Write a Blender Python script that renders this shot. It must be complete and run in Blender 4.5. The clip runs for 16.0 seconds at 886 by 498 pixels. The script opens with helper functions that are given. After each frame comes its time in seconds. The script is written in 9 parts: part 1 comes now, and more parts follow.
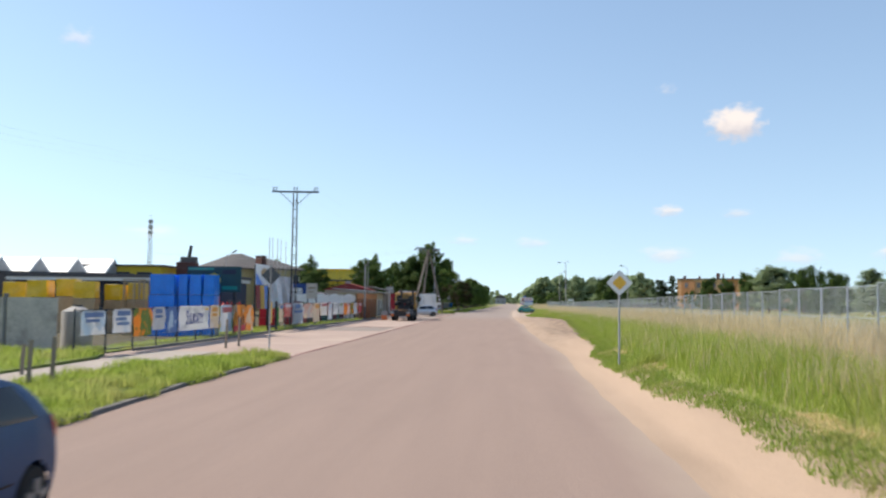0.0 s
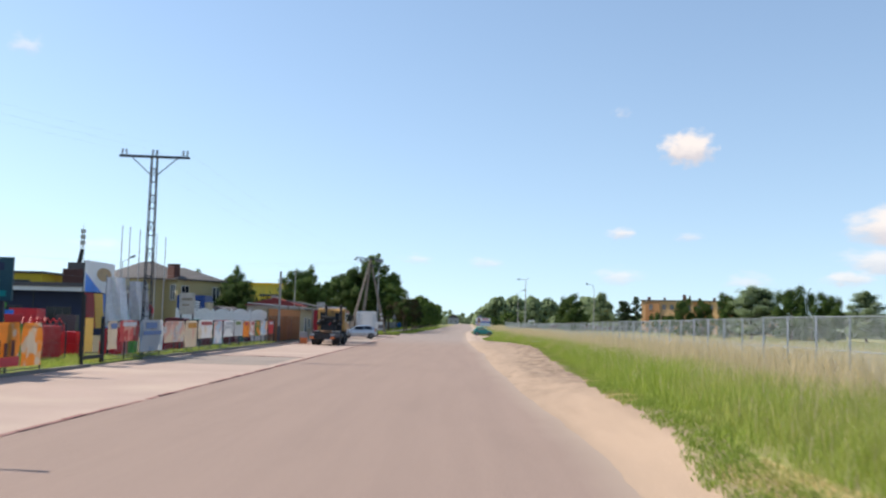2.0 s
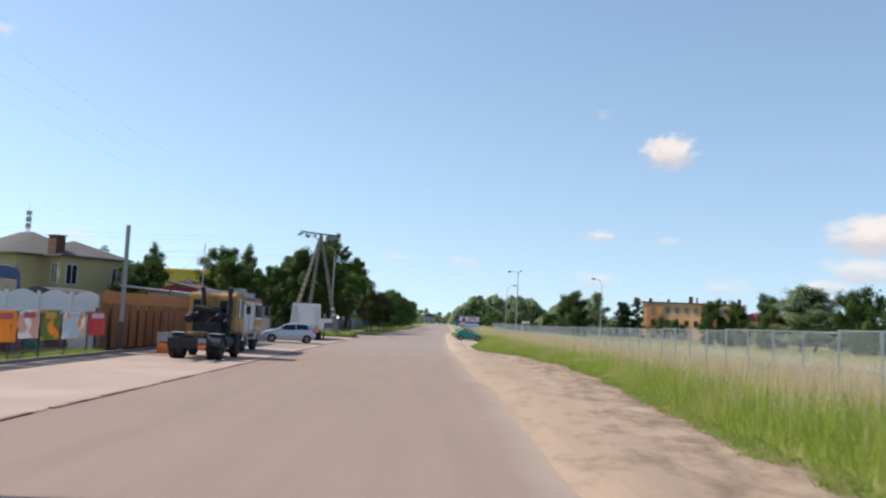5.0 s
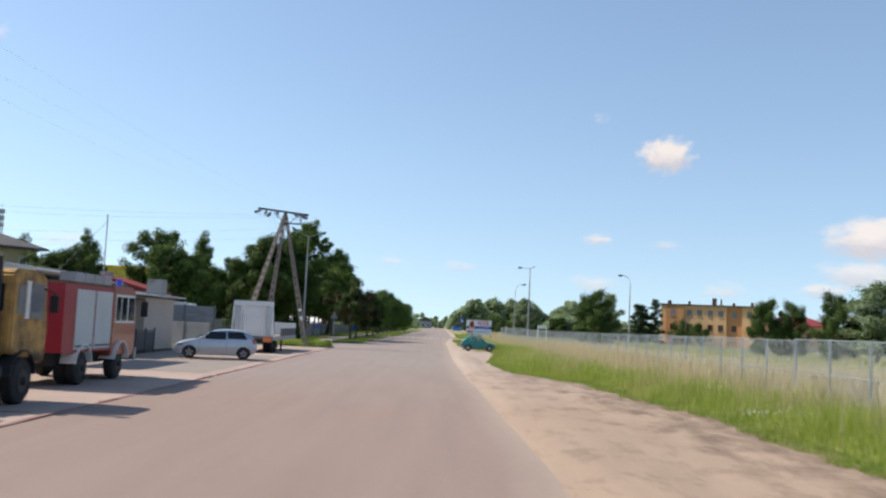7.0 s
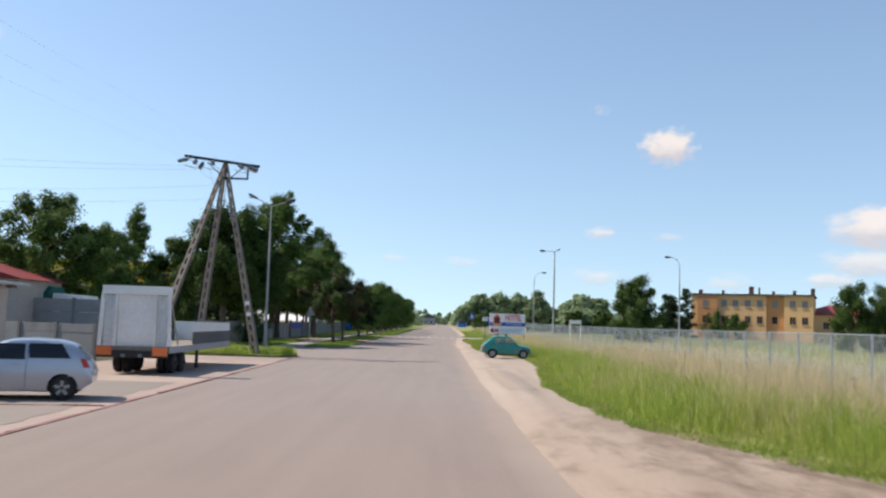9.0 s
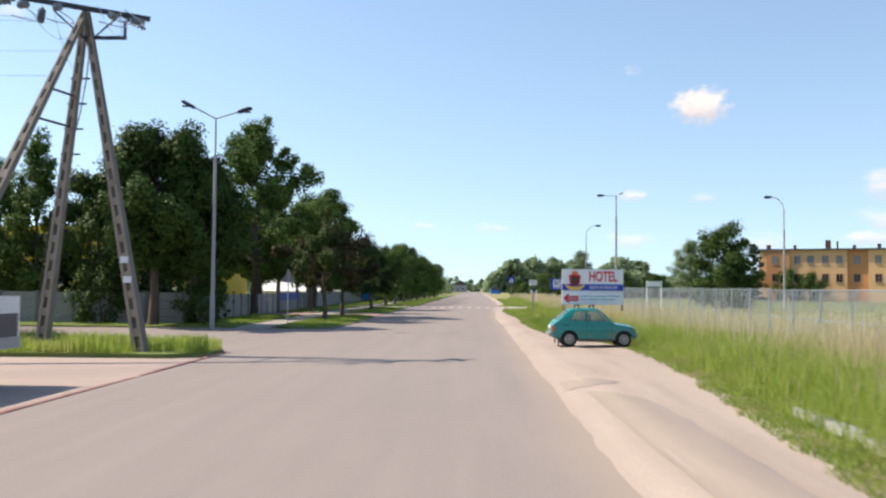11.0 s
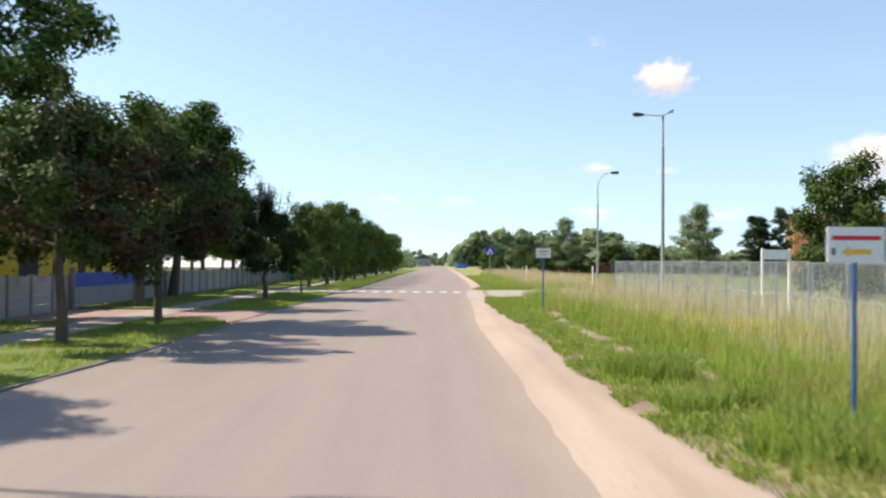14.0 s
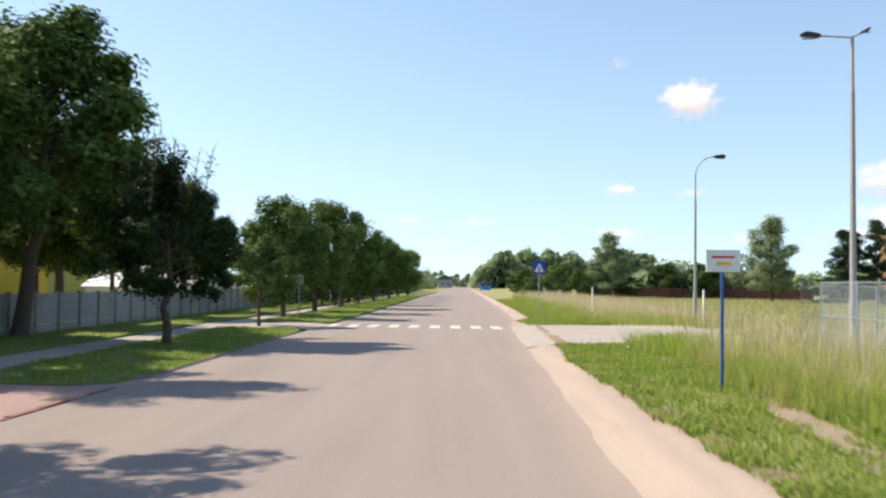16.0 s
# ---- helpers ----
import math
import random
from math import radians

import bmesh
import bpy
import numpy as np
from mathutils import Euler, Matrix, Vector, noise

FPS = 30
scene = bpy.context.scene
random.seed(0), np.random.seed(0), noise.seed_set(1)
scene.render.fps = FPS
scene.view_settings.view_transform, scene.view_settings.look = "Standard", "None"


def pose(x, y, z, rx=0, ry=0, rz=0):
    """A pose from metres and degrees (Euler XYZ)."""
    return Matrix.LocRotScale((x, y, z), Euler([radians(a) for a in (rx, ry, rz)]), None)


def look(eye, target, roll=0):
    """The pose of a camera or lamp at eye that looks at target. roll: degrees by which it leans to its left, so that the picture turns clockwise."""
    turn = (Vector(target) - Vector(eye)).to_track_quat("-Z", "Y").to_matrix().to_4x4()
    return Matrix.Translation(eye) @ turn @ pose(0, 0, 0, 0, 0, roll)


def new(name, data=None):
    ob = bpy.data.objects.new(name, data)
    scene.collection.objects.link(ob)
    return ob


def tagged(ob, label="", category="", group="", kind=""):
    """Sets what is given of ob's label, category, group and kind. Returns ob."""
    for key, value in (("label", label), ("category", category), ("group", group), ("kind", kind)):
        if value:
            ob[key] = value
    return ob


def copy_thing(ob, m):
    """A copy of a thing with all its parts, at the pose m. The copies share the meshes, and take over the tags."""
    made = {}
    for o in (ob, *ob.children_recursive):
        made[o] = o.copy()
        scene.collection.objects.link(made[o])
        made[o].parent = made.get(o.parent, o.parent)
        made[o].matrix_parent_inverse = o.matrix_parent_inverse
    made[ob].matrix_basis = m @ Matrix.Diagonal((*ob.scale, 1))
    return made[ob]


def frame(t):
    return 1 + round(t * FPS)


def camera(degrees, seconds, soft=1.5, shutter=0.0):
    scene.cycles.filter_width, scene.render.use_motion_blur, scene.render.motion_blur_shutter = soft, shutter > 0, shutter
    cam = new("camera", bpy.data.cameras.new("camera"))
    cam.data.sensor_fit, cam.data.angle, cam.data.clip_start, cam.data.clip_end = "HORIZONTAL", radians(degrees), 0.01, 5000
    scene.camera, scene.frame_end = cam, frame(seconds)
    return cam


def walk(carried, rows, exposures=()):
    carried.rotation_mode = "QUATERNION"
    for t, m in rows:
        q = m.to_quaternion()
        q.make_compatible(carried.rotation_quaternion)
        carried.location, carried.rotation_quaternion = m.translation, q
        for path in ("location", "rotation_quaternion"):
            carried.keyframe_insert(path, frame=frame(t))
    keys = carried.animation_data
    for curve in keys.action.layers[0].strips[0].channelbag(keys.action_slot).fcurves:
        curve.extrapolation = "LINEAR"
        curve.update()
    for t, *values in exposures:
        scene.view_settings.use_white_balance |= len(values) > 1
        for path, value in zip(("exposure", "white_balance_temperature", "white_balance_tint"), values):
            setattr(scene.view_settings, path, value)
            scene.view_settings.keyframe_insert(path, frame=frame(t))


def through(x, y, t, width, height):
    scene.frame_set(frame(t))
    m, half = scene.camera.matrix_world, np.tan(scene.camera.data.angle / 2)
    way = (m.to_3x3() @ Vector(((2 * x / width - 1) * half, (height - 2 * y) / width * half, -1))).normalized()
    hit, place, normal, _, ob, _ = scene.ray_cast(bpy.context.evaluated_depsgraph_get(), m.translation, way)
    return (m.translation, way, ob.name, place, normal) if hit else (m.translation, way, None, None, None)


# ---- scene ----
cam = camera(51.63, 16.0, soft=2.3, shutter=0.3)
# seconds, x, y, z, yaw, pitch, roll
ROWS = [
    (0, -0.000, 0.000, 2.170, 3.712, 3.218, -0.686),
    (0.5, -0.013, 5.231, 2.171, 2.436, 3.643, -2.156),
    (1, -0.011, 10.562, 2.220, 2.223, 3.731, -2.008),
    (1.5, -0.006, 15.924, 2.197, 1.524, 2.932, -1.052),
    (2, -0.017, 21.330, 2.211, 0.764, 4.484, -1.506),
    (2.5, -0.036, 26.802, 2.201, 1.563, 2.987, -1.543),
    (3, -0.060, 32.308, 2.200, 0.164, 4.912, -1.883),
    (3.5, -0.074, 37.884, 2.202, -0.061, 4.128, -2.102),
    (4, -0.081, 43.526, 2.206, -0.209, 4.504, -2.476),
    (6.5, -0.262, 72.109, 2.196, -1.058, 4.456, -2.902),
    (7, -0.323, 78.084, 2.199, -0.976, 4.775, -2.781),
    (7.5, -0.390, 84.049, 2.192, -1.383, 4.855, -2.440),
    (8, -0.454, 89.967, 2.204, -0.532, 4.100, -1.676),
    (8.5, -0.513, 95.766, 2.209, -0.809, 4.788, -1.808),
    (11, -0.410, 124.730, 2.083, 1.192, 2.484, -0.501),
    (11.5, -0.297, 130.562, 2.159, 3.274, 2.573, -0.028),
    (12, -0.181, 136.276, 2.240, 1.800, 0.585, -1.401),
    (12.5, -0.116, 142.012, 2.303, 1.617, -0.918, -2.102),
    (13, -0.044, 147.652, 2.263, 0.846, -1.026, -1.332),
    (13.5, 0.045, 153.265, 2.234, 0.706, 0.024, -1.397),
    (14, 0.160, 158.719, 2.188, -1.029, 0.856, -0.348),
    (14.5, 0.197, 164.435, 2.211, -1.022, 1.870, 0.311),
    (15, 0.159, 170.079, 2.188, -0.549, 1.898, -0.493),
    (15.5, 0.091, 175.802, 2.158, 1.834, 1.605, -0.839),
    (16, 0.000, 181.505, 2.127, 0.295, 2.181, -0.752),
]
# seconds, stops, kelvin, tint
EXPOSURES = [(0.0, 0.4, 7100, 10), (2.0, 0.4, 7000, 10), (3.5, 0.3, 6950, 10), (8.5, 0.26, 6900, 10), (11.0, 0.52, 7050, 10), (13.5, 0.59, 7350, 10), (14.5, 0.65, 7250, 10), (15.0, 0.51, 7100, 10), (16.0, 0.64, 7300, 10)]
walk(cam, [(t, pose(x, y, z, 90 + pitch, roll, yaw)) for t, x, y, z, yaw, pitch, roll in ROWS], EXPOSURES)

# ---- light ----
SUN_DIR = Vector((-10.5, 2.2, 10.65)).normalized()
world = bpy.data.worlds.new("sky")
scene.world = world
world.use_nodes = True
wn = world.node_tree
wn.nodes.clear()
sky = wn.nodes.new("ShaderNodeTexSky")
sky.sky_type, sky.sun_disc = "NISHITA", False
sky.sun_elevation = math.asin(SUN_DIR.z)
sky.sun_rotation = math.atan2(SUN_DIR.x, SUN_DIR.y)
sky.altitude, sky.air_density, sky.dust_density, sky.ozone_density = 100, 1.0, 0.22, 1.8
wbg = wn.nodes.new("ShaderNodeBackground")
wbg.inputs["Strength"].default_value = 0.15
wout = wn.nodes.new("ShaderNodeOutputWorld")
# a clear day: the pale band lies low, below the tree tops
wtc = wn.nodes.new("ShaderNodeTexCoord")
wmap = wn.nodes.new("ShaderNodeMapping")
wmap.inputs["Location"].default_value, wmap.inputs["Scale"].default_value = (0, 0, 0.1), (1, 1, 0.72)
wn.links.new(wtc.outputs["Generated"], wmap.inputs["Vector"])
wn.links.new(wmap.outputs["Vector"], sky.inputs["Vector"])
wn.links.new(sky.outputs[0], wbg.inputs[0])
wn.links.new(wbg.outputs[0], wout.inputs[0])
sun = bpy.data.lights.new("sun", "SUN")
sun.energy, sun.angle, sun.color = 5.0, radians(0.5), (1.0, 0.93, 0.84)
sun_ob = new("sun", sun)
sun_ob.matrix_world = look(SUN_DIR * 50, (0, 0, 0))

# ---- small tools ----
rnd = random.Random(7)


def lerp(a, b, f):
    return a + (b - a) * f


def step(a, b, x):
    f = min(1.0, max(0.0, (x - a) / (b - a)))
    return f * f * (3 - 2 * f)


def along(table, y):
    """Straight steps through a table of (y, value)."""
    if y <= table[0][0]:
        return table[0][1]
    for (a, va), (b, vb) in zip(table, table[1:]):
        if y <= b:
            return lerp(va, vb, (y - a) / (b - a))
    return table[-1][1]


def bend(y):
    """How far the road has swung to the right at y."""
    return 0.0 if y < 170 else 0.015 * (y - 170) * step(170, 260, y)


# ---- materials ----
def mat(name, col, col2=None, rough=0.7, metal=0.0, scale=1.5, fine=25.0, bump=0.1, spec=0.35, where="Object", dirt=None, dirt_amount=0.0, dirt_scale=0.6, coat=0.0, stretch=None, alpha=1.0, edge=None, depth=0.02):
    m = bpy.data.materials.new(name)
    m.use_nodes = True
    nt = m.node_tree
    p = nt.nodes["Principled BSDF"]
    if where == "Position":
        src = nt.nodes.new("ShaderNodeNewGeometry").outputs["Position"]
    else:
        src = nt.nodes.new("ShaderNodeTexCoord").outputs["Object"]
    if stretch:
        mp = nt.nodes.new("ShaderNodeMapping")
        mp.inputs["Scale"].default_value = stretch
        nt.links.new(src, mp.inputs["Vector"])
        src = mp.outputs["Vector"]
    if col2 is None:
        col2 = tuple(min(1, c * 0.78) for c in col)

    def noise_node(s, detail=4.0):
        n = nt.nodes.new("ShaderNodeTexNoise")
        n.inputs["Scale"].default_value, n.inputs["Detail"].default_value = s, detail
        nt.links.new(src, n.inputs["Vector"])
        return n.outputs["Fac"]

    def mix(fac, a, b, lo=0.35, hi=0.65):
        r = nt.nodes.new("ShaderNodeMapRange")
        r.inputs["From Min"].default_value, r.inputs["From Max"].default_value = lo, hi
        nt.links.new(fac, r.inputs["Value"])
        x = nt.nodes.new("ShaderNodeMix")
        x.data_type = "RGBA"
        nt.links.new(r.outputs[0], x.inputs["Factor"])
        for s, v in ((6, a), (7, b)):
            if isinstance(v, tuple):
                x.inputs[s].default_value = (*v, 1)
            else:
                nt.links.new(v, x.inputs[s])
        return x.outputs[2]

    big, small = noise_node(scale), noise_node(fine, 3.0)
    c = mix(big, col, col2)
    c2 = mix(small, tuple(v * 0.8 for v in col), tuple(min(1, v * 1.15) for v in col))
    x = nt.nodes.new("ShaderNodeMix")
    x.data_type = "RGBA"
    x.inputs["Factor"].default_value = 0.4
    nt.links.new(c, x.inputs[6])
    nt.links.new(c2, x.inputs[7])
    c = x.outputs[2]
    if dirt:
        c = mix(noise_node(dirt_scale, 6.0), c, dirt, 0.62 - dirt_amount, 0.75 - dirt_amount * 0.5)
    if edge:
        # sand blown over the side of the road, in streaks
        geo = nt.nodes.new("ShaderNodeNewGeometry")
        sep = nt.nodes.new("ShaderNodeSeparateXYZ")
        nt.links.new(geo.outputs["Position"], sep.inputs[0])
        add = nt.nodes.new("ShaderNodeMath")
        add.operation = "MULTIPLY_ADD"
        add.inputs[1].default_value = edge[3]
        nt.links.new(noise_node(0.9, 5.0), add.inputs[0])
        nt.links.new(sep.outputs["X"], add.inputs[2])
        c = mix(add.outputs[0], c, edge[2], edge[0] + edge[3] / 2, edge[1] + edge[3] / 2)
    nt.links.new(c, p.inputs["Base Color"])
    p.inputs["Roughness"].default_value, p.inputs["Metallic"].default_value = rough, metal
    p.inputs["Specular IOR Level"].default_value = spec
    p.inputs["Coat Weight"].default_value = coat
    if alpha < 1:
        p.inputs["Alpha"].default_value = alpha
    if bump:
        b = nt.nodes.new("ShaderNodeBump")
        b.inputs["Strength"].default_value, b.inputs["Distance"].default_value = bump, depth
        nt.links.new(small, b.inputs["Height"])
        nt.links.new(b.outputs[0], p.inputs["Normal"])
    return m


def leaf_mat(name, dark, light, through=0.3, patch=None, patch_scale=0.25, patch_lo=0.5, patch_hi=0.7, rough=0.6):
    """Leaves and blades: each its own shade, some light coming through."""
    m = bpy.data.materials.new(name)
    m.use_nodes = True
    nt = m.node_tree
    p = nt.nodes["Principled BSDF"]
    g = nt.nodes.new("ShaderNodeNewGeometry")
    x = nt.nodes.new("ShaderNodeMix")
    x.data_type = "RGBA"
    nt.links.new(g.outputs["Random Per Island"], x.inputs["Factor"])
    x.inputs[6].default_value, x.inputs[7].default_value = (*dark, 1), (*light, 1)
    c = x.outputs[2]
    if patch:
        n = nt.nodes.new("ShaderNodeTexNoise")
        n.inputs["Scale"].default_value, n.inputs["Detail"].default_value = patch_scale, 4
        nt.links.new(g.outputs["Position"], n.inputs["Vector"])
        r = nt.nodes.new("ShaderNodeMapRange")
        r.inputs["From Min"].default_value, r.inputs["From Max"].default_value = patch_lo, patch_hi
        nt.links.new(n.outputs["Fac"], r.inputs["Value"])
        y = nt.nodes.new("ShaderNodeMix")
        y.data_type = "RGBA"
        nt.links.new(r.outputs[0], y.inputs["Factor"])
        nt.links.new(c, y.inputs[6])
        y.inputs[7].default_value = (*patch, 1)
        c = y.outputs[2]
    nt.links.new(c, p.inputs["Base Color"])
    p.inputs["Roughness"].default_value, p.inputs["Specular IOR Level"].default_value = rough, 0.1
    t = nt.nodes.new("ShaderNodeBsdfTranslucent")
    nt.links.new(c, t.inputs["Color"])
    s = nt.nodes.new("ShaderNodeMixShader")
    s.inputs[0].default_value = through
    out = nt.nodes["Material Output"]
    nt.links.new(p.outputs[0], s.inputs[1])
    nt.links.new(t.outputs[0], s.inputs[2])
    nt.links.new(s.outputs[0], out.inputs["Surface"])
    return m


def glass_mat(name, col, rough=0.05, alpha=1.0):
    m = bpy.data.materials.new(name)
    m.use_nodes = True
    p = m.node_tree.nodes["Principled BSDF"]
    p.inputs["Base Color"].default_value = (*col, 1)
    p.inputs["Roughness"].default_value, p.inputs["Specular IOR Level"].default_value = rough, 0.25
    p.inputs["Alpha"].default_value = alpha
    return m


M = {}


def way_mat(name, near, far, worn, dust, across, rough_depth, marks=None):
    """Road surfaces: long streaks, blotches and fine grain; near and far stretches differ in tone; the map's u runs across the edge in metres."""
    m = bpy.data.materials.new(name)
    m.use_nodes = True
    nt = m.node_tree
    p = nt.nodes["Principled BSDF"]
    geo = nt.nodes.new("ShaderNodeNewGeometry")
    pos = geo.outputs["Position"]

    def noise_node(scale, detail=4.0, stretch=None, rough=0.5):
        src = pos
        if stretch:
            mp = nt.nodes.new("ShaderNodeMapping")
            mp.inputs["Scale"].default_value = stretch
            nt.links.new(pos, mp.inputs["Vector"])
            src = mp.outputs["Vector"]
        n = nt.nodes.new("ShaderNodeTexNoise")
        n.inputs["Scale"].default_value, n.inputs["Detail"].default_value, n.inputs["Roughness"].default_value = scale, detail, rough
        nt.links.new(src, n.inputs["Vector"])
        return n.outputs["Fac"]

    def span_of(v, lo, hi):
        r = nt.nodes.new("ShaderNodeMapRange")
        r.inputs["From Min"].default_value, r.inputs["From Max"].default_value = lo, hi
        nt.links.new(v, r.inputs["Value"])
        return r.outputs[0]

    def calc(op, a, b):
        q = nt.nodes.new("ShaderNodeMath")
        q.operation = op
        for i, v in enumerate((a, b)):
            if isinstance(v, (int, float)):
                q.inputs[i].default_value = v
            else:
                nt.links.new(v, q.inputs[i])
        return q.outputs[0]

    def blend(fac, a, b, kind="MIX"):
        x = nt.nodes.new("ShaderNodeMix")
        x.data_type, x.blend_type = "RGBA", kind
        if isinstance(fac, float):
            x.inputs["Factor"].default_value = fac
        else:
            nt.links.new(fac, x.inputs["Factor"])
        for i, v in ((6, a), (7, b)):
            if isinstance(v, tuple):
                x.inputs[i].default_value = (*v, 1)
            else:
                nt.links.new(v, x.inputs[i])
        return x.outputs[2]

    sep = nt.nodes.new("ShaderNodeSeparateXYZ")
    nt.links.new(pos, sep.inputs[0])
    uv = nt.nodes.new("ShaderNodeUVMap")
    uv.uv_map = "across"
    su = nt.nodes.new("ShaderNodeSeparateXYZ")
    nt.links.new(uv.outputs[0], su.inputs[0])
    u = su.outputs["X"]
    stretch_of = span_of(calc("ADD", sep.outputs["Y"], calc("MULTIPLY", noise_node(0.06), 30.0)), 118.0, 146.0)
    c = blend(stretch_of, near, far)
    c = blend(span_of(noise_node(1.6, 5.0, (1.0, 0.05, 1.0)), 0.36, 0.68), c, blend(1.0, c, (0.92, 0.922, 0.93), "MULTIPLY"))
    c = blend(span_of(noise_node(0.5, 5.0, (1.0, 0.3, 1.0), 0.6), 0.5, 0.74), c, blend(1.0, c, worn, "MULTIPLY"))
    c = blend(span_of(noise_node(55.0, 3.0), 0.3, 0.7), blend(1.0, c, (0.86, 0.86, 0.86), "MULTIPLY"), blend(1.0, c, (1.12, 1.12, 1.12), "MULTIPLY"))
    edge = calc("ADD", u, calc("MULTIPLY", noise_node(0.8, 6.0, (1.0, 0.35, 1.0), 0.6), across[2]))
    c = blend(span_of(edge, across[0] + across[2] / 2, across[1] + across[2] / 2), c, dust)
    if marks:
        # churned dark earth towards the grass
        y0, y1, w, col = marks
        along_y = calc("MULTIPLY", span_of(sep.outputs["Y"], y0, y0 + 14.0), span_of(sep.outputs["Y"], y1, y1 - 10.0))
        dug = calc("ADD", noise_node(1.5, 6.0, (1.0, 0.4, 1.0), 0.65), calc("MULTIPLY", span_of(u, w, 0.2), 0.19))
        c = blend(calc("MULTIPLY", calc("MULTIPLY", span_of(dug, 0.52, 0.76), along_y), 0.85), c, col)
        c = blend(calc("MULTIPLY", span_of(noise_node(0.55, 5.0, (1.6, 0.2, 1.0)), 0.5, 0.78), 0.4), c, col)
    nt.links.new(c, p.inputs["Base Color"])
    p.inputs["Roughness"].default_value, p.inputs["Specular IOR Level"].default_value = 0.92, 0.18
    bp = nt.nodes.new("ShaderNodeBump")
    bp.inputs["Strength"].default_value, bp.inputs["Distance"].default_value = 0.3, rough_depth
    nt.links.new(calc("ADD", noise_node(60.0, 3.0), calc("MULTIPLY", noise_node(9.0, 4.0, (1.0, 0.5, 1.0)), 1.5)), bp.inputs["Height"])
    nt.links.new(bp.outputs[0], p.inputs["Normal"])
    return m


M["asphalt"] = way_mat("asphalt", (0.269, 0.2, 0.168), (0.276, 0.23, 0.206), (0.94, 0.94, 0.94), (0.335, 0.266, 0.215), (-0.75, 0.1, 0.8), 0.012)
M["sand"] = way_mat("sand", (0.348, 0.258, 0.19), (0.388, 0.309, 0.254), (1.08, 1.08, 1.08), (0.24, 0.18, 0.125), (0.1, -0.2, 0.25), 0.03, (44.0, 126.0, 2.6, (0.15, 0.108, 0.078)))
M["asphalt_grey"] = mat("asphalt_grey", (0.25, 0.212, 0.188), (0.285, 0.24, 0.21), 0.9, scale=0.5, fine=60, bump=0.25, where="Position", spec=0.2)
M["crack"] = mat("crack", (0.25, 0.205, 0.172), (0.29, 0.235, 0.195), 0.95, where="Position", scale=0.8)
M["paving"] = mat("paving", (0.375, 0.288, 0.247), (0.315, 0.246, 0.21), 0.9, scale=0.35, fine=40, bump=0.2, where="Position", dirt=(0.41, 0.325, 0.27), dirt_amount=0.12, dirt_scale=0.2, spec=0.2)
M["red_paving"] = mat("red_paving", (0.34, 0.235, 0.21), (0.29, 0.2, 0.18), 0.9, scale=0.5, fine=14, bump=0.3, where="Position", spec=0.2)
M["path"] = mat("path", (0.36, 0.32, 0.28), (0.29, 0.26, 0.23), 0.95, scale=0.6, fine=40, where="Position", bump=0.2, spec=0.2)
M["soil"] = mat("soil", (0.1, 0.085, 0.055), (0.075, 0.075, 0.04), 0.95, scale=0.5, fine=12, bump=0.4, where="Position", spec=0.15)
M["path_earth"] = mat("path_earth", (0.3, 0.235, 0.17), (0.19, 0.15, 0.1), 0.95, scale=2.2, fine=18, bump=0.5, where="Position", spec=0.15)
M["meadow"] = mat("meadow", (0.25, 0.25, 0.105), (0.33, 0.285, 0.155), 0.95, scale=0.12, fine=6, bump=0.5, where="Position", dirt=(0.18, 0.22, 0.07), dirt_amount=0.08, dirt_scale=0.05, spec=0.1, depth=0.1)
M["turf"] = mat("turf", (0.13, 0.18, 0.045), (0.2, 0.2, 0.08), 0.95, scale=0.8, fine=20, bump=0.5, where="Position", spec=0.15)
M["kerb"] = mat("kerb", (0.2, 0.185, 0.17), (0.14, 0.13, 0.12), 0.9, scale=1.2, fine=30, bump=0.3, where="Position")
M["kerb_red"] = mat("kerb_red", (0.24, 0.11, 0.1), (0.27, 0.18, 0.15), 0.9, scale=0.7, fine=30, bump=0.3, where="Position")
M["concrete"] = mat("concrete", (0.34, 0.33, 0.31), (0.25, 0.245, 0.235), 0.9, scale=0.8, fine=25, bump=0.25, dirt=(0.15, 0.14, 0.12), dirt_amount=0.05)
M["concrete_pole"] = mat("concrete_pole", (0.180, 0.158, 0.137), (0.130, 0.115, 0.101), 0.9, scale=1.5, fine=25, bump=0.3)
M["wall_slab"] = mat("wall_slab", (0.3, 0.298, 0.295), (0.22, 0.22, 0.222), 0.9, scale=0.5, fine=18, bump=0.25, where="Position", dirt=(0.2, 0.19, 0.175), dirt_amount=0.06, dirt_scale=0.8)
M["wall_post"] = mat("wall_post", (0.2, 0.19, 0.185), (0.14, 0.135, 0.13), 0.9, scale=1.0, fine=18, bump=0.25, where="Position")
M["white_paint"] = mat("white_paint", (0.78, 0.77, 0.74), (0.66, 0.64, 0.6), 0.6, scale=1.0, fine=20, bump=0.05)
M["panel_pale"] = mat("panel_pale", (0.52, 0.47, 0.41), (0.34, 0.31, 0.28), 0.9, scale=1.2, fine=9, bump=0.3, dirt=(0.2, 0.17, 0.14), dirt_amount=0.1)
M["road_paint"] = mat("road_paint", (0.52, 0.49, 0.46), (0.4, 0.37, 0.34), 0.8, scale=1.6, fine=22, where="Position", bump=0.1)
M["galvanised"] = mat("galvanised", (0.3, 0.32, 0.34), (0.24, 0.26, 0.275), 0.6, 0.0, scale=2, fine=20, bump=0.05)
M["fence_wire"] = mat("fence_wire", (0.37, 0.42, 0.45), (0.32, 0.37, 0.4), 0.6, 0.0, scale=2, fine=20, bump=0)
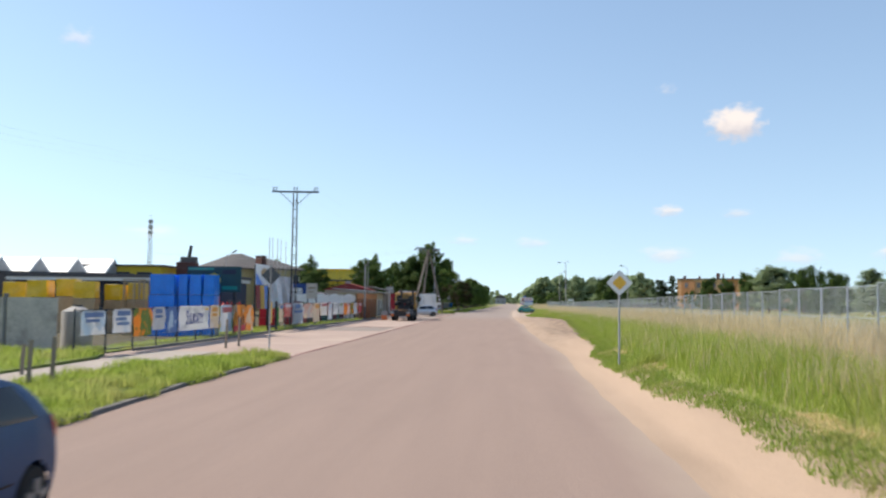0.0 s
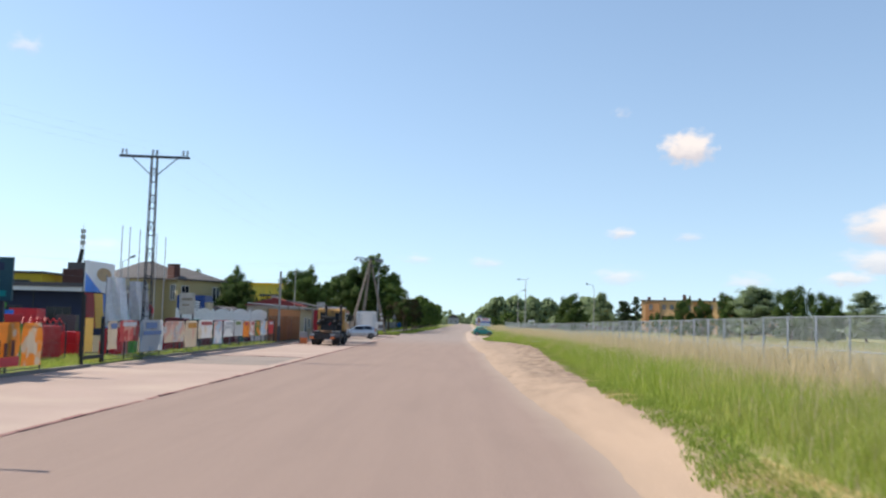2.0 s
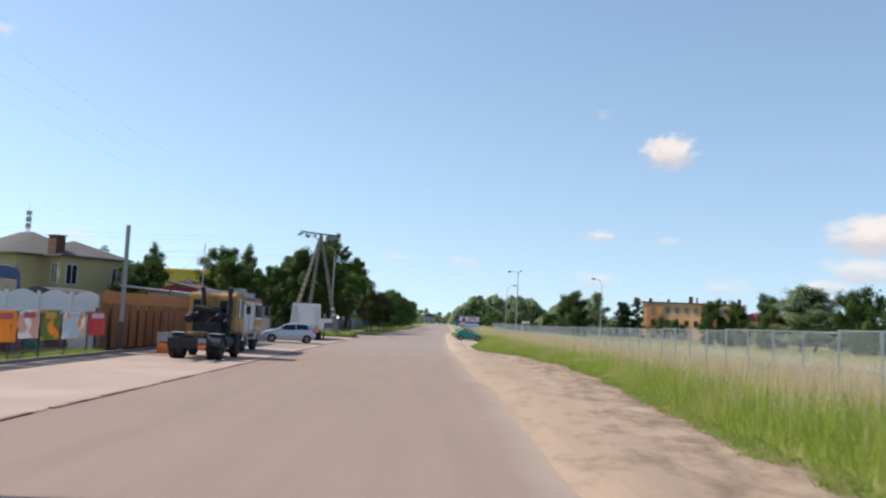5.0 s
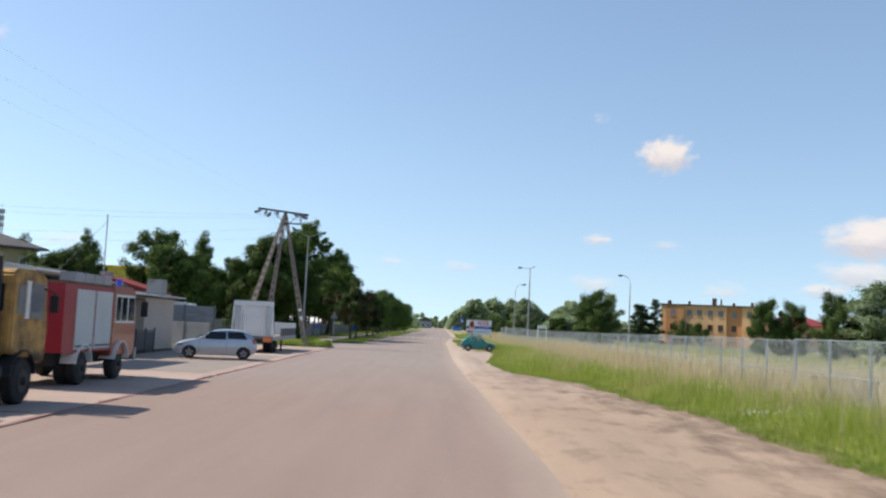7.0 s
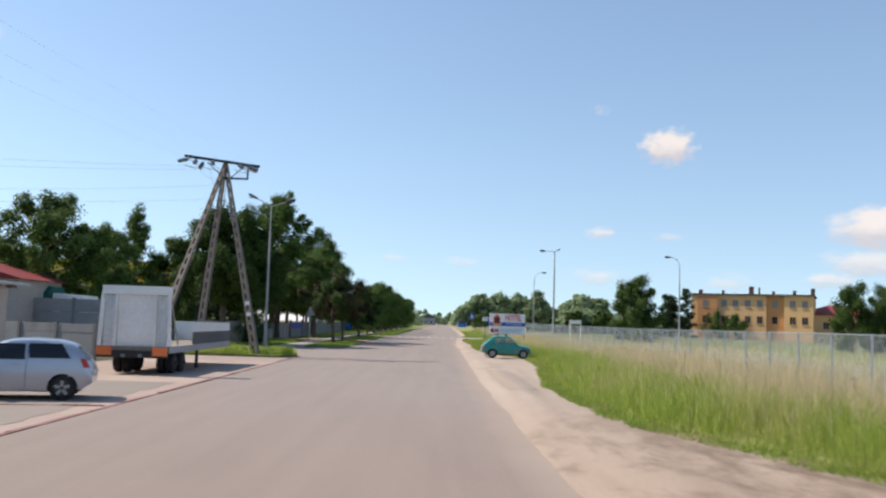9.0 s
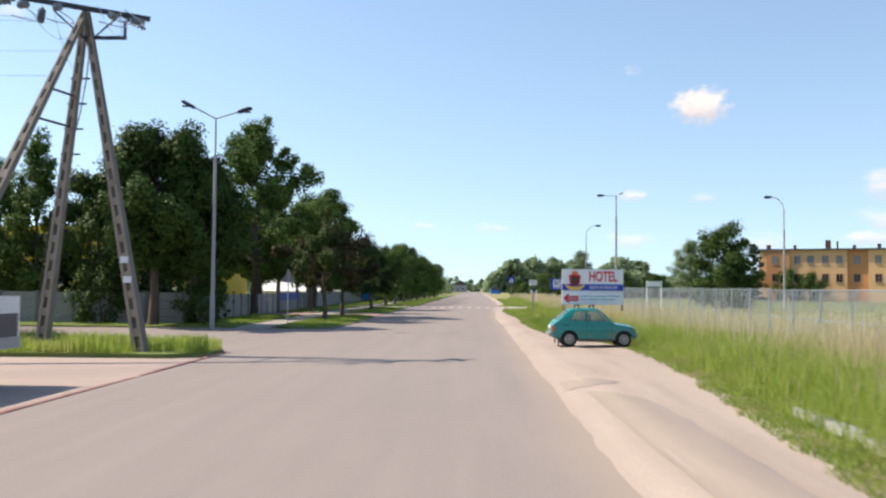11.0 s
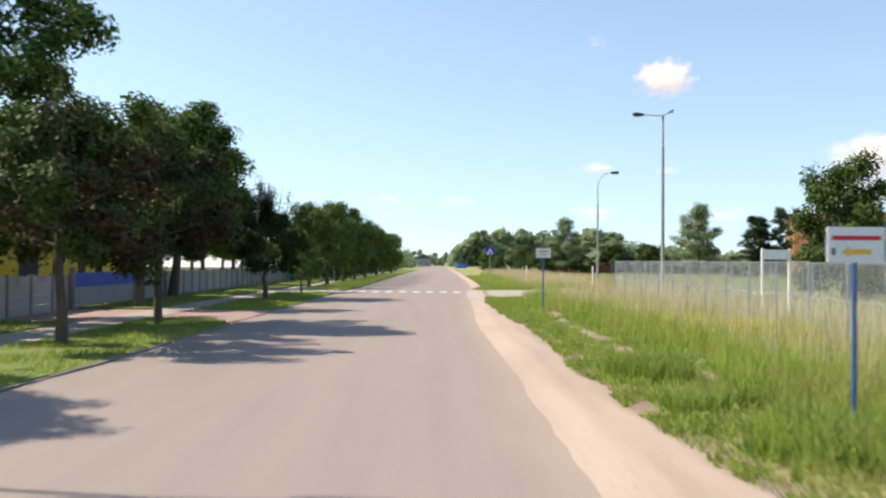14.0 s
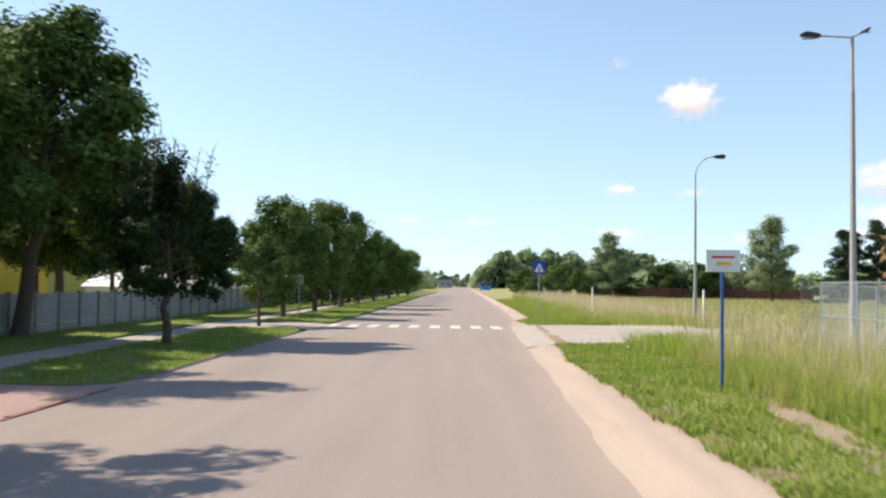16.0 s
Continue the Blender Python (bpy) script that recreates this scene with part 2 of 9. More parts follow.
M["fence_post"] = mat("fence_post", (0.26, 0.3, 0.335), (0.2, 0.24, 0.265), 0.6, 0.0, scale=2, fine=20, bump=0.05)
M["sign_dark"] = mat("sign_dark", (0.09, 0.1, 0.11), (0.06, 0.07, 0.08), 0.6, scale=2, fine=20, bump=0.03)
M["tarp_green"] = mat("tarp_green", (0.015, 0.13, 0.1), (0.01, 0.09, 0.07), 0.55, scale=1, fine=8, bump=0.2)
M["dark_steel"] = mat("dark_steel", (0.035, 0.042, 0.055), (0.055, 0.055, 0.06), 0.6, 0.4, scale=2, fine=20, bump=0.05)
M["lamp_grey"] = mat("lamp_grey", (0.33, 0.33, 0.34), (0.26, 0.26, 0.26), 0.6, 0.2, scale=1, fine=15, bump=0.05)
M["wire"] = mat("wire", (0.4, 0.43, 0.47), None, 0.6, 0.3, bump=0)
M["rubber"] = mat("rubber", (0.02, 0.02, 0.021), (0.04, 0.037, 0.033), 0.9, scale=3, fine=30, bump=0.1)
M["black"] = mat("black", (0.02, 0.02, 0.022), (0.04, 0.038, 0.036), 0.7, scale=3, fine=30, bump=0.05)
M["rim"] = mat("rim", (0.38, 0.37, 0.35), (0.22, 0.21, 0.2), 0.5, 0.5, scale=5, fine=30, bump=0.05)
M["rim_dark"] = mat("rim_dark", (0.05, 0.048, 0.046), (0.035, 0.034, 0.033), 0.7, 0.1, scale=5, fine=30, bump=0.05)
M["glass"] = glass_mat("glass", (0.015, 0.02, 0.028))
M["glass_light"] = glass_mat("glass_light", (0.16, 0.18, 0.2), 0.1)
M["see_glass"] = glass_mat("see_glass", (0.25, 0.33, 0.33), 0.03, 0.45)
M["teal"] = mat("teal", (0.0, 0.215, 0.195), (0.0, 0.185, 0.168), 0.35, coat=0.5, scale=0.8, fine=40, bump=0.02, dirt=(0.1, 0.2, 0.18), dirt_amount=0.0)
M["sill"] = mat("sill", (0.07, 0.06, 0.045), (0.12, 0.085, 0.05), 0.8, scale=3, fine=30, bump=0.1)
M["silver"] = mat("silver", (0.4, 0.43, 0.485), (0.36, 0.39, 0.44), 0.3, 0.6, coat=0.6, scale=1, fine=60, bump=0)
M["navy"] = mat("navy", (0.014, 0.06, 0.15), (0.01, 0.045, 0.12), 0.5, 0.0, coat=0.08, scale=1, fine=60, bump=0)
M["truck_yellow"] = mat("truck_yellow", (0.5, 0.285, 0.085), (0.4, 0.23, 0.07), 0.7, scale=1.2, fine=20, bump=0.05, dirt=(0.07, 0.05, 0.032), dirt_amount=0.15, dirt_scale=1.3)
M["truck_red"] = mat("truck_red", (0.3, 0.008, 0.02), (0.24, 0.008, 0.018), 0.45, scale=1.2, fine=20, bump=0.02, coat=0.12)
M["truck_orange"] = mat("truck_orange", (0.33, 0.085, 0.05), (0.29, 0.075, 0.045), 0.4, scale=1.2, fine=20, bump=0.02, coat=0.4)
M["shutter"] = mat("shutter", (0.5, 0.52, 0.51), (0.44, 0.46, 0.45), 0.55, 0.0, scale=1, fine=20, bump=0.03)
M["aluminium"] = mat("aluminium", (0.52, 0.53, 0.54), (0.44, 0.45, 0.46), 0.45, 0.6, scale=1, fine=20, bump=0.03, stretch=(1, 1, 6))
M["tail_red"] = mat("tail_red", (0.45, 0.03, 0.02), None, 0.3, bump=0, coat=0.5)
M["tail_orange"] = mat("tail_orange", (0.75, 0.2, 0.06), None, 0.4, bump=0, coat=0.3)
M["blue_lamp"] = mat("blue_lamp", (0.02, 0.05, 0.5), None, 0.2, bump=0, coat=0.5)
M["sign_white"] = mat("sign_white", (0.74, 0.76, 0.78), (0.66, 0.68, 0.7), 0.5, scale=1.5, fine=20, bump=0.02)
M["sign_yellow"] = mat("sign_yellow", (0.8, 0.47, 0.07), (0.72, 0.42, 0.07), 0.5, scale=1.5, fine=20, bump=0.02)
M["sign_blue"] = mat("sign_blue", (0.015, 0.05, 0.4), (0.02, 0.06, 0.33), 0.45, scale=1.5, fine=20, bump=0.02)
M["sign_red"] = mat("sign_red", (0.62, 0.03, 0.05), (0.5, 0.03, 0.045), 0.5, scale=2, fine=20, bump=0.02)
M["sign_back"] = mat("sign_back", (0.27, 0.27, 0.28), (0.2, 0.2, 0.2), 0.6, 0.3, scale=2, fine=20, bump=0.03)
M["lorry_blue"] = mat("lorry_blue", (0.012, 0.05, 0.2), (0.01, 0.04, 0.15), 0.45, scale=1.5, fine=20, bump=0.02)
M["pole_blue"] = mat("pole_blue", (0.025, 0.08, 0.26), (0.03, 0.07, 0.2), 0.5, scale=2, fine=20, bump=0.03)
M["print_teal"] = mat("print_teal", (0.2, 0.36, 0.42), (0.3, 0.45, 0.5), 0.5, scale=9, fine=40, bump=0)
M["rust"] = mat("rust", (0.13, 0.075, 0.045), (0.2, 0.12, 0.07), 0.85, scale=3, fine=30, bump=0.2)
M["wood_orange"] = mat("wood_orange", (0.42, 0.17, 0.045), (0.3, 0.12, 0.035), 0.7, scale=1.5, fine=12, bump=0.15, stretch=(4, 4, 0.5))
M["wood_brown"] = mat("wood_brown", (0.26, 0.105, 0.035), (0.18, 0.07, 0.025), 0.75, scale=1.5, fine=12, bump=0.15, stretch=(4, 4, 0.5))
M["wood_grey"] = mat("wood_grey", (0.27, 0.22, 0.17), (0.19, 0.16, 0.13), 0.85, scale=1.5, fine=12, bump=0.2, stretch=(5, 5, 0.6))
M["pallet_wood"] = mat("pallet_wood", (0.45, 0.33, 0.2), (0.36, 0.26, 0.16), 0.85, scale=2, fine=14, bump=0.2)
M["bark"] = mat("bark", (0.11, 0.085, 0.065), (0.07, 0.055, 0.045), 0.95, scale=2, fine=14, bump=0.6, stretch=(3, 3, 0.7))
M["plastic_blue"] = mat("plastic_blue", (0.0, 0.2, 0.75), (0.0, 0.14, 0.6), 0.35, scale=1.5, fine=9, bump=0.15, coat=0.3)
M["plastic_yellow"] = mat("plastic_yellow", (0.8, 0.5, 0.02), (0.68, 0.4, 0.02), 0.35, scale=1.5, fine=9, bump=0.15, coat=0.3)
M["tarp_red"] = mat("tarp_red", (0.13, 0.02, 0.028), (0.09, 0.018, 0.022), 0.6, scale=1.5, fine=9, bump=0.3)
M["plastic_red"] = mat("plastic_red", (0.6, 0.03, 0.04), None, 0.4, bump=0.02)
M["plastic_green"] = mat("plastic_green", (0.06, 0.4, 0.06), None, 0.4, bump=0.02)
M["house_wall"] = mat("house_wall", (0.44, 0.37, 0.2), (0.4, 0.33, 0.18), 0.9, scale=0.4, fine=15, bump=0.1)
M["roof_grey"] = mat("roof_grey", (0.092, 0.088, 0.088), (0.071, 0.068, 0.068), 0.85, scale=0.6, fine=8, bump=0.3)
M["roof_metal"] = mat("roof_metal", (0.42, 0.42, 0.42), (0.34, 0.33, 0.32), 0.5, 0.4, scale=0.6, fine=8, bump=0.05)
M["roof_red"] = mat("roof_red", (0.24, 0.035, 0.035), (0.19, 0.03, 0.03), 0.7, scale=0.6, fine=8, bump=0.1)
M["brick_dark"] = mat("brick_dark", (0.12, 0.055, 0.045), (0.09, 0.042, 0.036), 0.9, scale=2, fine=12, bump=0.2)
M["orange_render"] = mat("orange_render", (0.64, 0.4, 0.2), (0.58, 0.36, 0.18), 0.9, scale=0.3, fine=8, bump=0.05)
M["orange_dark"] = mat("orange_dark", (0.5, 0.25, 0.11), (0.45, 0.22, 0.1), 0.9, scale=0.3, fine=8, bump=0.05)
M["hall_yellow"] = mat("hall_yellow", (0.62, 0.42, 0.03), (0.55, 0.37, 0.03), 0.7, scale=0.3, fine=8, bump=0.05)
M["hall_olive"] = mat("hall_olive", (0.42, 0.37, 0.07), (0.38, 0.33, 0.06), 0.7, scale=0.3, fine=8, bump=0.05)
M["hall_white"] = mat("hall_white", (0.74, 0.73, 0.7), (0.66, 0.65, 0.62), 0.8, scale=0.3, fine=8, bump=0.05)
M["hall_dark"] = mat("hall_dark", (0.09, 0.085, 0.09), (0.13, 0.11, 0.1), 0.85, scale=0.3, fine=8, bump=0.05)
M["hall_blue"] = mat("hall_blue", (0.022, 0.032, 0.07), (0.018, 0.026, 0.05), 0.7, scale=0.3, fine=8, bump=0.05)
M["shed_wall"] = mat("shed_wall", (0.46, 0.4, 0.35), (0.4, 0.34, 0.3), 0.9, scale=0.5, fine=10, bump=0.1)
M["shed_yellow"] = mat("shed_yellow", (0.47, 0.4, 0.27), (0.4, 0.34, 0.23), 0.9, scale=0.5, fine=10, bump=0.1)
M["poly_white"] = mat("poly_white", (0.72, 0.74, 0.74), (0.6, 0.62, 0.63), 0.5, scale=0.6, fine=5, bump=0.05)
M["cloth_white"] = mat("cloth_white", (0.66, 0.67, 0.7), (0.56, 0.58, 0.63), 0.85, scale=1.2, fine=6, bump=0.3)
M["teal_board"] = mat("teal_board", (0.012, 0.06, 0.075), (0.01, 0.045, 0.06), 0.5, scale=0.6, fine=8, bump=0.02)
# blue-grey house wall, distance haze mixed into the tone
M["haze_far"] = mat("haze_far", (0.3, 0.33, 0.38), (0.24, 0.28, 0.33), 0.9, scale=0.05, fine=0.5, bump=0)
M["leaf_green"] = leaf_mat("leaf_green", (0.024, 0.05, 0.011), (0.08, 0.128, 0.03), 0.07)
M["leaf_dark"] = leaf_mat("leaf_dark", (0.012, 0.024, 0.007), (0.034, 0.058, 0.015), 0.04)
M["leaf_light"] = leaf_mat("leaf_light", (0.042, 0.084, 0.018), (0.138, 0.208, 0.052), 0.19)
M["leaf_brown"] = leaf_mat("leaf_brown", (0.026, 0.02, 0.011), (0.1, 0.062, 0.034), 0.08, patch=(0.05, 0.085, 0.022), patch_scale=0.6, patch_lo=0.4, patch_hi=0.58)
M["leaf_fir"] = leaf_mat("leaf_fir", (0.025, 0.048, 0.024), (0.06, 0.09, 0.042), 0.15)
# distance haze is put into these leaves by paling their base colours
M["leaf_hazed"] = leaf_mat("leaf_hazed", (0.18, 0.25, 0.135), (0.26, 0.33, 0.18), 0.35)
M["grass_green"] = leaf_mat("grass_green", (0.2, 0.285, 0.04), (0.4, 0.47, 0.115), 0.55, patch=(0.45, 0.42, 0.17), patch_scale=0.35, patch_lo=0.48, patch_hi=0.75)
M["grass_short"] = leaf_mat("grass_short", (0.15, 0.235, 0.035), (0.31, 0.39, 0.085), 0.5, patch=(0.36, 0.36, 0.13), patch_scale=0.5, patch_lo=0.5, patch_hi=0.75)
M["grass_fringe"] = leaf_mat("grass_fringe", (0.16, 0.24, 0.038), (0.3, 0.39, 0.085), 0.45, patch=(0.34, 0.34, 0.12), patch_scale=0.6)
M["grass_seed"] = leaf_mat("grass_seed", (0.47, 0.39, 0.23), (0.66, 0.55, 0.35), 0.55, patch=(0.58, 0.47, 0.33), patch_scale=0.2)
M["grass_field"] = leaf_mat("grass_field", (0.26, 0.27, 0.11), (0.42, 0.4, 0.19), 0.5, patch=(0.33, 0.3, 0.15), patch_scale=0.1)
M["straw"] = leaf_mat("straw", (0.55, 0.42, 0.2), (0.72, 0.58, 0.32), 0.4)
M["flower_white"] = leaf_mat("flower_white", (0.6, 0.6, 0.55), (0.8, 0.8, 0.76), 0.3)
M["flower_yellow"] = leaf_mat("flower_yellow", (0.5, 0.42, 0.02), (0.65, 0.55, 0.05), 0.3)


def poster(name, back, blobs, seed):
    """A printed banner: a ground colour with soft printed fields."""
    m = bpy.data.materials.new(name)
    m.use_nodes = True
    nt = m.node_tree
    p = nt.nodes["Principled BSDF"]
    p.inputs["Roughness"].default_value, p.inputs["Specular IOR Level"].default_value = 0.55, 0.3
    tc = nt.nodes.new("ShaderNodeTexCoord")
    col = None
    for i, b in enumerate(blobs):
        n = nt.nodes.new("ShaderNodeTexNoise")
        n.noise_dimensions = "4D"
        n.inputs["W"].default_value = seed * 3.7 + i * 1.9
        n.inputs["Scale"].default_value, n.inputs["Detail"].default_value = 1.1 + 0.7 * i, 2.0
        nt.links.new(tc.outputs["Object"], n.inputs["Vector"])
        r = nt.nodes.new("ShaderNodeMapRange")
        r.inputs["From Min"].default_value, r.inputs["From Max"].default_value = 0.53, 0.58
        nt.links.new(n.outputs["Fac"], r.inputs["Value"])
        x = nt.nodes.new("ShaderNodeMix")
        x.data_type = "RGBA"
        nt.links.new(r.outputs[0], x.inputs["Factor"])
        if col is None:
            x.inputs[6].default_value = (*back, 1)
        else:
            nt.links.new(col, x.inputs[6])
        x.inputs[7].default_value = (*b, 1)
        col = x.outputs[2]
    nt.links.new(col, p.inputs["Base Color"])
    return m


# ---- mesh tools ----
def box(bm, x0, x1, y0, y1, z0, z1, m=None):
    v = [bm.verts.new(p if m is None else m @ Vector(p)) for p in ((x0, y0, z0), (x1, y0, z0), (x1, y1, z0), (x0, y1, z0), (x0, y0, z1), (x1, y0, z1), (x1, y1, z1), (x0, y1, z1))]
    for f in ((3, 2, 1, 0), (4, 5, 6, 7), (0, 1, 5, 4), (1, 2, 6, 5), (2, 3, 7, 6), (3, 0, 4, 7)):
        bm.faces.new([v[i] for i in f])
    return v


def tube(bm, p, q, r0, r1=None, n=8, caps=True):
    p, q = Vector(p), Vector(q)
    r1 = r0 if r1 is None else r1
    d = (q - p).normalized()
    a = d.orthogonal().normalized()
    b = d.cross(a)
    rings = []
    for c, r in ((p, r0), (q, r1)):
        rings.append([bm.verts.new(c + r * (math.cos(2 * math.pi * i / n) * a + math.sin(2 * math.pi * i / n) * b)) for i in range(n)])
    for i in range(n):
        bm.faces.new((rings[0][i], rings[0][(i + 1) % n], rings[1][(i + 1) % n], rings[1][i]))
    if caps:
        bm.faces.new(rings[0][::-1])
        bm.faces.new(rings[1])


def path_tube(bm, pts, r, n=6):
    for a, b in zip(pts, pts[1:]):
        tube(bm, a, b, r if not isinstance(r, (list, tuple)) else r[0], None, n)


def prism(bm, outline, axis, a, b):
    """Extrudes a flat outline of (u, v) along an axis from a to b. axis y: (u, v) are (x, z); x: (y, z); z: (x, y)."""
    def put(u, v, w):
        return {"y": (u, w, v), "x": (w, u, v), "z": (u, v, w)}[axis]
    lo = [bm.verts.new(put(u, v, a)) for u, v in outline]
    hi = [bm.verts.new(put(u, v, b)) for u, v in outline]
    n = len(outline)
    bm.faces.new(lo)
    bm.faces.new(hi[::-1])
    for i in range(n):
        bm.faces.new((lo[i], hi[i], hi[(i + 1) % n], lo[(i + 1) % n]))
    bmesh.ops.recalc_face_normals(bm, faces=bm.faces)


def bevel(bm, w, seg=1):
    edges = [e for e in bm.edges if len(e.link_faces) == 2 and e.calc_face_angle(0) > 0.5]
    bmesh.ops.bevel(bm, geom=edges, offset=w, segments=seg, affect="EDGES", clamp_overlap=True)


def smooth(me, angle=40):
    me.shade_smooth()
    me.set_sharp_from_angle(angle=radians(angle))


def mesh_of(name, bm, material, soft=40):
    me = bpy.data.meshes.new(name)
    bm.normal_update()
    bm.to_mesh(me)
    bm.free()
    me.materials.append(material)
    if soft:
        smooth(me, soft)
    return me


def part(name, bm, material, parent, label="", soft=40):
    ob = new(name, mesh_of(name, bm, material, soft))
    ob.parent = parent
    if label:
        ob["label"] = label
    return ob


def thing(name, m, label, category, group="", kind=""):
    ob = new(name)
    ob.empty_display_size = 0.2
    ob.matrix_world = m
    return tagged(ob, label, category, group, kind)


def solid(name, bm, material, label, category, group="", kind="", m=None, soft=40):
    ob = new(name, mesh_of(name, bm, material, soft))
    if m is not None:
        ob.matrix_world = m
    return tagged(ob, label, category, group, kind)


def piece(name, me, parent, m):
    ob = new(name, me)
    ob.parent = parent
    ob.matrix_local = m
    return ob


def boxpart(name, dims, material, parent, label="", bev=0.0, m=None):
    bm = bmesh.new()
    box(bm, *dims, m)
    if bev:
        bevel(bm, bev)
    return part(name, bm, material, parent, label)


def array_mesh(name, verts, faces, material):
    """A mesh from numpy arrays: faces all of one length."""
    me = bpy.data.meshes.new(name)
    verts, faces = np.asarray(verts, np.float32), np.asarray(faces, np.int32)
    k = faces.shape[1]
    me.vertices.add(len(verts))
    me.vertices.foreach_set("co", verts.ravel())
    me.loops.add(faces.size)
    me.loops.foreach_set("vertex_index", faces.ravel())
    me.polygons.add(len(faces))
    me.polygons.foreach_set("loop_start", np.arange(0, faces.size, k, dtype=np.int32))
    me.update(calc_edges=True)
    me.materials.append(material)
    return me


def lettering(name, words, size, material, parent, m, label="", align="CENTER", thick=0.004, bold=0.0):
    cu = bpy.data.curves.new(name, "FONT")
    cu.body, cu.size, cu.extrude = words, size, thick
    cu.align_x, cu.align_y, cu.offset = align, "CENTER", bold
    tmp = new("tmp", cu)
    bpy.context.view_layer.update()
    me = bpy.data.meshes.new_from_object(tmp.evaluated_get(bpy.context.evaluated_depsgraph_get()))
    bpy.data.objects.remove(tmp)
    bpy.data.curves.remove(cu)
    me.name = name
    me.materials.clear()
    me.materials.append(material)
    ob = new(name, me)
    ob.parent = parent
    ob.matrix_local = m
    if label:
        ob["label"] = label
    return ob


# ---- ground ----
ROAD_EDGE = ((-60, 2.38), (30, 2.36), (37, 2.6), (42, 2.5), (48, 2.2), (57, 2.12), (63, 1.95), (78, 1.92), (86, 2.1), (90, 1.72), (100, 1.66), (106, 1.56), (112, 1.46), (120, 1.36), (137, 1.33), (150, 1.54), (163, 1.73), (177, 1.92), (190, 1.88), (200, 2.2), (215, 2.5), (227, 2.6), (238, 3.35), (300, 3.5), (700, 3.7))


def rise(x, y):
    """Height of the land beside the road."""
    if x < 1.6:
        return 0.0
    k = along(((0, 0.42), (60, 0.34), (95, 0.18), (130, 0.06), (170, 0.04), (200, 0.08), (260, 0.0)), y)
    q = along(ROAD_EDGE, y) + bend(y)
    return 0.15 * step(q - 0.1, q + 1.0, x) + k * lerp(step(3.5, 9.0, x), step(2.6, 4.4, x), step(62, 40, y)) * (1 - step(60, 200, x))


# where the grass begins on the sandy side
EDGE = ((-20, 3.6), (16, 3.6), (21, 3.3), (33, 3.3), (37, 3.85), (43, 4.05), (47, 4.1), (56, 4.8), (63, 5.05), (73, 5.5), (80, 5.8), (88, 6.3), (94, 6.5), (101, 6.6), (106, 6.0), (113, 5.8), (116, 5.1), (120, 3.9), (125, 3.5), (131, 3.4), (135, 3.7), (139, 4.1), (145, 4.75), (150, 5.0), (155, 5.2), (158, 4.9), (160, 4.1), (163, 3.5), (166, 3.15), (171, 3.0), (177, 3.0), (185, 3.3), (194, 3.15), (206, 3.2), (212, 3.6), (226, 4.0), (300, 4.2), (700, 4.4))


def verge(y):
    return along(EDGE, y) + (bend(y) if y > 235 else 0) + 0.18 * noise.noise((y * 0.55, 3.1, 0)) + 0.1 * noise.noise((y * 1.7, 8.1, 0))


def sheet(name, xs, ys, height, material, label="", kind="structure", hole=None):
    nx, ny = len(xs), len(ys)
    verts = [(x, y, height(x, y)) for y in ys for x in xs]
    faces = [(j * nx + i, j * nx + i + 1, (j + 1) * nx + i + 1, (j + 1) * nx + i) for j in range(ny - 1) for i in range(nx - 1) if not (hole and hole((xs[i] + xs[i + 1]) / 2, (ys[j] + ys[j + 1]) / 2))]
    me = array_mesh(name, verts, faces, material)
    smooth(me, 60)
    ob = new(name, me)
    return tagged(ob, label, "", "", kind)


def strip(name, ys, left, right, height, material, label="", cols=4, kind="structure", across=None):
    """A sheet whose sides follow two functions of y; across maps metres from an edge."""
    verts, faces = [], []
    for y in ys:
        a, b = left(y), right(y)
        for i in range(cols + 1):
            x = lerp(a, b, i / cols)
            verts.append((x, y, height(x, y)))
    n = cols + 1
    for j in range(len(ys) - 1):
        for i in range(cols):
            faces.append((j * n + i, j * n + i + 1, (j + 1) * n + i + 1, (j + 1) * n + i))
    me = array_mesh(name, verts, faces, material)
    smooth(me, 60)
    if across:
        layer = me.uv_layers.new(name="across")
        idx = np.zeros(len(me.loops), np.int32)
        me.loops.foreach_get("vertex_index", idx)
        m_ = np.array([(across(x, y), y) for x, y, z in verts], np.float32)
        layer.data.foreach_set("uv", m_[idx].ravel())
    return tagged(new(name, me), label, "", "", kind)


def span(a, b, d):
    n = max(1, round((b - a) / d))
    return [a + (b - a) * i / n for i in range(n + 1)]


GX = [-3000, -1200, -500, -250, -120, -60, -30, -15, -8, -4, 0, 1.6, 2.2, 2.8, 3.4, 4, 5, 6, 7.5, 9, 11, 14, 20, 35, 60, 110, 200, 400, 900, 3000]
GY = [-600, -200, -60] + span(-30, 330, 6) + [380, 450, 600, 900, 1500, 2600, 4200]
sheet("ground", GX, GY, lambda x, y: rise(x, y) - 0.07, M["meadow"], "rough meadow ground with dry grass and soil")


def road_left(y):
    e = along(((-60, -7.5), (14, -7.4), (26, -7.8), (150, -7.85), (160, -7.6), (169, -6.9), (185, -6.6), (300, -6.6)), y)
    return e + bend(y)


def road_right(y):
    return along(ROAD_EDGE, y) + bend(y) + 0.1 * noise.noise((y * 0.35, 0.5, 2)) + 0.05 * noise.noise((y * 1.3, 4.5, 2))


def road_height(x, y):
    if y > 330:
        return 0.0
    return 0.02 * (1 - ((x + 3 - bend(y)) / 5) ** 2) - 0.05 * step(0.0, 0.7, x - road_right(y))


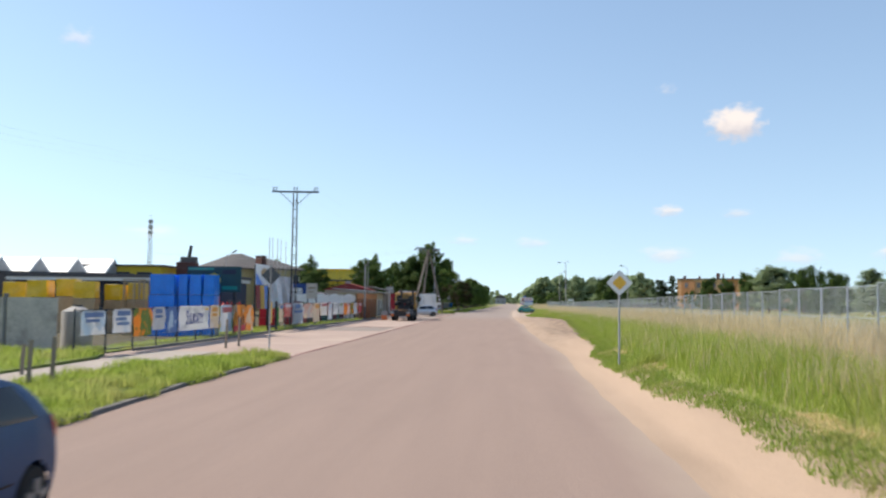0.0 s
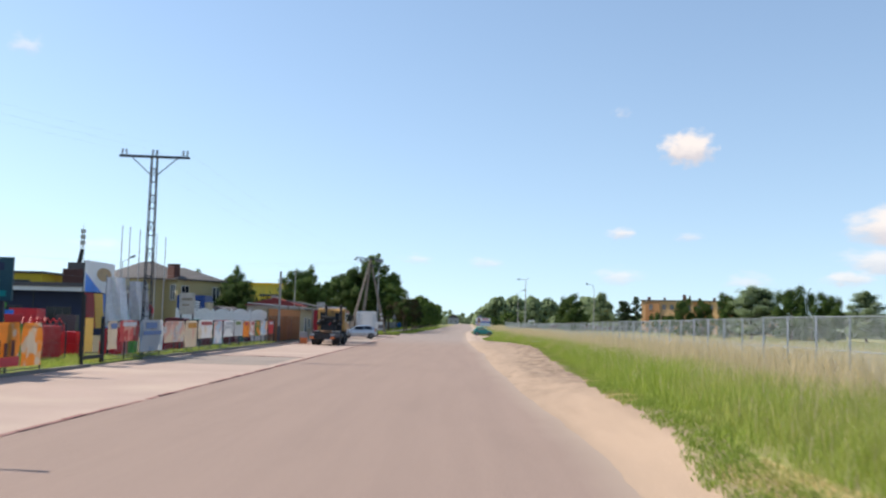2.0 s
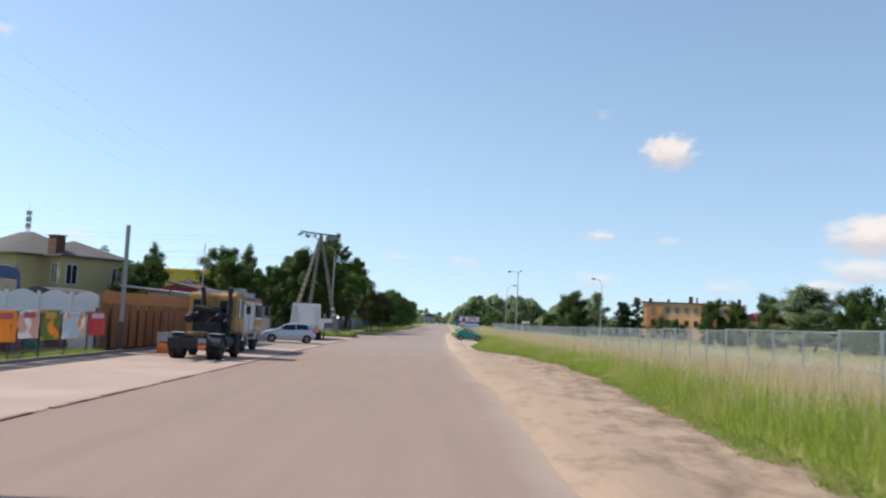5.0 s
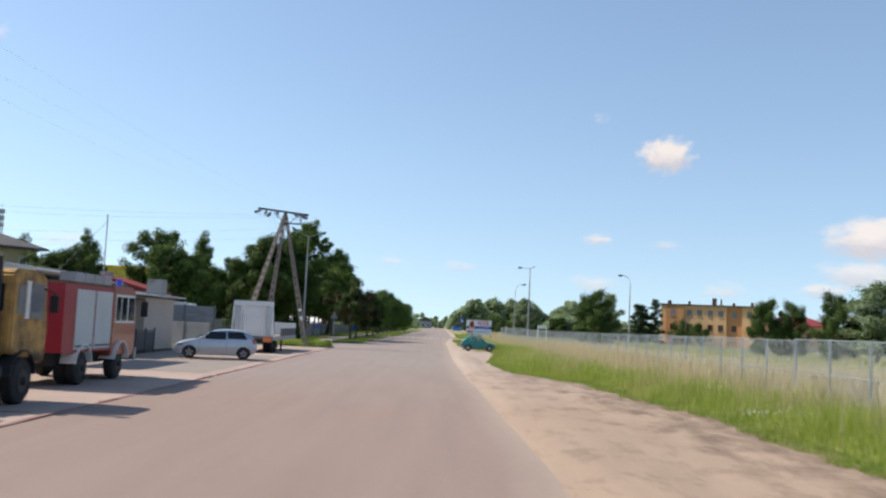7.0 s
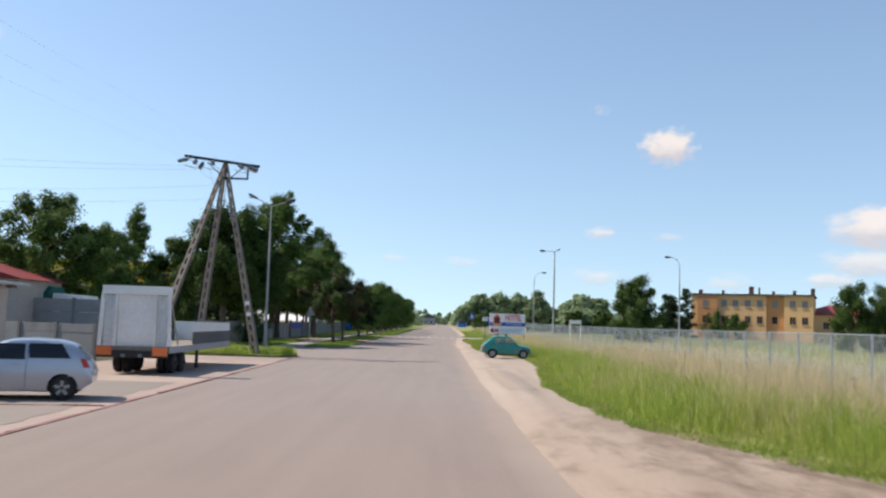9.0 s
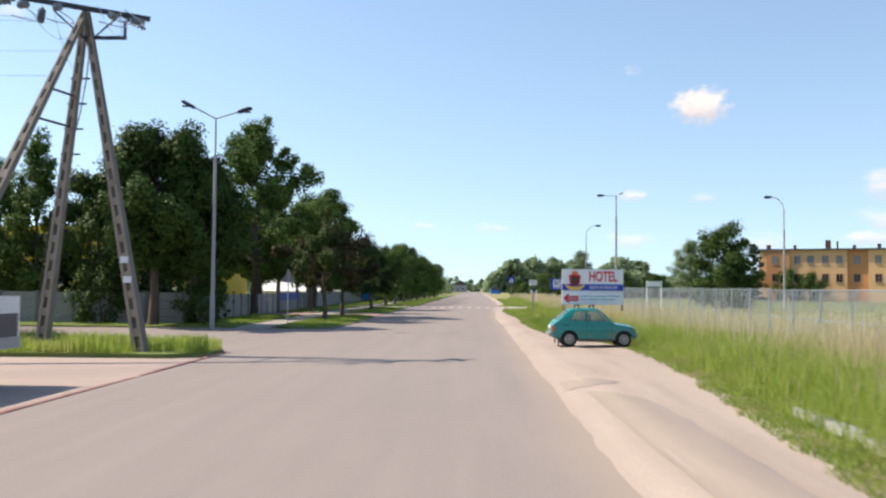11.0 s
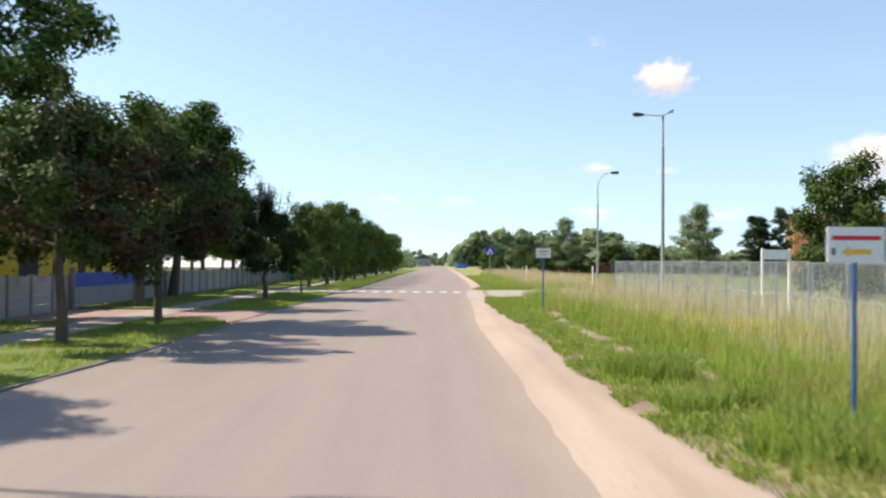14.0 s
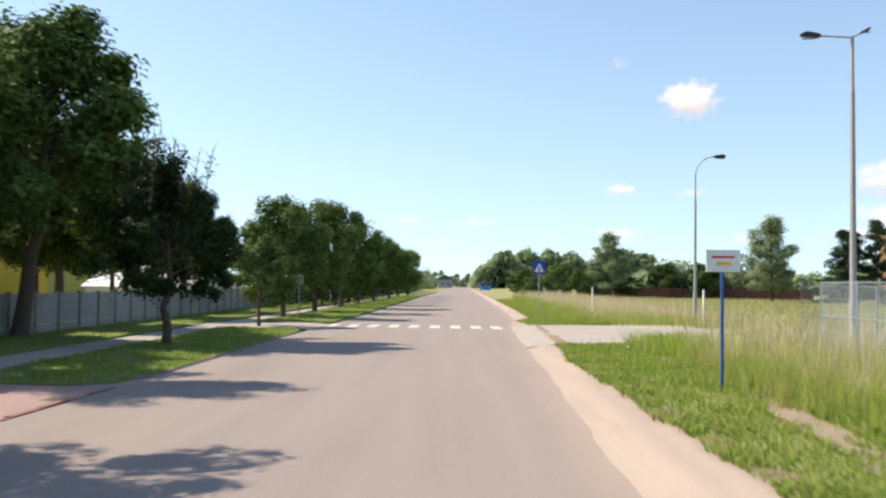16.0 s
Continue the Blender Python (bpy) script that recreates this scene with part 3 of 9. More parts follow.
def sand_height(x, y):
    """Drifts over the asphalt's edge in tongues, churned up towards the grass."""
    u, d = x - road_right(y), verge(y) - x
    z = lerp(-0.05, rise(x, y) + 0.012, step(-0.8, 0.45, u))
    z += (0.006 + 0.01 * step(0.0, 0.8, u)) * (noise.noise((x * 1.6, y * 0.25, 0)) + 0.8 * noise.noise((x * 4.5, y * 1.2, 4)))
    k = step(46, 58, y) * step(122, 108, y) * step(2.8, 1.2, d) * step(-0.5, 0.2, d)
    z += k * (0.11 * abs(noise.noise((x * 1.3 + 0.3 * y, y * 0.7, 7))) + 0.05 * noise.noise((x * 3.5, y * 2.2, 9)))
    # two wheel ruts
    for off in (0.85, 2.2):
        z -= 0.025 * math.exp(-((u - off - 0.25 * noise.noise((y * 0.08, off, 1))) / 0.14) ** 2) * step(20, 40, y)
    return z


road = strip("road", span(-60, 330, 0.6) + span(332, 1200, 8), road_left, lambda y: road_right(y) + 0.7, road_height, M["asphalt"], "worn pale grey asphalt road, dusty at its edges", cols=16, across=lambda x, y: x - road_right(y))
strip("sand_shoulder", span(-40, 235, 0.33) + span(236, 800, 6), lambda y: road_right(y) - 0.8, lambda y: verge(y) + 0.5, sand_height, M["sand"], "dry sandy shoulder with tyre ruts and churned earth", cols=20, across=lambda x, y: verge(y) - x)
# side street and forecourts on the left
strip("side_street", span(150, 171, 1), lambda y: -17 if y < 158.5 else -30, road_left, lambda x, y: -0.004, M["asphalt"], "pale asphalt side street", cols=12, across=lambda x, y: -5.0)
strip("forecourt", span(22, 151, 1.5), lambda y: -15.0, lambda y: road_left(y) + 0.02, lambda x, y: 0.004, M["paving"], "pale concrete forecourt with dusty patches", cols=6)
strip("yard_ground", span(-30, 152, 6), lambda y: -110, lambda y: -14.95, lambda x, y: 0.002, M["soil"], "bare earth yard behind the fence", cols=8)
strip("driveway_patch", span(62.5, 71.5, 0.7), lambda y: -15.0, lambda y: -8.4 + 0.25 * noise.noise((y, 0, 0)), lambda x, y: 0.01, M["asphalt_grey"], "darker grey asphalt patch of a gateway", cols=6)
strip("driveway_patch", span(112.6, 131, 0.7), lambda y: -15.0, lambda y: -8.5 + 0.2 * noise.noise((y, 3, 0)), lambda x, y: 0.01, M["asphalt_grey"], "grey-brown asphalt apron of the shed", cols=6)
strip("side_road_right", span(212.5, 226.5, 0.7), lambda y: road_right(y) - 0.1, lambda y: 26 - 2 * math.cos(y * 0.7), lambda x, y: rise(x, y) + 0.012 + 0.01 * noise.noise((x, y, 0)), M["path"], "dusty pale side road into the meadow", cols=24)
strip("footpath", span(171, 420, 2), lambda y: -12.0 + bend(y), lambda y: -10.2 + bend(y), lambda x, y: 0.004 + 0.05 * step(171, 174, y), M["path"], "pale trodden footpath beside the wall", cols=2)
strip("gate_driveway", span(189.8, 206.6, 0.8), lambda y: -15.4, lambda y: road_left(y) + 0.02, lambda x, y: 0.03 * step(-6.6, -7.4, x) * step(190.8, 191.4, y) * step(206.6, 206.0, y) + 0.002, M["red_paving"], "reddish block-paved driveway", cols=8)
TROD = ((160, 8.0), (170, 6.0), (175, 5.3), (180, 4.8), (184, 4.9), (190, 4.85), (196, 5.4), (200, 6.1), (210, 7.5))
strip("trodden_path", span(171, 199, 0.14), lambda y: along(TROD, y) - 0.28 + 0.3 * noise.noise((y * 0.8, 0, 5)), lambda y: along(TROD, y) + 0.26 + 0.35 * noise.noise((y * 0.7, 2, 5)), lambda x, y: rise(x, y) - 0.006 + 0.03 * noise.noise((x * 1.6, y * 0.9, 3)) - 0.02 * step(0.15, 0.5, abs(x - along(TROD, y))), M["path_earth"], "narrow bare sandy path trodden through the grass", cols=8, across=lambda x, y: 1.5)
strip("crossing_path", span(222.6, 228.4, 0.8), lambda y: -12.0, lambda y: road_left(y) + 0.02, lambda x, y: 0.055 * step(-6.4, -7.0, x) + 0.002, M["path"], "paved path to the crossing", cols=6)
strip("footpath_near", span(-30, 36, 2), lambda y: -13.6, lambda y: -11.3, lambda x, y: 0.03, M["path"], "pale footpath between grass strips", cols=2)

# old asphalt showing through the sand
strip("asphalt_patch", span(130.5, 142.6, 0.2), lambda y: 2.0, lambda y: 2.95 - 0.75 * step(140.2, 142.6, y) ** 2 + 0.07 * noise.noise((y * 0.9, 3, 1)), lambda x, y: sand_height(x, y) + 0.008, M["asphalt"], "edge of old grey asphalt bared in the sand", cols=8, across=lambda x, y: 0.62 - (x - 2.1) * 1.5)
strip("asphalt_patch", span(143.4, 145.0, 0.15), lambda y: 1.7, lambda y: 2.2 + 0.7 * math.sin(math.pi * (y - 143.4) / 1.6) + 0.15 * noise.noise((y * 2, 9, 1)), lambda x, y: sand_height(x, y) + 0.006, M["asphalt"], "old grey asphalt bared in the sand", cols=6, across=lambda x, y: 0.5 - (x - 1.7) * 1.0)
y0, y1, x0, x1, w = 155, 168.5, 3.14, 3.3, 0.08
strip("asphalt_patch", span(y0, y1, 0.3), lambda y: lerp(x0, x1, (y - y0) / (y1 - y0)) - w * (0.6 + 0.7 * noise.noise((y * 0.6, 1, x0))) * step(y0, y0 + 1.5, y) * step(y1, y1 - 1.5, y), lambda y: lerp(x0, x1, (y - y0) / (y1 - y0)) + 0.02 + w * (0.6 + 0.7 * noise.noise((y * 0.8, 5, x0))) * step(y0, y0 + 1.5, y) * step(y1, y1 - 1.5, y), lambda x, y: sand_height(x, y) + 0.012, M["crack"], "edge of old dark asphalt showing through the sand", cols=2)

# crossing
cross = thing("crosswalk", pose(0, 0, 0), "white painted zebra crossing, worn", "", kind="structure")
stripe_bm = bmesh.new()
box(stripe_bm, -0.25, 0.25, -1.6, 1.6, 0.0, 0.005)
stripe_me = mesh_of("stripe", stripe_bm, M["road_paint"], 0)
for i in range(9):
    piece("stripe", stripe_me, cross, pose(-5.6 + i * 1.0, 226.4, 0.008 + 0.02 * (1 - ((-5.6 + i + 3 - 0.8) / 5) ** 2)))

# ---- grass strips with kerbs on the left ----
def island(name, outline, top, label):
    bm = bmesh.new()
    prism(bm, outline, "z", -0.05, top)
    return solid(name, bm, M["turf"], label, "", kind="structure", soft=0)


ISLES = {}
ISLES["near"] = [(-7.75, -25), (-7.45, 8), (-7.5, 16), (-7.85, 22), (-7.9, 30), (-7.95, 33.3), (-8.4, 34.2), (-9.3, 33.6), (-10.4, 30.5), (-11.3, 27.5), (-11.3, -25)]
ISLES["wall_side"] = [(-13.6, -25), (-13.6, 24.5), (-14.0, 31.0), (-14.6, 33.0), (-24, 33.4), (-24, -25)]
ISLES["banner_foot"] = [(-15.12, 34.5), (-15.12, 54.5), (-17.0, 54.5), (-17.0, 34.5)]
ISLES["fence_foot"] = [(-15.0, 59.0), (-14.9, 64), (-14.85, 97), (-16.6, 97), (-16.6, 61.5), (-18.5, 61.5), (-18.5, 54.5), (-15.2, 54.5)]
ISLES["pole"] = [(-8.0, 152.0), (-7.95, 153.6), (-8.3, 154.6), (-10, 155.6), (-14, 156.6), (-19, 157.6), (-19, 151.6), (-14, 151.2), (-9, 151.2)]
ISLES["street_one"] = [(-7.1, 172.5), (-6.75, 178), (-6.6, 189.4), (-6.87, 191.0), (-7.6, 192.5), (-8.6, 193.1), (-10.15, 193.2), (-10.15, 173), (-9, 171.2), (-7.8, 171.4)]
ISLES["street_two"] = [(-6.75, 200.2), (-6.45, 202), (-6.3, 220), (-6.6, 222.2), (-10.15, 222.4), (-10.15, 199.8), (-7.5, 199.5)]
ISLES["street_three"] = [(-5.9, 229), (-5.6, 240), (-4.9, 300), (-2.6, 420), (-6.5, 420), (-8.8, 300), (-9.6, 240), (-9.9, 228.8)]
ISLES["wall_foot_one"] = [(-12.0, 172), (-12.0, 190.4), (-15.3, 190.4), (-15.3, 172)]
ISLES["wall_foot_two"] = [(-12.0, 199.6), (-11.6, 240), (-10.6, 300), (-8.4, 420), (-13, 420), (-15.3, 300), (-15.3, 199.6)]
ISLES["wall_foot_side"] = [(-15.6, 170.6), (-15.6, 174.3), (-60, 174.3), (-60, 170.6)]

TOPS = {"near": 0.07, "fence_foot": 0.06, "banner_foot": 0.05, "wall_side": 0.1, "pole": 0.12, "street_one": 0.06, "street_two": 0.06, "street_three": 0.1, "wall_foot_one": 0.1, "wall_foot_two": 0.1, "wall_foot_side": 0.08}
for key, pts in ISLES.items():
    island("grass_strip", pts, TOPS[key], "strip of mown grass with bare patches")


def kerb_mesh(material, w=0.13, h=0.16, top=0.03):
    bm = bmesh.new()
    box(bm, -w / 2, w / 2, 0.006, 0.994, top - h, top)
    bevel(bm, 0.015)
    return mesh_of("kerb_stone", bm, material, 0)


def kerb_run(name, pts, material, top, label):
    root = thing(name, pose(0, 0, 0), label, "", kind="structure")
    me = kerb_mesh(material, top=top)
    for (x0, y0), (x1, y1) in zip(pts, pts[1:]):
        d = math.hypot(x1 - x0, y1 - y0)
        n = max(1, round(d))
        for i in range(n):
            f = i / n
            m = pose(lerp(x0, x1, f), lerp(y0, y1, f), rnd.uniform(-0.012, 0.012), rnd.uniform(-0.6, 0.6), rnd.uniform(-1.5, 1.5), -math.degrees(math.atan2(x1 - x0, y1 - y0)))
            piece("kerb_stone", me, root, m @ Matrix.Diagonal((1, d / n, 1, 1)))
    return root


kerb_run("kerb", [(-7.6, 2), (-7.5, 8), (-7.45, 16), (-7.8, 22), (-7.88, 33), (-8.35, 34.25), (-9.3, 33.7)], M["kerb"], 0.07, "grey concrete kerb of a grass strip")
kerb_run("kerb", [(-7.9, 34), (-7.86, 60), (-7.9, 100), (-7.86, 150), (-7.88, 153.5), (-8.3, 154.7), (-10, 155.7)], M["kerb_red"], 0.022, "low reddish-brown kerb along the forecourt")
kerb_run("kerb", [(-14.6, 122.0), (-8.0, 123.1)], M["kerb_red"], 0.03, "flush reddish kerb across the forecourt")
kerb_run("kerb", [(-14.6, 96.4), (-8.4, 97.3)], M["kerb_red"], 0.028, "flush reddish kerb across the forecourt")
kerb_run("kerb", [(-14.4, 71.6), (-8.2, 71.4)], M["kerb_red"], 0.028, "flush reddish kerb across the forecourt")
kerb_run("kerb", [(-14.75, 36), (-14.6, 58)], M["kerb"], 0.12, "grey concrete kerb under the banner fence")
kerb_run("kerb", [(-14.9, 65), (-14.6, 80), (-14.4, 112)], M["kerb"], 0.12, "grey concrete kerb under the banner fence")
kerb_run("kerb", [(-8.9, 171.2), (-7.7, 171.6), (-7.05, 172.6), (-6.7, 178), (-6.55, 189.4), (-6.82, 191.1), (-7.55, 192.7), (-8.6, 193.3)], M["kerb"], 0.045, "low grey kerb of a street strip")
kerb_run("kerb", [(-6.78, 191.5), (-6.5, 199.4)], M["kerb_red"], 0.03, "flush reddish kerb across the driveway")
kerb_run("kerb", [(-7.2, 199.6), (-6.45, 201.5), (-6.3, 220), (-6.6, 222.3)], M["kerb"], 0.045, "low grey kerb of a street strip")

# ---- grass ----
def inside(px, py, poly):
    hit = np.zeros(len(px), bool)
    n = len(poly)
    for i in range(n):
        (x0, y0), (x1, y1) = poly[i], poly[(i + 1) % n]
        c = ((y0 > py) != (y1 > py)) & (px < (x1 - x0) * (py - y0) / (y1 - y0 + 1e-12) + x0)
        hit ^= c
    return hit


def blades(name, x, y, z, height, width, material, label, lean=0.35, heads=0.0, seed=1, parent=None):
    """Tapered bent blades, five corners each; heads widens the tip into an ear."""
    g = np.random.default_rng(seed)
    n = len(x)
    a = g.uniform(0, 2 * np.pi, n)
    w = width * g.uniform(0.6, 1.3, n)
    h = height * g.uniform(0.55, 1.25, n)
    ln = h * g.uniform(0.05, 1.0, n) * lean
    b = g.uniform(0, 2 * np.pi, n)
    ca, sa, cb, sb = np.cos(a), np.sin(a), np.cos(b), np.sin(b)
    v = np.zeros((n, 5, 3))
    v[:, 0] = np.stack([x - ca * w / 2, y - sa * w / 2, z], 1)
    v[:, 1] = np.stack([x + ca * w / 2, y + sa * w / 2, z], 1)
    mw = w * (0.8 if not heads else heads)
    mx, my, mz = x + cb * ln * 0.35, y + sb * ln * 0.35, z + h * (0.6 if not heads else 0.82)
    v[:, 2] = np.stack([mx + ca * mw / 2, my + sa * mw / 2, mz], 1)
    v[:, 3] = np.stack([mx - ca * mw / 2, my - sa * mw / 2, mz], 1)
    v[:, 4] = np.stack([x + cb * ln, y + sb * ln, z + h], 1)
    base = np.arange(n)[:, None] * 5
    f = np.concatenate([base + np.array([[0, 1, 2]]), base + np.array([[0, 2, 3]]), base + np.array([[3, 2, 4]])])
    ob = new(name, array_mesh(name, v.reshape(-1, 3), f, material))
    return tagged(ob, label, "", "", "stuff")


rise_v = np.vectorize(rise)
verge_v = np.vectorize(verge)
ng = np.random.default_rng(5)


def lumps(x, y, s, k):
    """Slow waves that gather the grass into tufts."""
    return 0.5 + 0.25 * (np.sin(x * s + 1.3 * np.sin(y * s * 0.7 + k)) + np.sin(y * s * 1.1 + 1.7 * np.sin(x * s * 0.6 + 2 * k)))


def field(n, x0, x1, y0, y1, bias=1.0):
    x = x0 + (x1 - x0) * ng.random(n) ** bias
    y = ng.uniform(y0, y1, n)
    return x, y


def no_road(x, y):
    return ~((y > 212.3) & (y < 226.7) & (x < 13 + 2 * np.sin(y)))


# green edge of the meadow
x, y = field(330000, 0.0, 4.2, 2, 300, 1.2)
e = verge_v(y)
x = x + e + 0.05
keep = no_road(x, y) & (ng.random(len(x)) < 0.3 + 0.9 * lumps(x, y, 2.1, 1)) & ((y < 160) | (x - e > 2.7 + 0.5 * np.sin(y * 0.5)) | (ng.random(len(x)) < 0.05))
x, y, e = x[keep], y[keep], e[keep]
h = np.where(y < 150, 0.1 + 0.6 * np.clip((x - e - np.where(y < 34, 0.75, 0.25)) / 1.0, 0, 1), 0.16 + 0.36 * np.clip((x - e) / 2.2, 0, 1)) * (0.7 + 0.6 * lumps(x, y, 1.3, 4))
blades("meadow_grass", x, y, rise_v(x, y) - 0.02, h, 0.014, M["grass_green"], "long green meadow grass along the sandy shoulder", lean=0.75, seed=2)
# pale seeding grass further in
x, y = field(400000, 0.9, 9.5, 2, 320, 1.25)
e = verge_v(y)
x = x + e
keep = no_road(x, y) & (ng.random(len(x)) < 0.3 + 0.8 * lumps(x, y, 1.1, 2)) & (ng.random(len(x)) < np.clip((x - e - 1.2) / 3.0, 0.05, 1) * np.where(y > 150, 0.22, 1.0)) & ((y < 157) | (x - e > 3.2))
x, y = x[keep], y[keep]
blades("seeding_grass", x, y, rise_v(x, y) - 0.02, 0.5 + 0.28 * lumps(x, y, 0.8, 3) + 0.5 * np.clip((x - 5.0) / 3.5, 0, 1), 0.0062, M["grass_seed"], "tall dry seeding grass with pinkish ears", lean=0.55, heads=1.6, seed=3)
x, y = field(170000, 2.0, 9.0, 2, 320, 1.0)
e = verge_v(y)
x = x + e
keep = no_road(x, y) & (ng.random(len(x)) < 0.3 + 0.8 * lumps(x, y, 1.4, 5)) & ((y < 157) | (x - e > 3.2))
x, y = x[keep], y[keep]
blades("meadow_grass", x, y, rise_v(x, y) - 0.02, 0.35 + 0.3 * lumps(x, y, 0.8, 3), 0.02, M["grass_green"], "green undergrowth of the meadow", seed=9)
# beyond the fence
x, y = field(80000, 12, 75, 2, 330, 1.6)
keep = no_road(x, y)
x, y = x[keep], y[keep]
blades("field_grass", x, y, rise_v(x, y) - 0.02, np.full(len(x), 0.4), 0.035, M["grass_field"], "dry pale field grass beyond the fence", seed=4, heads=1.3)
x, y = field(40000, 12, 75, 2, 330, 1.6)
keep = no_road(x, y)
x, y = x[keep], y[keep]
blades("field_grass", x, y, rise_v(x, y) - 0.02, np.full(len(x), 0.3), 0.05, M["grass_green"], "green tufts in the field beyond the fence", seed=14)
# short trodden grass between y 157 and the crossing
x, y = field(200000, 0.0, 4.2, 157, 300, 1.0)
e = verge_v(y)
x = x + e
keep = no_road(x, y) & (lumps(x, y, 1.7, 7) > 0.12 + 0.74 * ((np.abs(x - np.interp(y, [q[0] for q in TROD], [q[1] for q in TROD]) - 0.12 * np.sin(y * 2.3)) < 0.2 + 0.1 * np.sin(y * 1.1) + 0.08 * np.sin(y * 3.7)) & (y > 171) & (y < 199)))
x, y = x[keep], y[keep]
blades("short_grass", x, y, rise_v(x, y) - 0.02, 0.07 + 0.09 * lumps(x, y, 2.3, 6), 0.017, M["grass_short"], "short green grass, with bare sandy spots", lean=1.0, seed=6)
# lush tufts at the meadow's edge
x, y = field(42000, 0.5, 5.0, 156, 176, 1.0)
x = x + verge_v(y)
keep = (lumps(x, y, 1.5, 12) + 0.25 * lumps(x, y, 4.0, 3) > 0.68) & (np.abs(x - np.interp(y, [q[0] for q in TROD], [q[1] for q in TROD])) > 0.3)
x, y = x[keep], y[keep]
blades("meadow_grass", x, y, rise_v(x, y) - 0.02, 0.22 + 0.3 * lumps(x, y, 1.5, 12), 0.018, M["grass_fringe"], "dense green tufts in the short grass", lean=0.8, seed=23)
# broad-leaved weeds low in the trodden grass
x, y = field(26000, 0.05, 3.6, 158, 212, 1.3)
x = x + verge_v(y)
keep = (lumps(x, y, 2.6, 9) > 0.6) & (np.abs(x - np.interp(y, [q[0] for q in TROD], [q[1] for q in TROD])) > 0.35)
x, y = x[keep], y[keep]
blades("broad_weeds", x, y, rise_v(x, y) - 0.01, np.full(len(x), 0.12), 0.055, M["grass_fringe"], "low broad-leaved weeds in the short grass", lean=1.5, seed=19)
# straw at the verge
x, y = field(60000, 0.42, 1.15, 3, 80, 1.0)
x = x + verge_v(y) - 0.6 * np.clip((y - 30) / 5, 0, 1)
keep = lumps(x, y, 0.9, 3) > 0.58
x, y = x[keep], y[keep]
blades("straw", x, y, rise_v(x, y) + 0.005, np.full(len(x), 0.05), 0.009, M["straw"], "dry yellow straw lying on the verge", lean=3.0, seed=7)
# low dense fringe where the sand meets the meadow
x, y = field(70000, -0.28, 0.6, 2, 160, 1.0)
e = verge_v(y)
x = x + e
keep = x - e > 0.16 * (lumps(x, y, 1.1, 6) - 0.6) + 0.03 * np.sin(y * 4.1) + 0.12 * ng.random(len(x)) - 0.18
x, y = x[keep], y[keep]
blades("short_grass", x, y, rise_v(x, y) - 0.01, 0.06 + 0.08 * lumps(x, y, 2.3, 6), 0.018, M["grass_fringe"], "short dense grass fringe beside the sand", lean=0.9, seed=16)
# tall tuft round the sign's pole
x, y = field(2600, 3.15, 4.6, 25.5, 27.6, 1.0)
blades("meadow_grass", x, y, rise_v(x, y) - 0.02, 0.12 + 0.4 * lumps(x, y, 2.0, 2) * np.clip((x - 3.4) / 0.9, 0, 1), 0.014, M["grass_green"], "long green grass grown up round a sign pole", lean=0.6, seed=17)
# lawn behind the gateway
x, y = field(9000, -21.0, -15.3, 55.5, 66, 1.0)
keep = lumps(x, y, 0.8, 6) > 0.3
x, y = x[keep], y[keep]
blades("strip_grass", x, y, np.full(len(x), 0.0), 0.12 + 0.15 * lumps(x, y, 1.5, 2), 0.03, M["grass_green"], "green lawn behind the gateway", lean=0.8, seed=31)
# wild flowers
for cx, cy, n in ((6.7, 97.3, 26), (7.6, 98.4, 16), (8.4, 108.0, 24), (7.0, 139.5, 30), (5.2, 176.0, 26), (6.9, 184.5, 70)):
    n *= 2
    x, y = ng.normal(cx, 0.3, n), ng.normal(cy, 0.5, n)
    blades("white_flowers", x, y, rise_v(x, y) + (0.45 if cy < 170 else 0.2), np.full(n, 0.022), 0.028, M["flower_white"], "white umbel flowers in the meadow", lean=2, seed=8)
x, y = ng.normal(8.4, 1.0, 420), ng.normal(183, 2.4, 420)
blades("yellow_flowers", x, y, rise_v(x, y) + 0.42, np.full(len(x), 0.09), 0.035, M["flower_yellow"], "yellow wild flowers in the meadow", lean=1.2, seed=11)
# mown strips on the left
for key, pts in ISLES.items():
    xs_, ys_ = [p[0] for p in pts], [min(max(p[1], 3), 330) for p in pts]
    area = (max(xs_) - min(xs_)) * (max(ys_) - min(ys_))
    dens = {"near": 300, "fence_foot": 110, "banner_foot": 60, "pole": 300, "wall_side": 120, "street_three": 60, "wall_foot_two": 50, "wall_foot_side": 40}.get(key, 150)
    n = int(min(area * dens, 45000))
    x = ng.uniform(min(xs_), max(xs_), n)
    y = ng.uniform(min(ys_), max(ys_), n)
    keep = inside(x, y, pts) & (lumps(x, y, 1.6, 2) > 0.18)
    x, y = x[keep], y[keep]
    tall = {"near": 0.22, "fence_foot": 0.16, "banner_foot": 0.13, "pole": 0.36, "wall_side": 0.25}.get(key, 0.1)
    blades("strip_grass", x, y, np.full(len(x), TOPS[key] - 0.01), tall * (0.5 + lumps(x, y, 2.0, 5)), 0.022, M["grass_short"] if key not in ("near", "pole", "wall_side", "fence_foot", "banner_foot") else M["grass_green"], "green grass growing on a street strip", seed=20 + len(key))

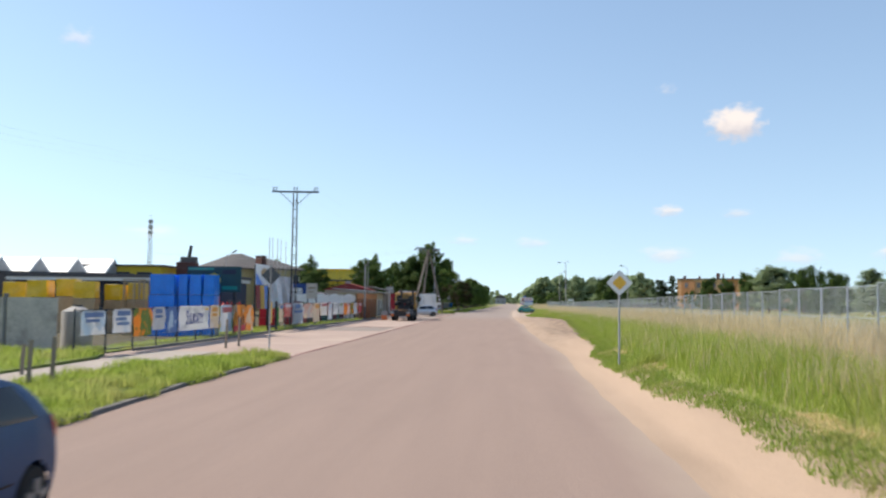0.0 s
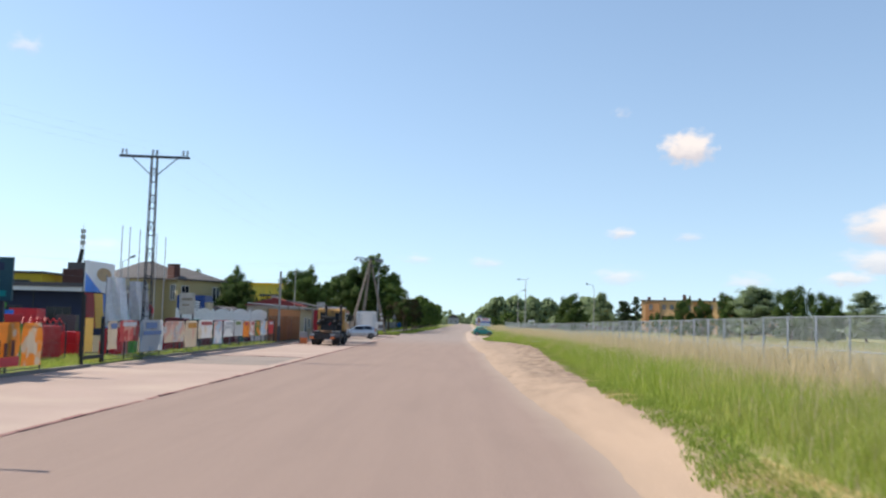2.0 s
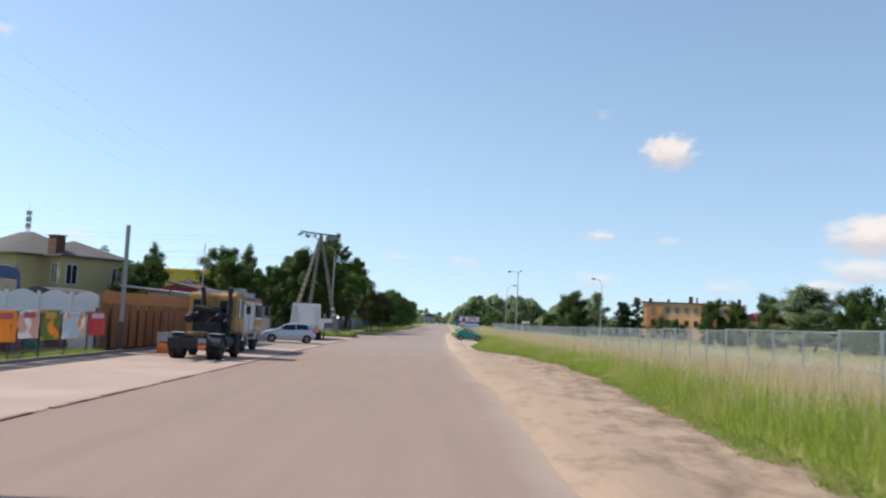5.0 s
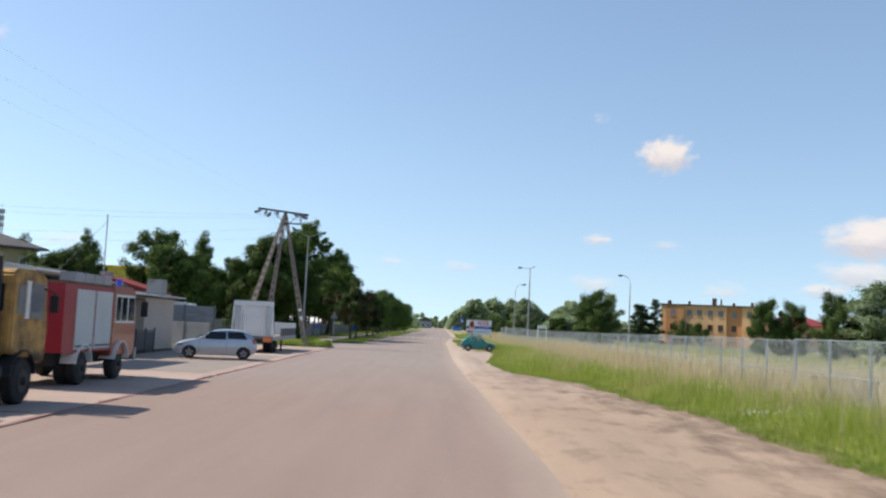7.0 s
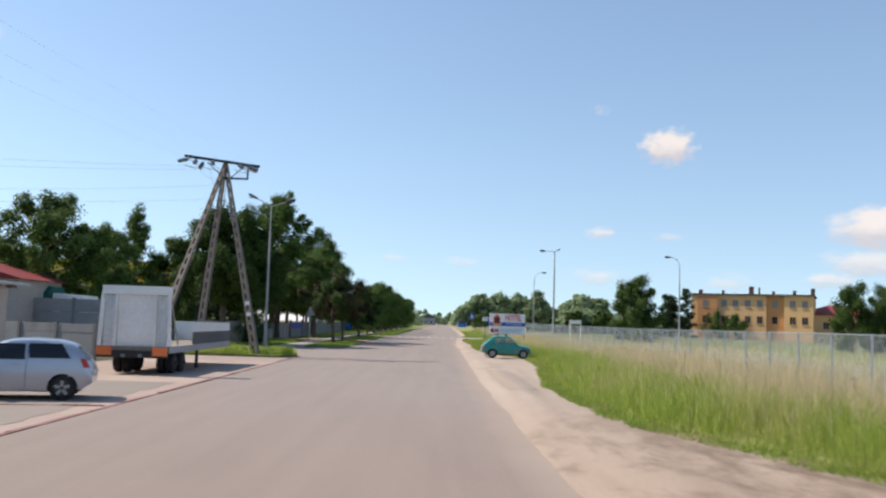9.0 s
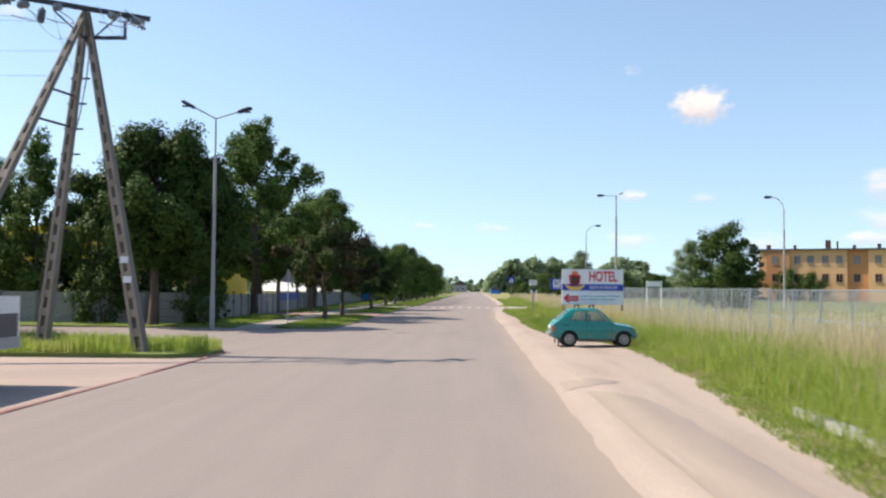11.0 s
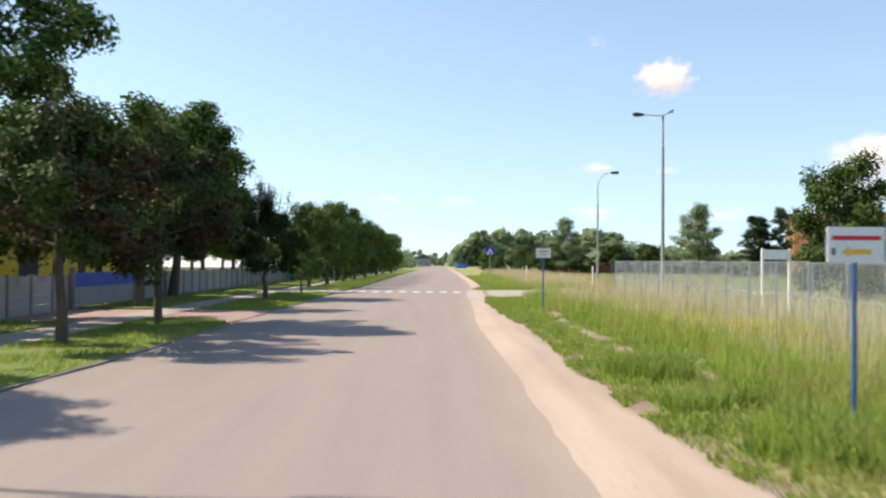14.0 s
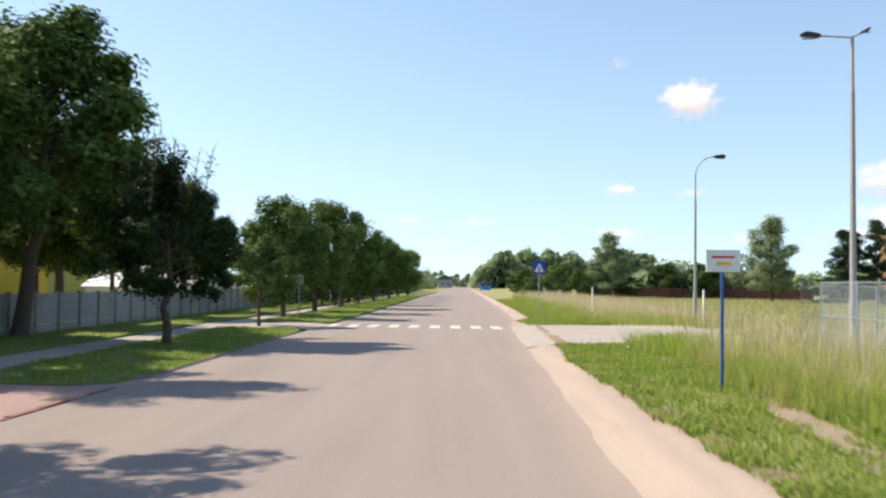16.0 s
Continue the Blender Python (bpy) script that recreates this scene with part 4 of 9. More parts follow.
# grass hanging over the kerb of the near strip
y = ng.uniform(3, 33.5, 9000)
x = np.interp(y, (2, 8, 16, 22, 33, 34), (-7.6, -7.5, -7.45, -7.8, -7.88, -8.1)) - ng.uniform(-0.16, 0.3, 9000)
keep = lumps(x, y, 1.2, 4) > 0.42 + 0.9 * np.clip(x + 7.6, 0, 0.3)
x, y = x[keep], y[keep]
blades("strip_grass", x, y, np.where(x > np.interp(y, (2, 16, 22, 33), (-7.53, -7.38, -7.73, -7.81)), 0.0, 0.06), 0.1 + 0.14 * lumps(x, y, 2.0, 3), 0.02, M["grass_green"], "tufts of grass grown over a kerb", lean=1.1, seed=18)

# ---- trees ----
def leaf_cloud(name, clumps, per, size, material, seed, flat=1.0):
    """Small leaves on the outside of clumps (x, y, z, radius), turned outwards as they grow."""
    g = np.random.default_rng(seed)
    cl = np.array([k[:3] for k in clumps])
    mid = cl.mean(0)
    c = np.repeat(cl, per, 0)
    r = np.repeat(np.array([k[3] for k in clumps]), per)
    n = len(c)
    d = g.normal(size=(n, 3))
    d /= np.linalg.norm(d, axis=1)[:, None]
    rad = r * 1.25 * (0.35 + 0.65 * g.random(n) ** 0.6)
    p = c + d * rad[:, None] * np.array([1, 1, flat])
    p += 0.12 * r[:, None] * g.normal(size=(n, 3))
    out = p - mid
    out /= np.linalg.norm(out, axis=1)[:, None] + 1e-6
    nr = d * 0.75 + out * 0.45 + np.array([0, 0, 0.35]) + 0.42 * g.normal(size=(n, 3))
    nr /= np.linalg.norm(nr, axis=1)[:, None] + 1e-6
    u = np.cross(nr, g.normal(size=(n, 3)))
    u /= np.linalg.norm(u, axis=1)[:, None] + 1e-9
    w = np.cross(nr, u)
    s = size * g.uniform(0.6, 1.4, n)[:, None]
    tip = nr * s * -0.22
    v = np.stack([p - u * s * 0.6 + tip, p + w * s * 0.4, p + u * s * 0.6 + tip, p - w * s * 0.4], 1)
    f = np.arange(n * 4).reshape(n, 4)
    return array_mesh(name, v.reshape(-1, 3), f, material)


def crown_boughs(g, base, top, radius, shape, boughs):
    """Boughs from the stem to the crown's uneven outline: (root, tip) pairs."""
    out = []
    for k in range(boughs):
        f = (k + 0.5 + g.uniform(-0.35, 0.35)) / boughs
        if shape == "round":
            prof = math.sin(math.pi * min(1, 0.16 + 0.78 * f)) ** 0.65
        elif shape == "tall":
            prof = math.sin(math.pi * min(1, 0.22 + 0.75 * f)) ** 0.9
        elif shape == "fir":
            prof = (1 - f) ** 0.8 + 0.05
        else:
            prof = (1 - f) ** 0.45
        a = 2.4 * k + g.uniform(-0.5, 0.5)
        r = radius * prof * (g.uniform(0.72, 1.12) if shape != "fir" else g.uniform(0.85, 1.05))
        z = lerp(base, top, f)
        out.append((Vector((0, 0, lerp(base * 0.95, top * 0.9, f * (0.7 if shape != "fir" else 0.98)))), Vector((r * math.cos(a), r * math.sin(a), z + g.uniform(-0.3, 0.3)))))
    out.append((Vector((0, 0, lerp(base, top, 0.6))), Vector((g.uniform(-0.1, 0.1) * radius, g.uniform(-0.1, 0.1) * radius, top))))
    return out


def crown_clumps(g, boughs, radius, count, cr, fir=False):
    """Leaf clumps strung along the outer part of each bough."""
    out = []
    for n in range(count):
        root, tip = boughs[n % len(boughs)]
        t = g.uniform(0.3 if not fir else 0.1, 1.0) ** 0.75
        p = root.lerp(tip, t)
        w = 0.1 * radius * (1.2 - 0.5 * t)
        p += Vector((g.gauss(0, w), g.gauss(0, w), g.gauss(0, w * 0.8) - 0.06 * radius * t * t))
        out.append((p.x, p.y, p.z, g.uniform(*cr) * (1.12 - 0.4 * t)))
    return out


def limb_tree(g, trunk_h, height, girth, boughs):
    bm = bmesh.new()
    pts = [Vector((0, 0, -0.1))]
    for i in range(1, 4):
        pts.append(Vector((g.uniform(-0.05, 0.05) * i, g.uniform(-0.05, 0.05) * i, trunk_h * i / 3)))
    rs = [girth * 1.35, girth, girth * 0.88, girth * 0.8]
    for i in range(3):
        tube(bm, pts[i], pts[i + 1], rs[i], rs[i + 1], 9)
    q, r = pts[-1], rs[-1]
    for i in range(1, 5):
        nq = Vector((g.uniform(-0.12, 0.12), g.uniform(-0.12, 0.12), lerp(trunk_h, height * 0.93, i / 4)))
        tube(bm, q, nq, r, r * 0.66, 7)
        q, r = nq, r * 0.66
    for root, tip in boughs:
        k = 1 - (root.z - trunk_h * 0.8) / (height - trunk_h * 0.8)
        r = girth * (0.18 + 0.3 * max(0.0, k))
        mid = root.lerp(tip, 0.5) + Vector((g.uniform(-0.1, 0.1), g.uniform(-0.1, 0.1), 0.12 * (tip - root).length * g.uniform(0.2, 1.0)))
        tube(bm, root, mid, r, r * 0.6, 5)
        tube(bm, mid, tip, r * 0.6, r * 0.15, 5)
        for _ in range(2):
            a = mid.lerp(tip, g.uniform(0.0, 0.7))
            tube(bm, a, a + Vector((g.uniform(-0.6, 0.6), g.uniform(-0.6, 0.6), g.uniform(0.0, 0.5))), r * 0.3, r * 0.1, 4)
    return bm


def make_tree(name, seed, height, radius, trunk_h, girth, count, per, leaf, leaf_size, label, group, shape="round", limbs=16, cr=(0.45, 0.85), sprouts=0):
    g = random.Random(seed)
    root = thing(name, pose(0, 0, 0), label, "tree", group)
    boughs = crown_boughs(g, trunk_h * 0.95, height - 0.35, radius, shape, limbs)
    bm = limb_tree(g, trunk_h, height, girth, boughs)
    clumps = crown_clumps(g, boughs, radius, count, cr, shape == "fir")
    part("trunk", bm, M["bark"], root)
    loose = []
    for i in range(sprouts):
        sp = bmesh.new()
        a, r = g.uniform(0, 6.28), radius * g.uniform(0, 0.45)
        q = Vector((r * math.cos(a), r * math.sin(a), height * 0.72))
        e = q + Vector((g.uniform(-0.4, 0.4), g.uniform(-0.4, 0.4), height * g.uniform(0.2, 0.46)))
        tube(sp, q, e, 0.03, 0.01, 5)
        for k in range(6):
            c = q.lerp(e, 0.3 + 0.65 * k / 5)
            tw = c + Vector((g.uniform(-0.28, 0.28), g.uniform(-0.28, 0.28), g.uniform(0.1, 0.3)))
            tube(sp, c, tw, 0.014, 0.006, 4)
        part("twig", sp, M["bark"], root, "thin bare upright twig")
        for k in range(4):
            c = q.lerp(e, g.uniform(0.05, 0.8))
            loose.append((c.x, c.y, c.z, g.uniform(0.16, 0.3)))
    crown = new("crown", leaf_cloud("crown", clumps, per, leaf_size, M[leaf], seed))
    crown.parent = root
    if loose:
        tops = new("crown_top", leaf_cloud("crown_top", loose, 26, leaf_size, M[leaf], seed + 100))
        tops.parent = root
        tagged(tops, "", "", "", "stuff")
    return root


def plant(proto, spots):
    """The first spot takes the tree itself, the others copies: x, y, scale, width, turn."""
    for i, (x, y, s, w, a) in enumerate(spots):
        m = pose(x, y, 0, 0, 0, a) @ Matrix.Diagonal((w, w, s, 1))
        if i == 0:
            proto.matrix_world = m
        else:
            copy_thing(proto, m)


plum = make_tree("street_tree", 11, 6.4, 2.9, 2.6, 0.13, 112, 150, "leaf_brown", 0.12, "small street tree with brownish purple foliage on a grass strip", "street trees", limbs=17, cr=(0.26, 0.6), sprouts=4)
plant(plum, [(-8.95, 181.8, 0.98, 1.0, 20), (-8.95, 190.0, 1.03, 0.98, 130)])
mixed = make_tree("wall_tree", 17, 10.4, 3.2, 4.0, 0.18, 190, 190, "leaf_light", 0.14, "full round green tree beside the wall", "trees at the wall", limbs=19, cr=(0.38, 0.78))
plant(mixed, [(-13.05, 201.2, 0.9, 0.95, 130)])
# a tall one leaning out over the wall
copy_thing(mixed, pose(-14.9, 213.4, 0, 0, 6, 20) @ Matrix.Diagonal((1.55, 1.55, 1.27, 1)))
linden = make_tree("street_tree", 12, 8.2, 2.7, 2.0, 0.15, 120, 150, "leaf_light", 0.14, "full green street tree on a grass strip", "street trees", limbs=15)
plant(linden, [(-9.6, 235, 0.9, 1.0, 80), (12.2, 333, 0.62, 1.0, 15), (17.8, 331, 0.8, 1.15, 220), (24.2, 333, 0.72, 1.2, 100), (29.4, 332, 0.55, 1.1, 310), (-9.2, 245, 1.1, 1.1, 200), (-8.8, 257, 1.2, 1.2, 10), (-8.6, 270, 1.1, 1.05, 130), (-8.2, 284, 1.05, 1.1, 250), (-7.6, 300, 1.1, 1.1, 60), (-7.4, 318, 1.05, 1.1, 300), (-6.8, 338, 1.1, 1.2, 180)])
bare = make_tree("street_tree", 13, 6.0, 2.2, 1.9, 0.13, 95, 170, "leaf_dark", 0.1, "dark street tree with thin bare sprouts above its crown", "street trees", limbs=15, cr=(0.22, 0.5), sprouts=22)
plant(bare, [(-8.97, 210.8, 1.0, 1.05, 0)])
young = make_tree("street_tree", 14, 4.6, 1.5, 1.4, 0.07, 46, 130, "leaf_light", 0.11, "young light green street tree on a grass strip", "street trees", limbs=10, cr=(0.28, 0.5))
plant(young, [(-8.75, 224.2, 1.0, 1.15, 0)])
corner = make_tree("corner_tree", 27, 11.4, 4.0, 4.3, 0.24, 300, 220, "leaf_green", 0.15, "large dense dark green tree in front of the wall", "trees at the wall", "round", 22, (0.42, 0.85))
plant(corner, [(-16.5, 172.3, 0.96, 1.0, 0), (-14.8, 173.4, 0.84, 0.8, 140), (-16.6, 220.5, 0.78, 0.85, 60), (-16.9, 206.8, 0.84, 0.85, 200), (-19.6, 211.5, 0.95, 0.95, 330), (-17.4, 231, 0.86, 0.8, 250), (-16.9, 240, 0.8, 0.8, 300)])
# this row and the poplars: paler leaf picked in place of distance haze
big = make_tree("garden_tree", 21, 11.2, 3.6, 4.4, 0.22, 210, 120, "leaf_light", 0.16, "large dark green tree behind a concrete wall", "trees behind the wall", "round", 18, (0.4, 0.8))
plant(big, [(-23.4, 155.6, 0.84, 0.85, 200), (-20.4, 156.8, 0.8, 0.8, 20), (-21.5, 177.5, 0.92, 0.9, 70), (-40, 178, 0.88, 0.95, 40), (-17.6, 184.0, 0.86, 0.9, 330), (-18.0, 204, 0.95, 0.9, 100), (-17.8, 221, 0.95, 0.75, 15), (-18.5, 232, 0.88, 0.8, 55), (-18.5, 243, 0.82, 0.8, 95), (-19, 254, 0.8, 0.8, 185), (-18, 267, 0.85, 0.85, 275), (-17.5, 282, 0.85, 0.85, 5), (-16.5, 300, 0.9, 0.9, 65)])
poplar = make_tree("garden_tree", 28, 11.6, 2.4, 1.6, 0.18, 160, 120, "leaf_light", 0.14, "slender green tree with loose upright tops behind the wall", "trees behind the wall", "tall", 16, (0.32, 0.66))
plant(poplar, [(-24.8, 176.6, 0.95, 1.0, 0), (-27.6, 177.5, 0.86, 0.95, 110), (-37.4, 177.2, 0.97, 1.0, 220), (-44.5, 178, 0.9, 1.0, 300), (-19.0, 191, 0.9, 1.0, 40)])
tall = make_tree("garden_tree", 22, 14.2, 4.7, 3.6, 0.24, 330, 130, "leaf_light", 0.15, "tall loose light green tree behind the wall", "trees behind the wall", "tall", 20, (0.3, 0.68))
plant(tall, [(-15.3, 190.0, 1.03, 1.22, 0), (-24, 203, 0.75, 0.8, 120)])
oak = make_tree("field_tree", 23, 8.4, 3.5, 1.0, 0.25, 210, 120, "leaf_green", 0.16, "dense round green tree at the field's edge", "trees in the field", "round", 16, (0.5, 0.9))
plant(oak, [(23.6, 209.5, 1.0, 0.95, 0), (43.4, 196.5, 0.92, 0.74, 70), (47.1, 196.9, 0.9, 0.74, 170), (49.8, 189.8, 1.03, 0.9, 200), (57.0, 177.8, 1.14, 1.08, 25), (62.4, 175.7, 1.02, 0.95, 230), (76, 178, 1.1, 1.0, 310), (84, 176, 1.0, 1.0, 10), (37, 340, 0.75, 1.2, 15), (44, 338, 0.75, 1.2, 190), (-32.6, 158, 0.88, 1.2, 45), (-42, 190, 1.15, 1.0, 140)])
# birch crowns take the same haze-paled leaf colour
birch = make_tree("field_tree", 24, 13.5, 2.6, 2.0, 0.16, 260, 85, "leaf_hazed", 0.16, "tall loose grey-green birch", "trees in the field", "tall", 22, (0.45, 0.9))
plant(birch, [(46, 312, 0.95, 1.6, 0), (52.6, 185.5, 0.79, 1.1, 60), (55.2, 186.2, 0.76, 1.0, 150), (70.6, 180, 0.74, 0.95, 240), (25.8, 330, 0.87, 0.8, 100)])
fir = make_tree("field_tree", 25, 13.0, 2.4, 0.8, 0.18, 120, 100, "leaf_fir", 0.16, "dark pointed conifer beside the orange building", "trees in the field", "fir", 22, (0.32, 0.6))
plant(fir, [(54.2, 297.5, 0.9, 1.2, 0), (50.2, 296.8, 0.87, 1.5, 80), (52.0, 299.5, 0.7, 1.6, 150)])
shrub = make_tree("shrub", 26, 3.2, 1.7, 0.3, 0.06, 45, 90, "leaf_green", 0.13, "low dense green leafy shrub", "shrubs", "round", 9, (0.35, 0.65))
plant(shrub, [(62.5, 292.5, 1.9, 1.6, 0), (59.5, 294, 1.1, 1.0, 30), (59.8, 176.5, 1.5, 1.0, 50), (66, 298, 0.9, 0.8, 60), (71, 298, 0.9, 0.8, 160), (75, 298, 0.9, 0.8, 260), (19, 318, 0.8, 0.9, 20), (12, 310, 0.6, 0.8, 20), (-14.1, 172.9, 0.45, 0.45, 10), (-20, 174.0, 0.6, 0.6, 80)])


def woods(name, x0, x1, y0, y1, h, n, leaf, seed, label, size=0.7, dip=0.35):
    g = random.Random(seed)
    clumps = []
    for _ in range(n):
        f = g.random()
        x, y = lerp(x0, x1, f), g.uniform(y0, y1)
        hh = h * (1 - 0.75 * abs(2 * f - 1) ** 5) * (1 - dip * (0.5 + 0.5 * math.sin(x * 0.13 + seed))) * (0.9 + 0.1 * math.sin(x * 0.5) + 0.06 * math.sin(x * 1.7))
        clumps.append((x, y, g.random() ** 0.6 * hh, g.uniform(1.2, 2.4)))
    ob = new(name, leaf_cloud(name, clumps, 42, size * 1.1, M[leaf], seed, 0.9))
    return tagged(ob, label, "", "", "stuff")


# far foliage carries its haze in the leaf colour
woods("far_woods", 14, 80, 650, 690, 19.5, 1700, "leaf_hazed", 31, "far line of woods beside the road", 1.3, 0.05)
woods("far_woods", 79, 109, 650, 680, 20.5, 800, "leaf_hazed", 38, "far dome of woods beside the road", 1.3, 0.05)
woods("far_woods", 60, 400, 430, 470, 10, 1500, "leaf_hazed", 32, "far line of woods across the field", 1.0)
woods("far_woods", -16, -6, 520, 590, 7, 70, "leaf_hazed", 43, "far roadside trees in front of houses", 0.6, 0.3)
woods("far_woods", -3, 12, 790, 830, 9, 60, "leaf_hazed", 44, "trees closing the far end of the road", 0.9, 0.3)
# low growth in near-black leaves, which also stand for shade below the crowns
woods("hedge", -15.0, -10.2, 258, 345, 4.6, 330, "leaf_dark", 45, "dense undergrowth between the street trees, darkened for shade below the crowns", 0.24, 0.25)
woods("hedge", 33, 60, 340, 348, 7.5, 320, "leaf_hazed", 33, "row of bushes and small trees behind the field", 0.5)
woods("hedge", 100, 220, 285, 300, 8, 700, "leaf_hazed", 34, "row of trees behind the field", 0.7)
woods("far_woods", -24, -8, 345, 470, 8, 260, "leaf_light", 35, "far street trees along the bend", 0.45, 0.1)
woods("far_woods", -200, -30, 420, 460, 11, 420, "leaf_hazed", 36, "far line of trees", 0.9)
woods("far_woods", -300, 700, 900, 950, 14, 700, "leaf_hazed", 37, "woods on the horizon", 1.8)
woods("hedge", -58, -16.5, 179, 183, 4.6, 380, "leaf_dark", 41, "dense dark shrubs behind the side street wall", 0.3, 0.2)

# ---- poles, lamps and wires ----
def street_lamp(name, x, y, h, arms, label, taper=(0.1, 0.05), top_head=False):
    root = thing(name, pose(x, y, rise(x, y) if x > 0 else 0.0), label, "street lamp", "street lamps")
    bm = bmesh.new()
    tube(bm, (0, 0, -0.2), (0, 0, 1.6), taper[0] * 1.25, taper[0] * 1.2, 12)
    tube(bm, (0, 0, 1.6), (0, 0, h * 0.82), taper[0], taper[0] * 0.75, 12)
    tube(bm, (0, 0, h * 0.82), (0, 0, h), taper[1], taper[1] * 0.9, 10)
    part("pole", bm, M["lamp_grey"], root)
    for ax, az, *hs in arms:
        k = hs[0] if hs else 1.0
        bm = bmesh.new()
        n = 7
        pts = [(ax * (1 - math.cos(math.pi / 2 * i / n)) if az > 0.6 else ax * i / n, 0, h - 0.05 + (az * math.sin(math.pi / 2 * i / n) if az > 0.6 else az * i / n)) for i in range(n + 1)]
        path_tube(bm, pts, 0.035, 7)
        arm = part("arm", bm, M["lamp_grey"], root)
        bm = bmesh.new()
        s = 1 if ax > 0 else -1
        ex, ez = pts[-1][0], pts[-1][2]
        tip = az / abs(ax) if abs(az) < 0.6 else 0.0
        prism(bm, [(ex + s * k * u, ez + k * (v + u * tip * 0.8)) for u, v in ((-0.1, -0.05), (0.1, -0.1), (0.6, -0.05), (0.65, 0.04), (0.45, 0.13), (-0.05, 0.07))], "y", -0.13 * k, 0.13 * k)
        bevel(bm, 0.03)
        head = part("lamp_head", bm, M["dark_steel"], root, "dark grey lamp head")
        bm = bmesh.new()
        xa, xb = sorted((ex + s * k * 0.12, ex + s * k * 0.56))
        box(bm, xa, xb, -0.1 * k, 0.1 * k, ez + k * (0.27 * tip - 0.13), ez + k * (0.27 * tip - 0.07))
        bevel(bm, 0.03)
        part("diffuser", bm, M["glass_light"], head)
    return root


street_lamp("street_lamp", -12.6, 169.3, 10.4, [(-1.1, 0.58), (1.15, 0.36)], "tall grey street lamp with two arms beside the wall")
street_lamp("street_lamp", 14.65, 214.7, 11.15, [(-1.25, 0.05), (0.3, 0.17, 0.6)], "tall grey street lamp with two heads behind the fence", (0.12, 0.07))
street_lamp("street_lamp", 14.5, 235.3, 8.55, [(1.15, 1.15)], "grey street lamp with a curved arm", (0.09, 0.05))
street_lamp("street_lamp", 27.6, 205.0, 9.0, [(-1.1, 1.15)], "grey street lamp with a curved arm in the field", (0.1, 0.055))
street_lamp("street_lamp", -39.9, 130.0, 8.3, [(0.9, 0.5)], "thin grey lamp behind the yard", (0.07, 0.045))
for x, y, h in ((-19.6, 132.5, 7.8),):
    bm = bmesh.new()
    tube(bm, (0, 0, -0.1), (0, 0, h), 0.05, 0.035, 8)
    tube(bm, (0, 0, h - 0.4), (-3.4, 1.0, 4.0), 0.012, None, 5)
    solid("antenna_pole", bm, M["lamp_grey"], "thin grey pole with a stay wire behind the shed", "pole", m=pose(x, y, 0))
for x, y, h in ((-18.35, 71, 6.9), (-18.5, 72.6, 7.0), (-18.55, 74.4, 7.05), (-20.3, 82.7, 7.5), (-20.3, 84.6, 7.45)):
    bm = bmesh.new()
    tube(bm, (0, 0, -0.1), (0, 0, h), 0.045, 0.025, 8)
    tube(bm, (0, 0, h), (0, 0, h + 0.05), 0.035, 0.02, 8)
    solid("flagpole", bm, M["lamp_grey"], "bare grey metal flagpole in the yard", "flagpole", "flagpoles", m=pose(x, y, 0))


def insulator(bm, x, y, z, s=1.0):
    tube(bm, (x, y, z), (x, y, z + 0.12 * s), 0.015 * s, None, 6)
    for k in range(3):
        tube(bm, (x, y, z + (0.08 + 0.09 * k) * s), (x, y, z + (0.13 + 0.09 * k) * s), 0.07 * s, 0.05 * s, 8)


# steel lattice pole with a cross-arm
lat = thing("lattice_pole", pose(-15.5, 67.2, 0, 0, 0, 5), "dark steel lattice power pole with a wide cross-arm", "power pole")
bm = bmesh.new()
H, B, Tp = 10.2, 0.2, 0.13
for sx in (-1, 1):
    for sy in (-1, 1):
        tube(bm, (sx * B, sy * B, -0.1), (sx * Tp, sy * Tp, H), 0.035, 0.03, 5)
part("leg_frame", bm, M["dark_steel"], lat)
for k in range(15):
    z0, z1 = H * k / 15, H * (k + 1) / 15
    a0, a1 = lerp(B, Tp, k / 15), lerp(B, Tp, (k + 1) / 15)
    for sx, sy, tx, ty in ((-1, -1, 1, -1), (1, -1, 1, 1), (1, 1, -1, 1), (-1, 1, -1, -1)):
        bm = bmesh.new()
        tube(bm, (sx * a0, sy * a0, z0), (tx * a0, ty * a0, z0), 0.022, None, 4)
        part("brace", bm, M["dark_steel"], lat)
        if k % 2:
            bm = bmesh.new()
            tube(bm, (sx * a0, sy * a0, z0), (tx * a1, ty * a1, z1), 0.016, None, 4)
            part("diagonal_brace", bm, M["dark_steel"], lat)
bm = bmesh.new()
box(bm, -1.75, 1.75, -0.06, 0.06, 10.08, 10.2)
for s in (-1, 1):
    tube(bm, (s * 0.15, 0, 9.2), (s * 1.15, 0, 10.1), 0.025, None, 5)
part("cross_arm", bm, M["dark_steel"], lat)
for x in (-1.62, -1.42, -0.1, 0.1, 1.42, 1.62):
    bm = bmesh.new()
    insulator(bm, x, 0, 10.18)
    part("insulator", bm, M["dark_steel"], lat)

# concrete pole with a strut and slotted legs
apole = thing("concrete_power_pole", pose(0, 0, 0), "three-legged slotted concrete power pole with cross-arm on a grass island", "power pole")
TOP = Vector((-12.45, 153.3, 10.83))


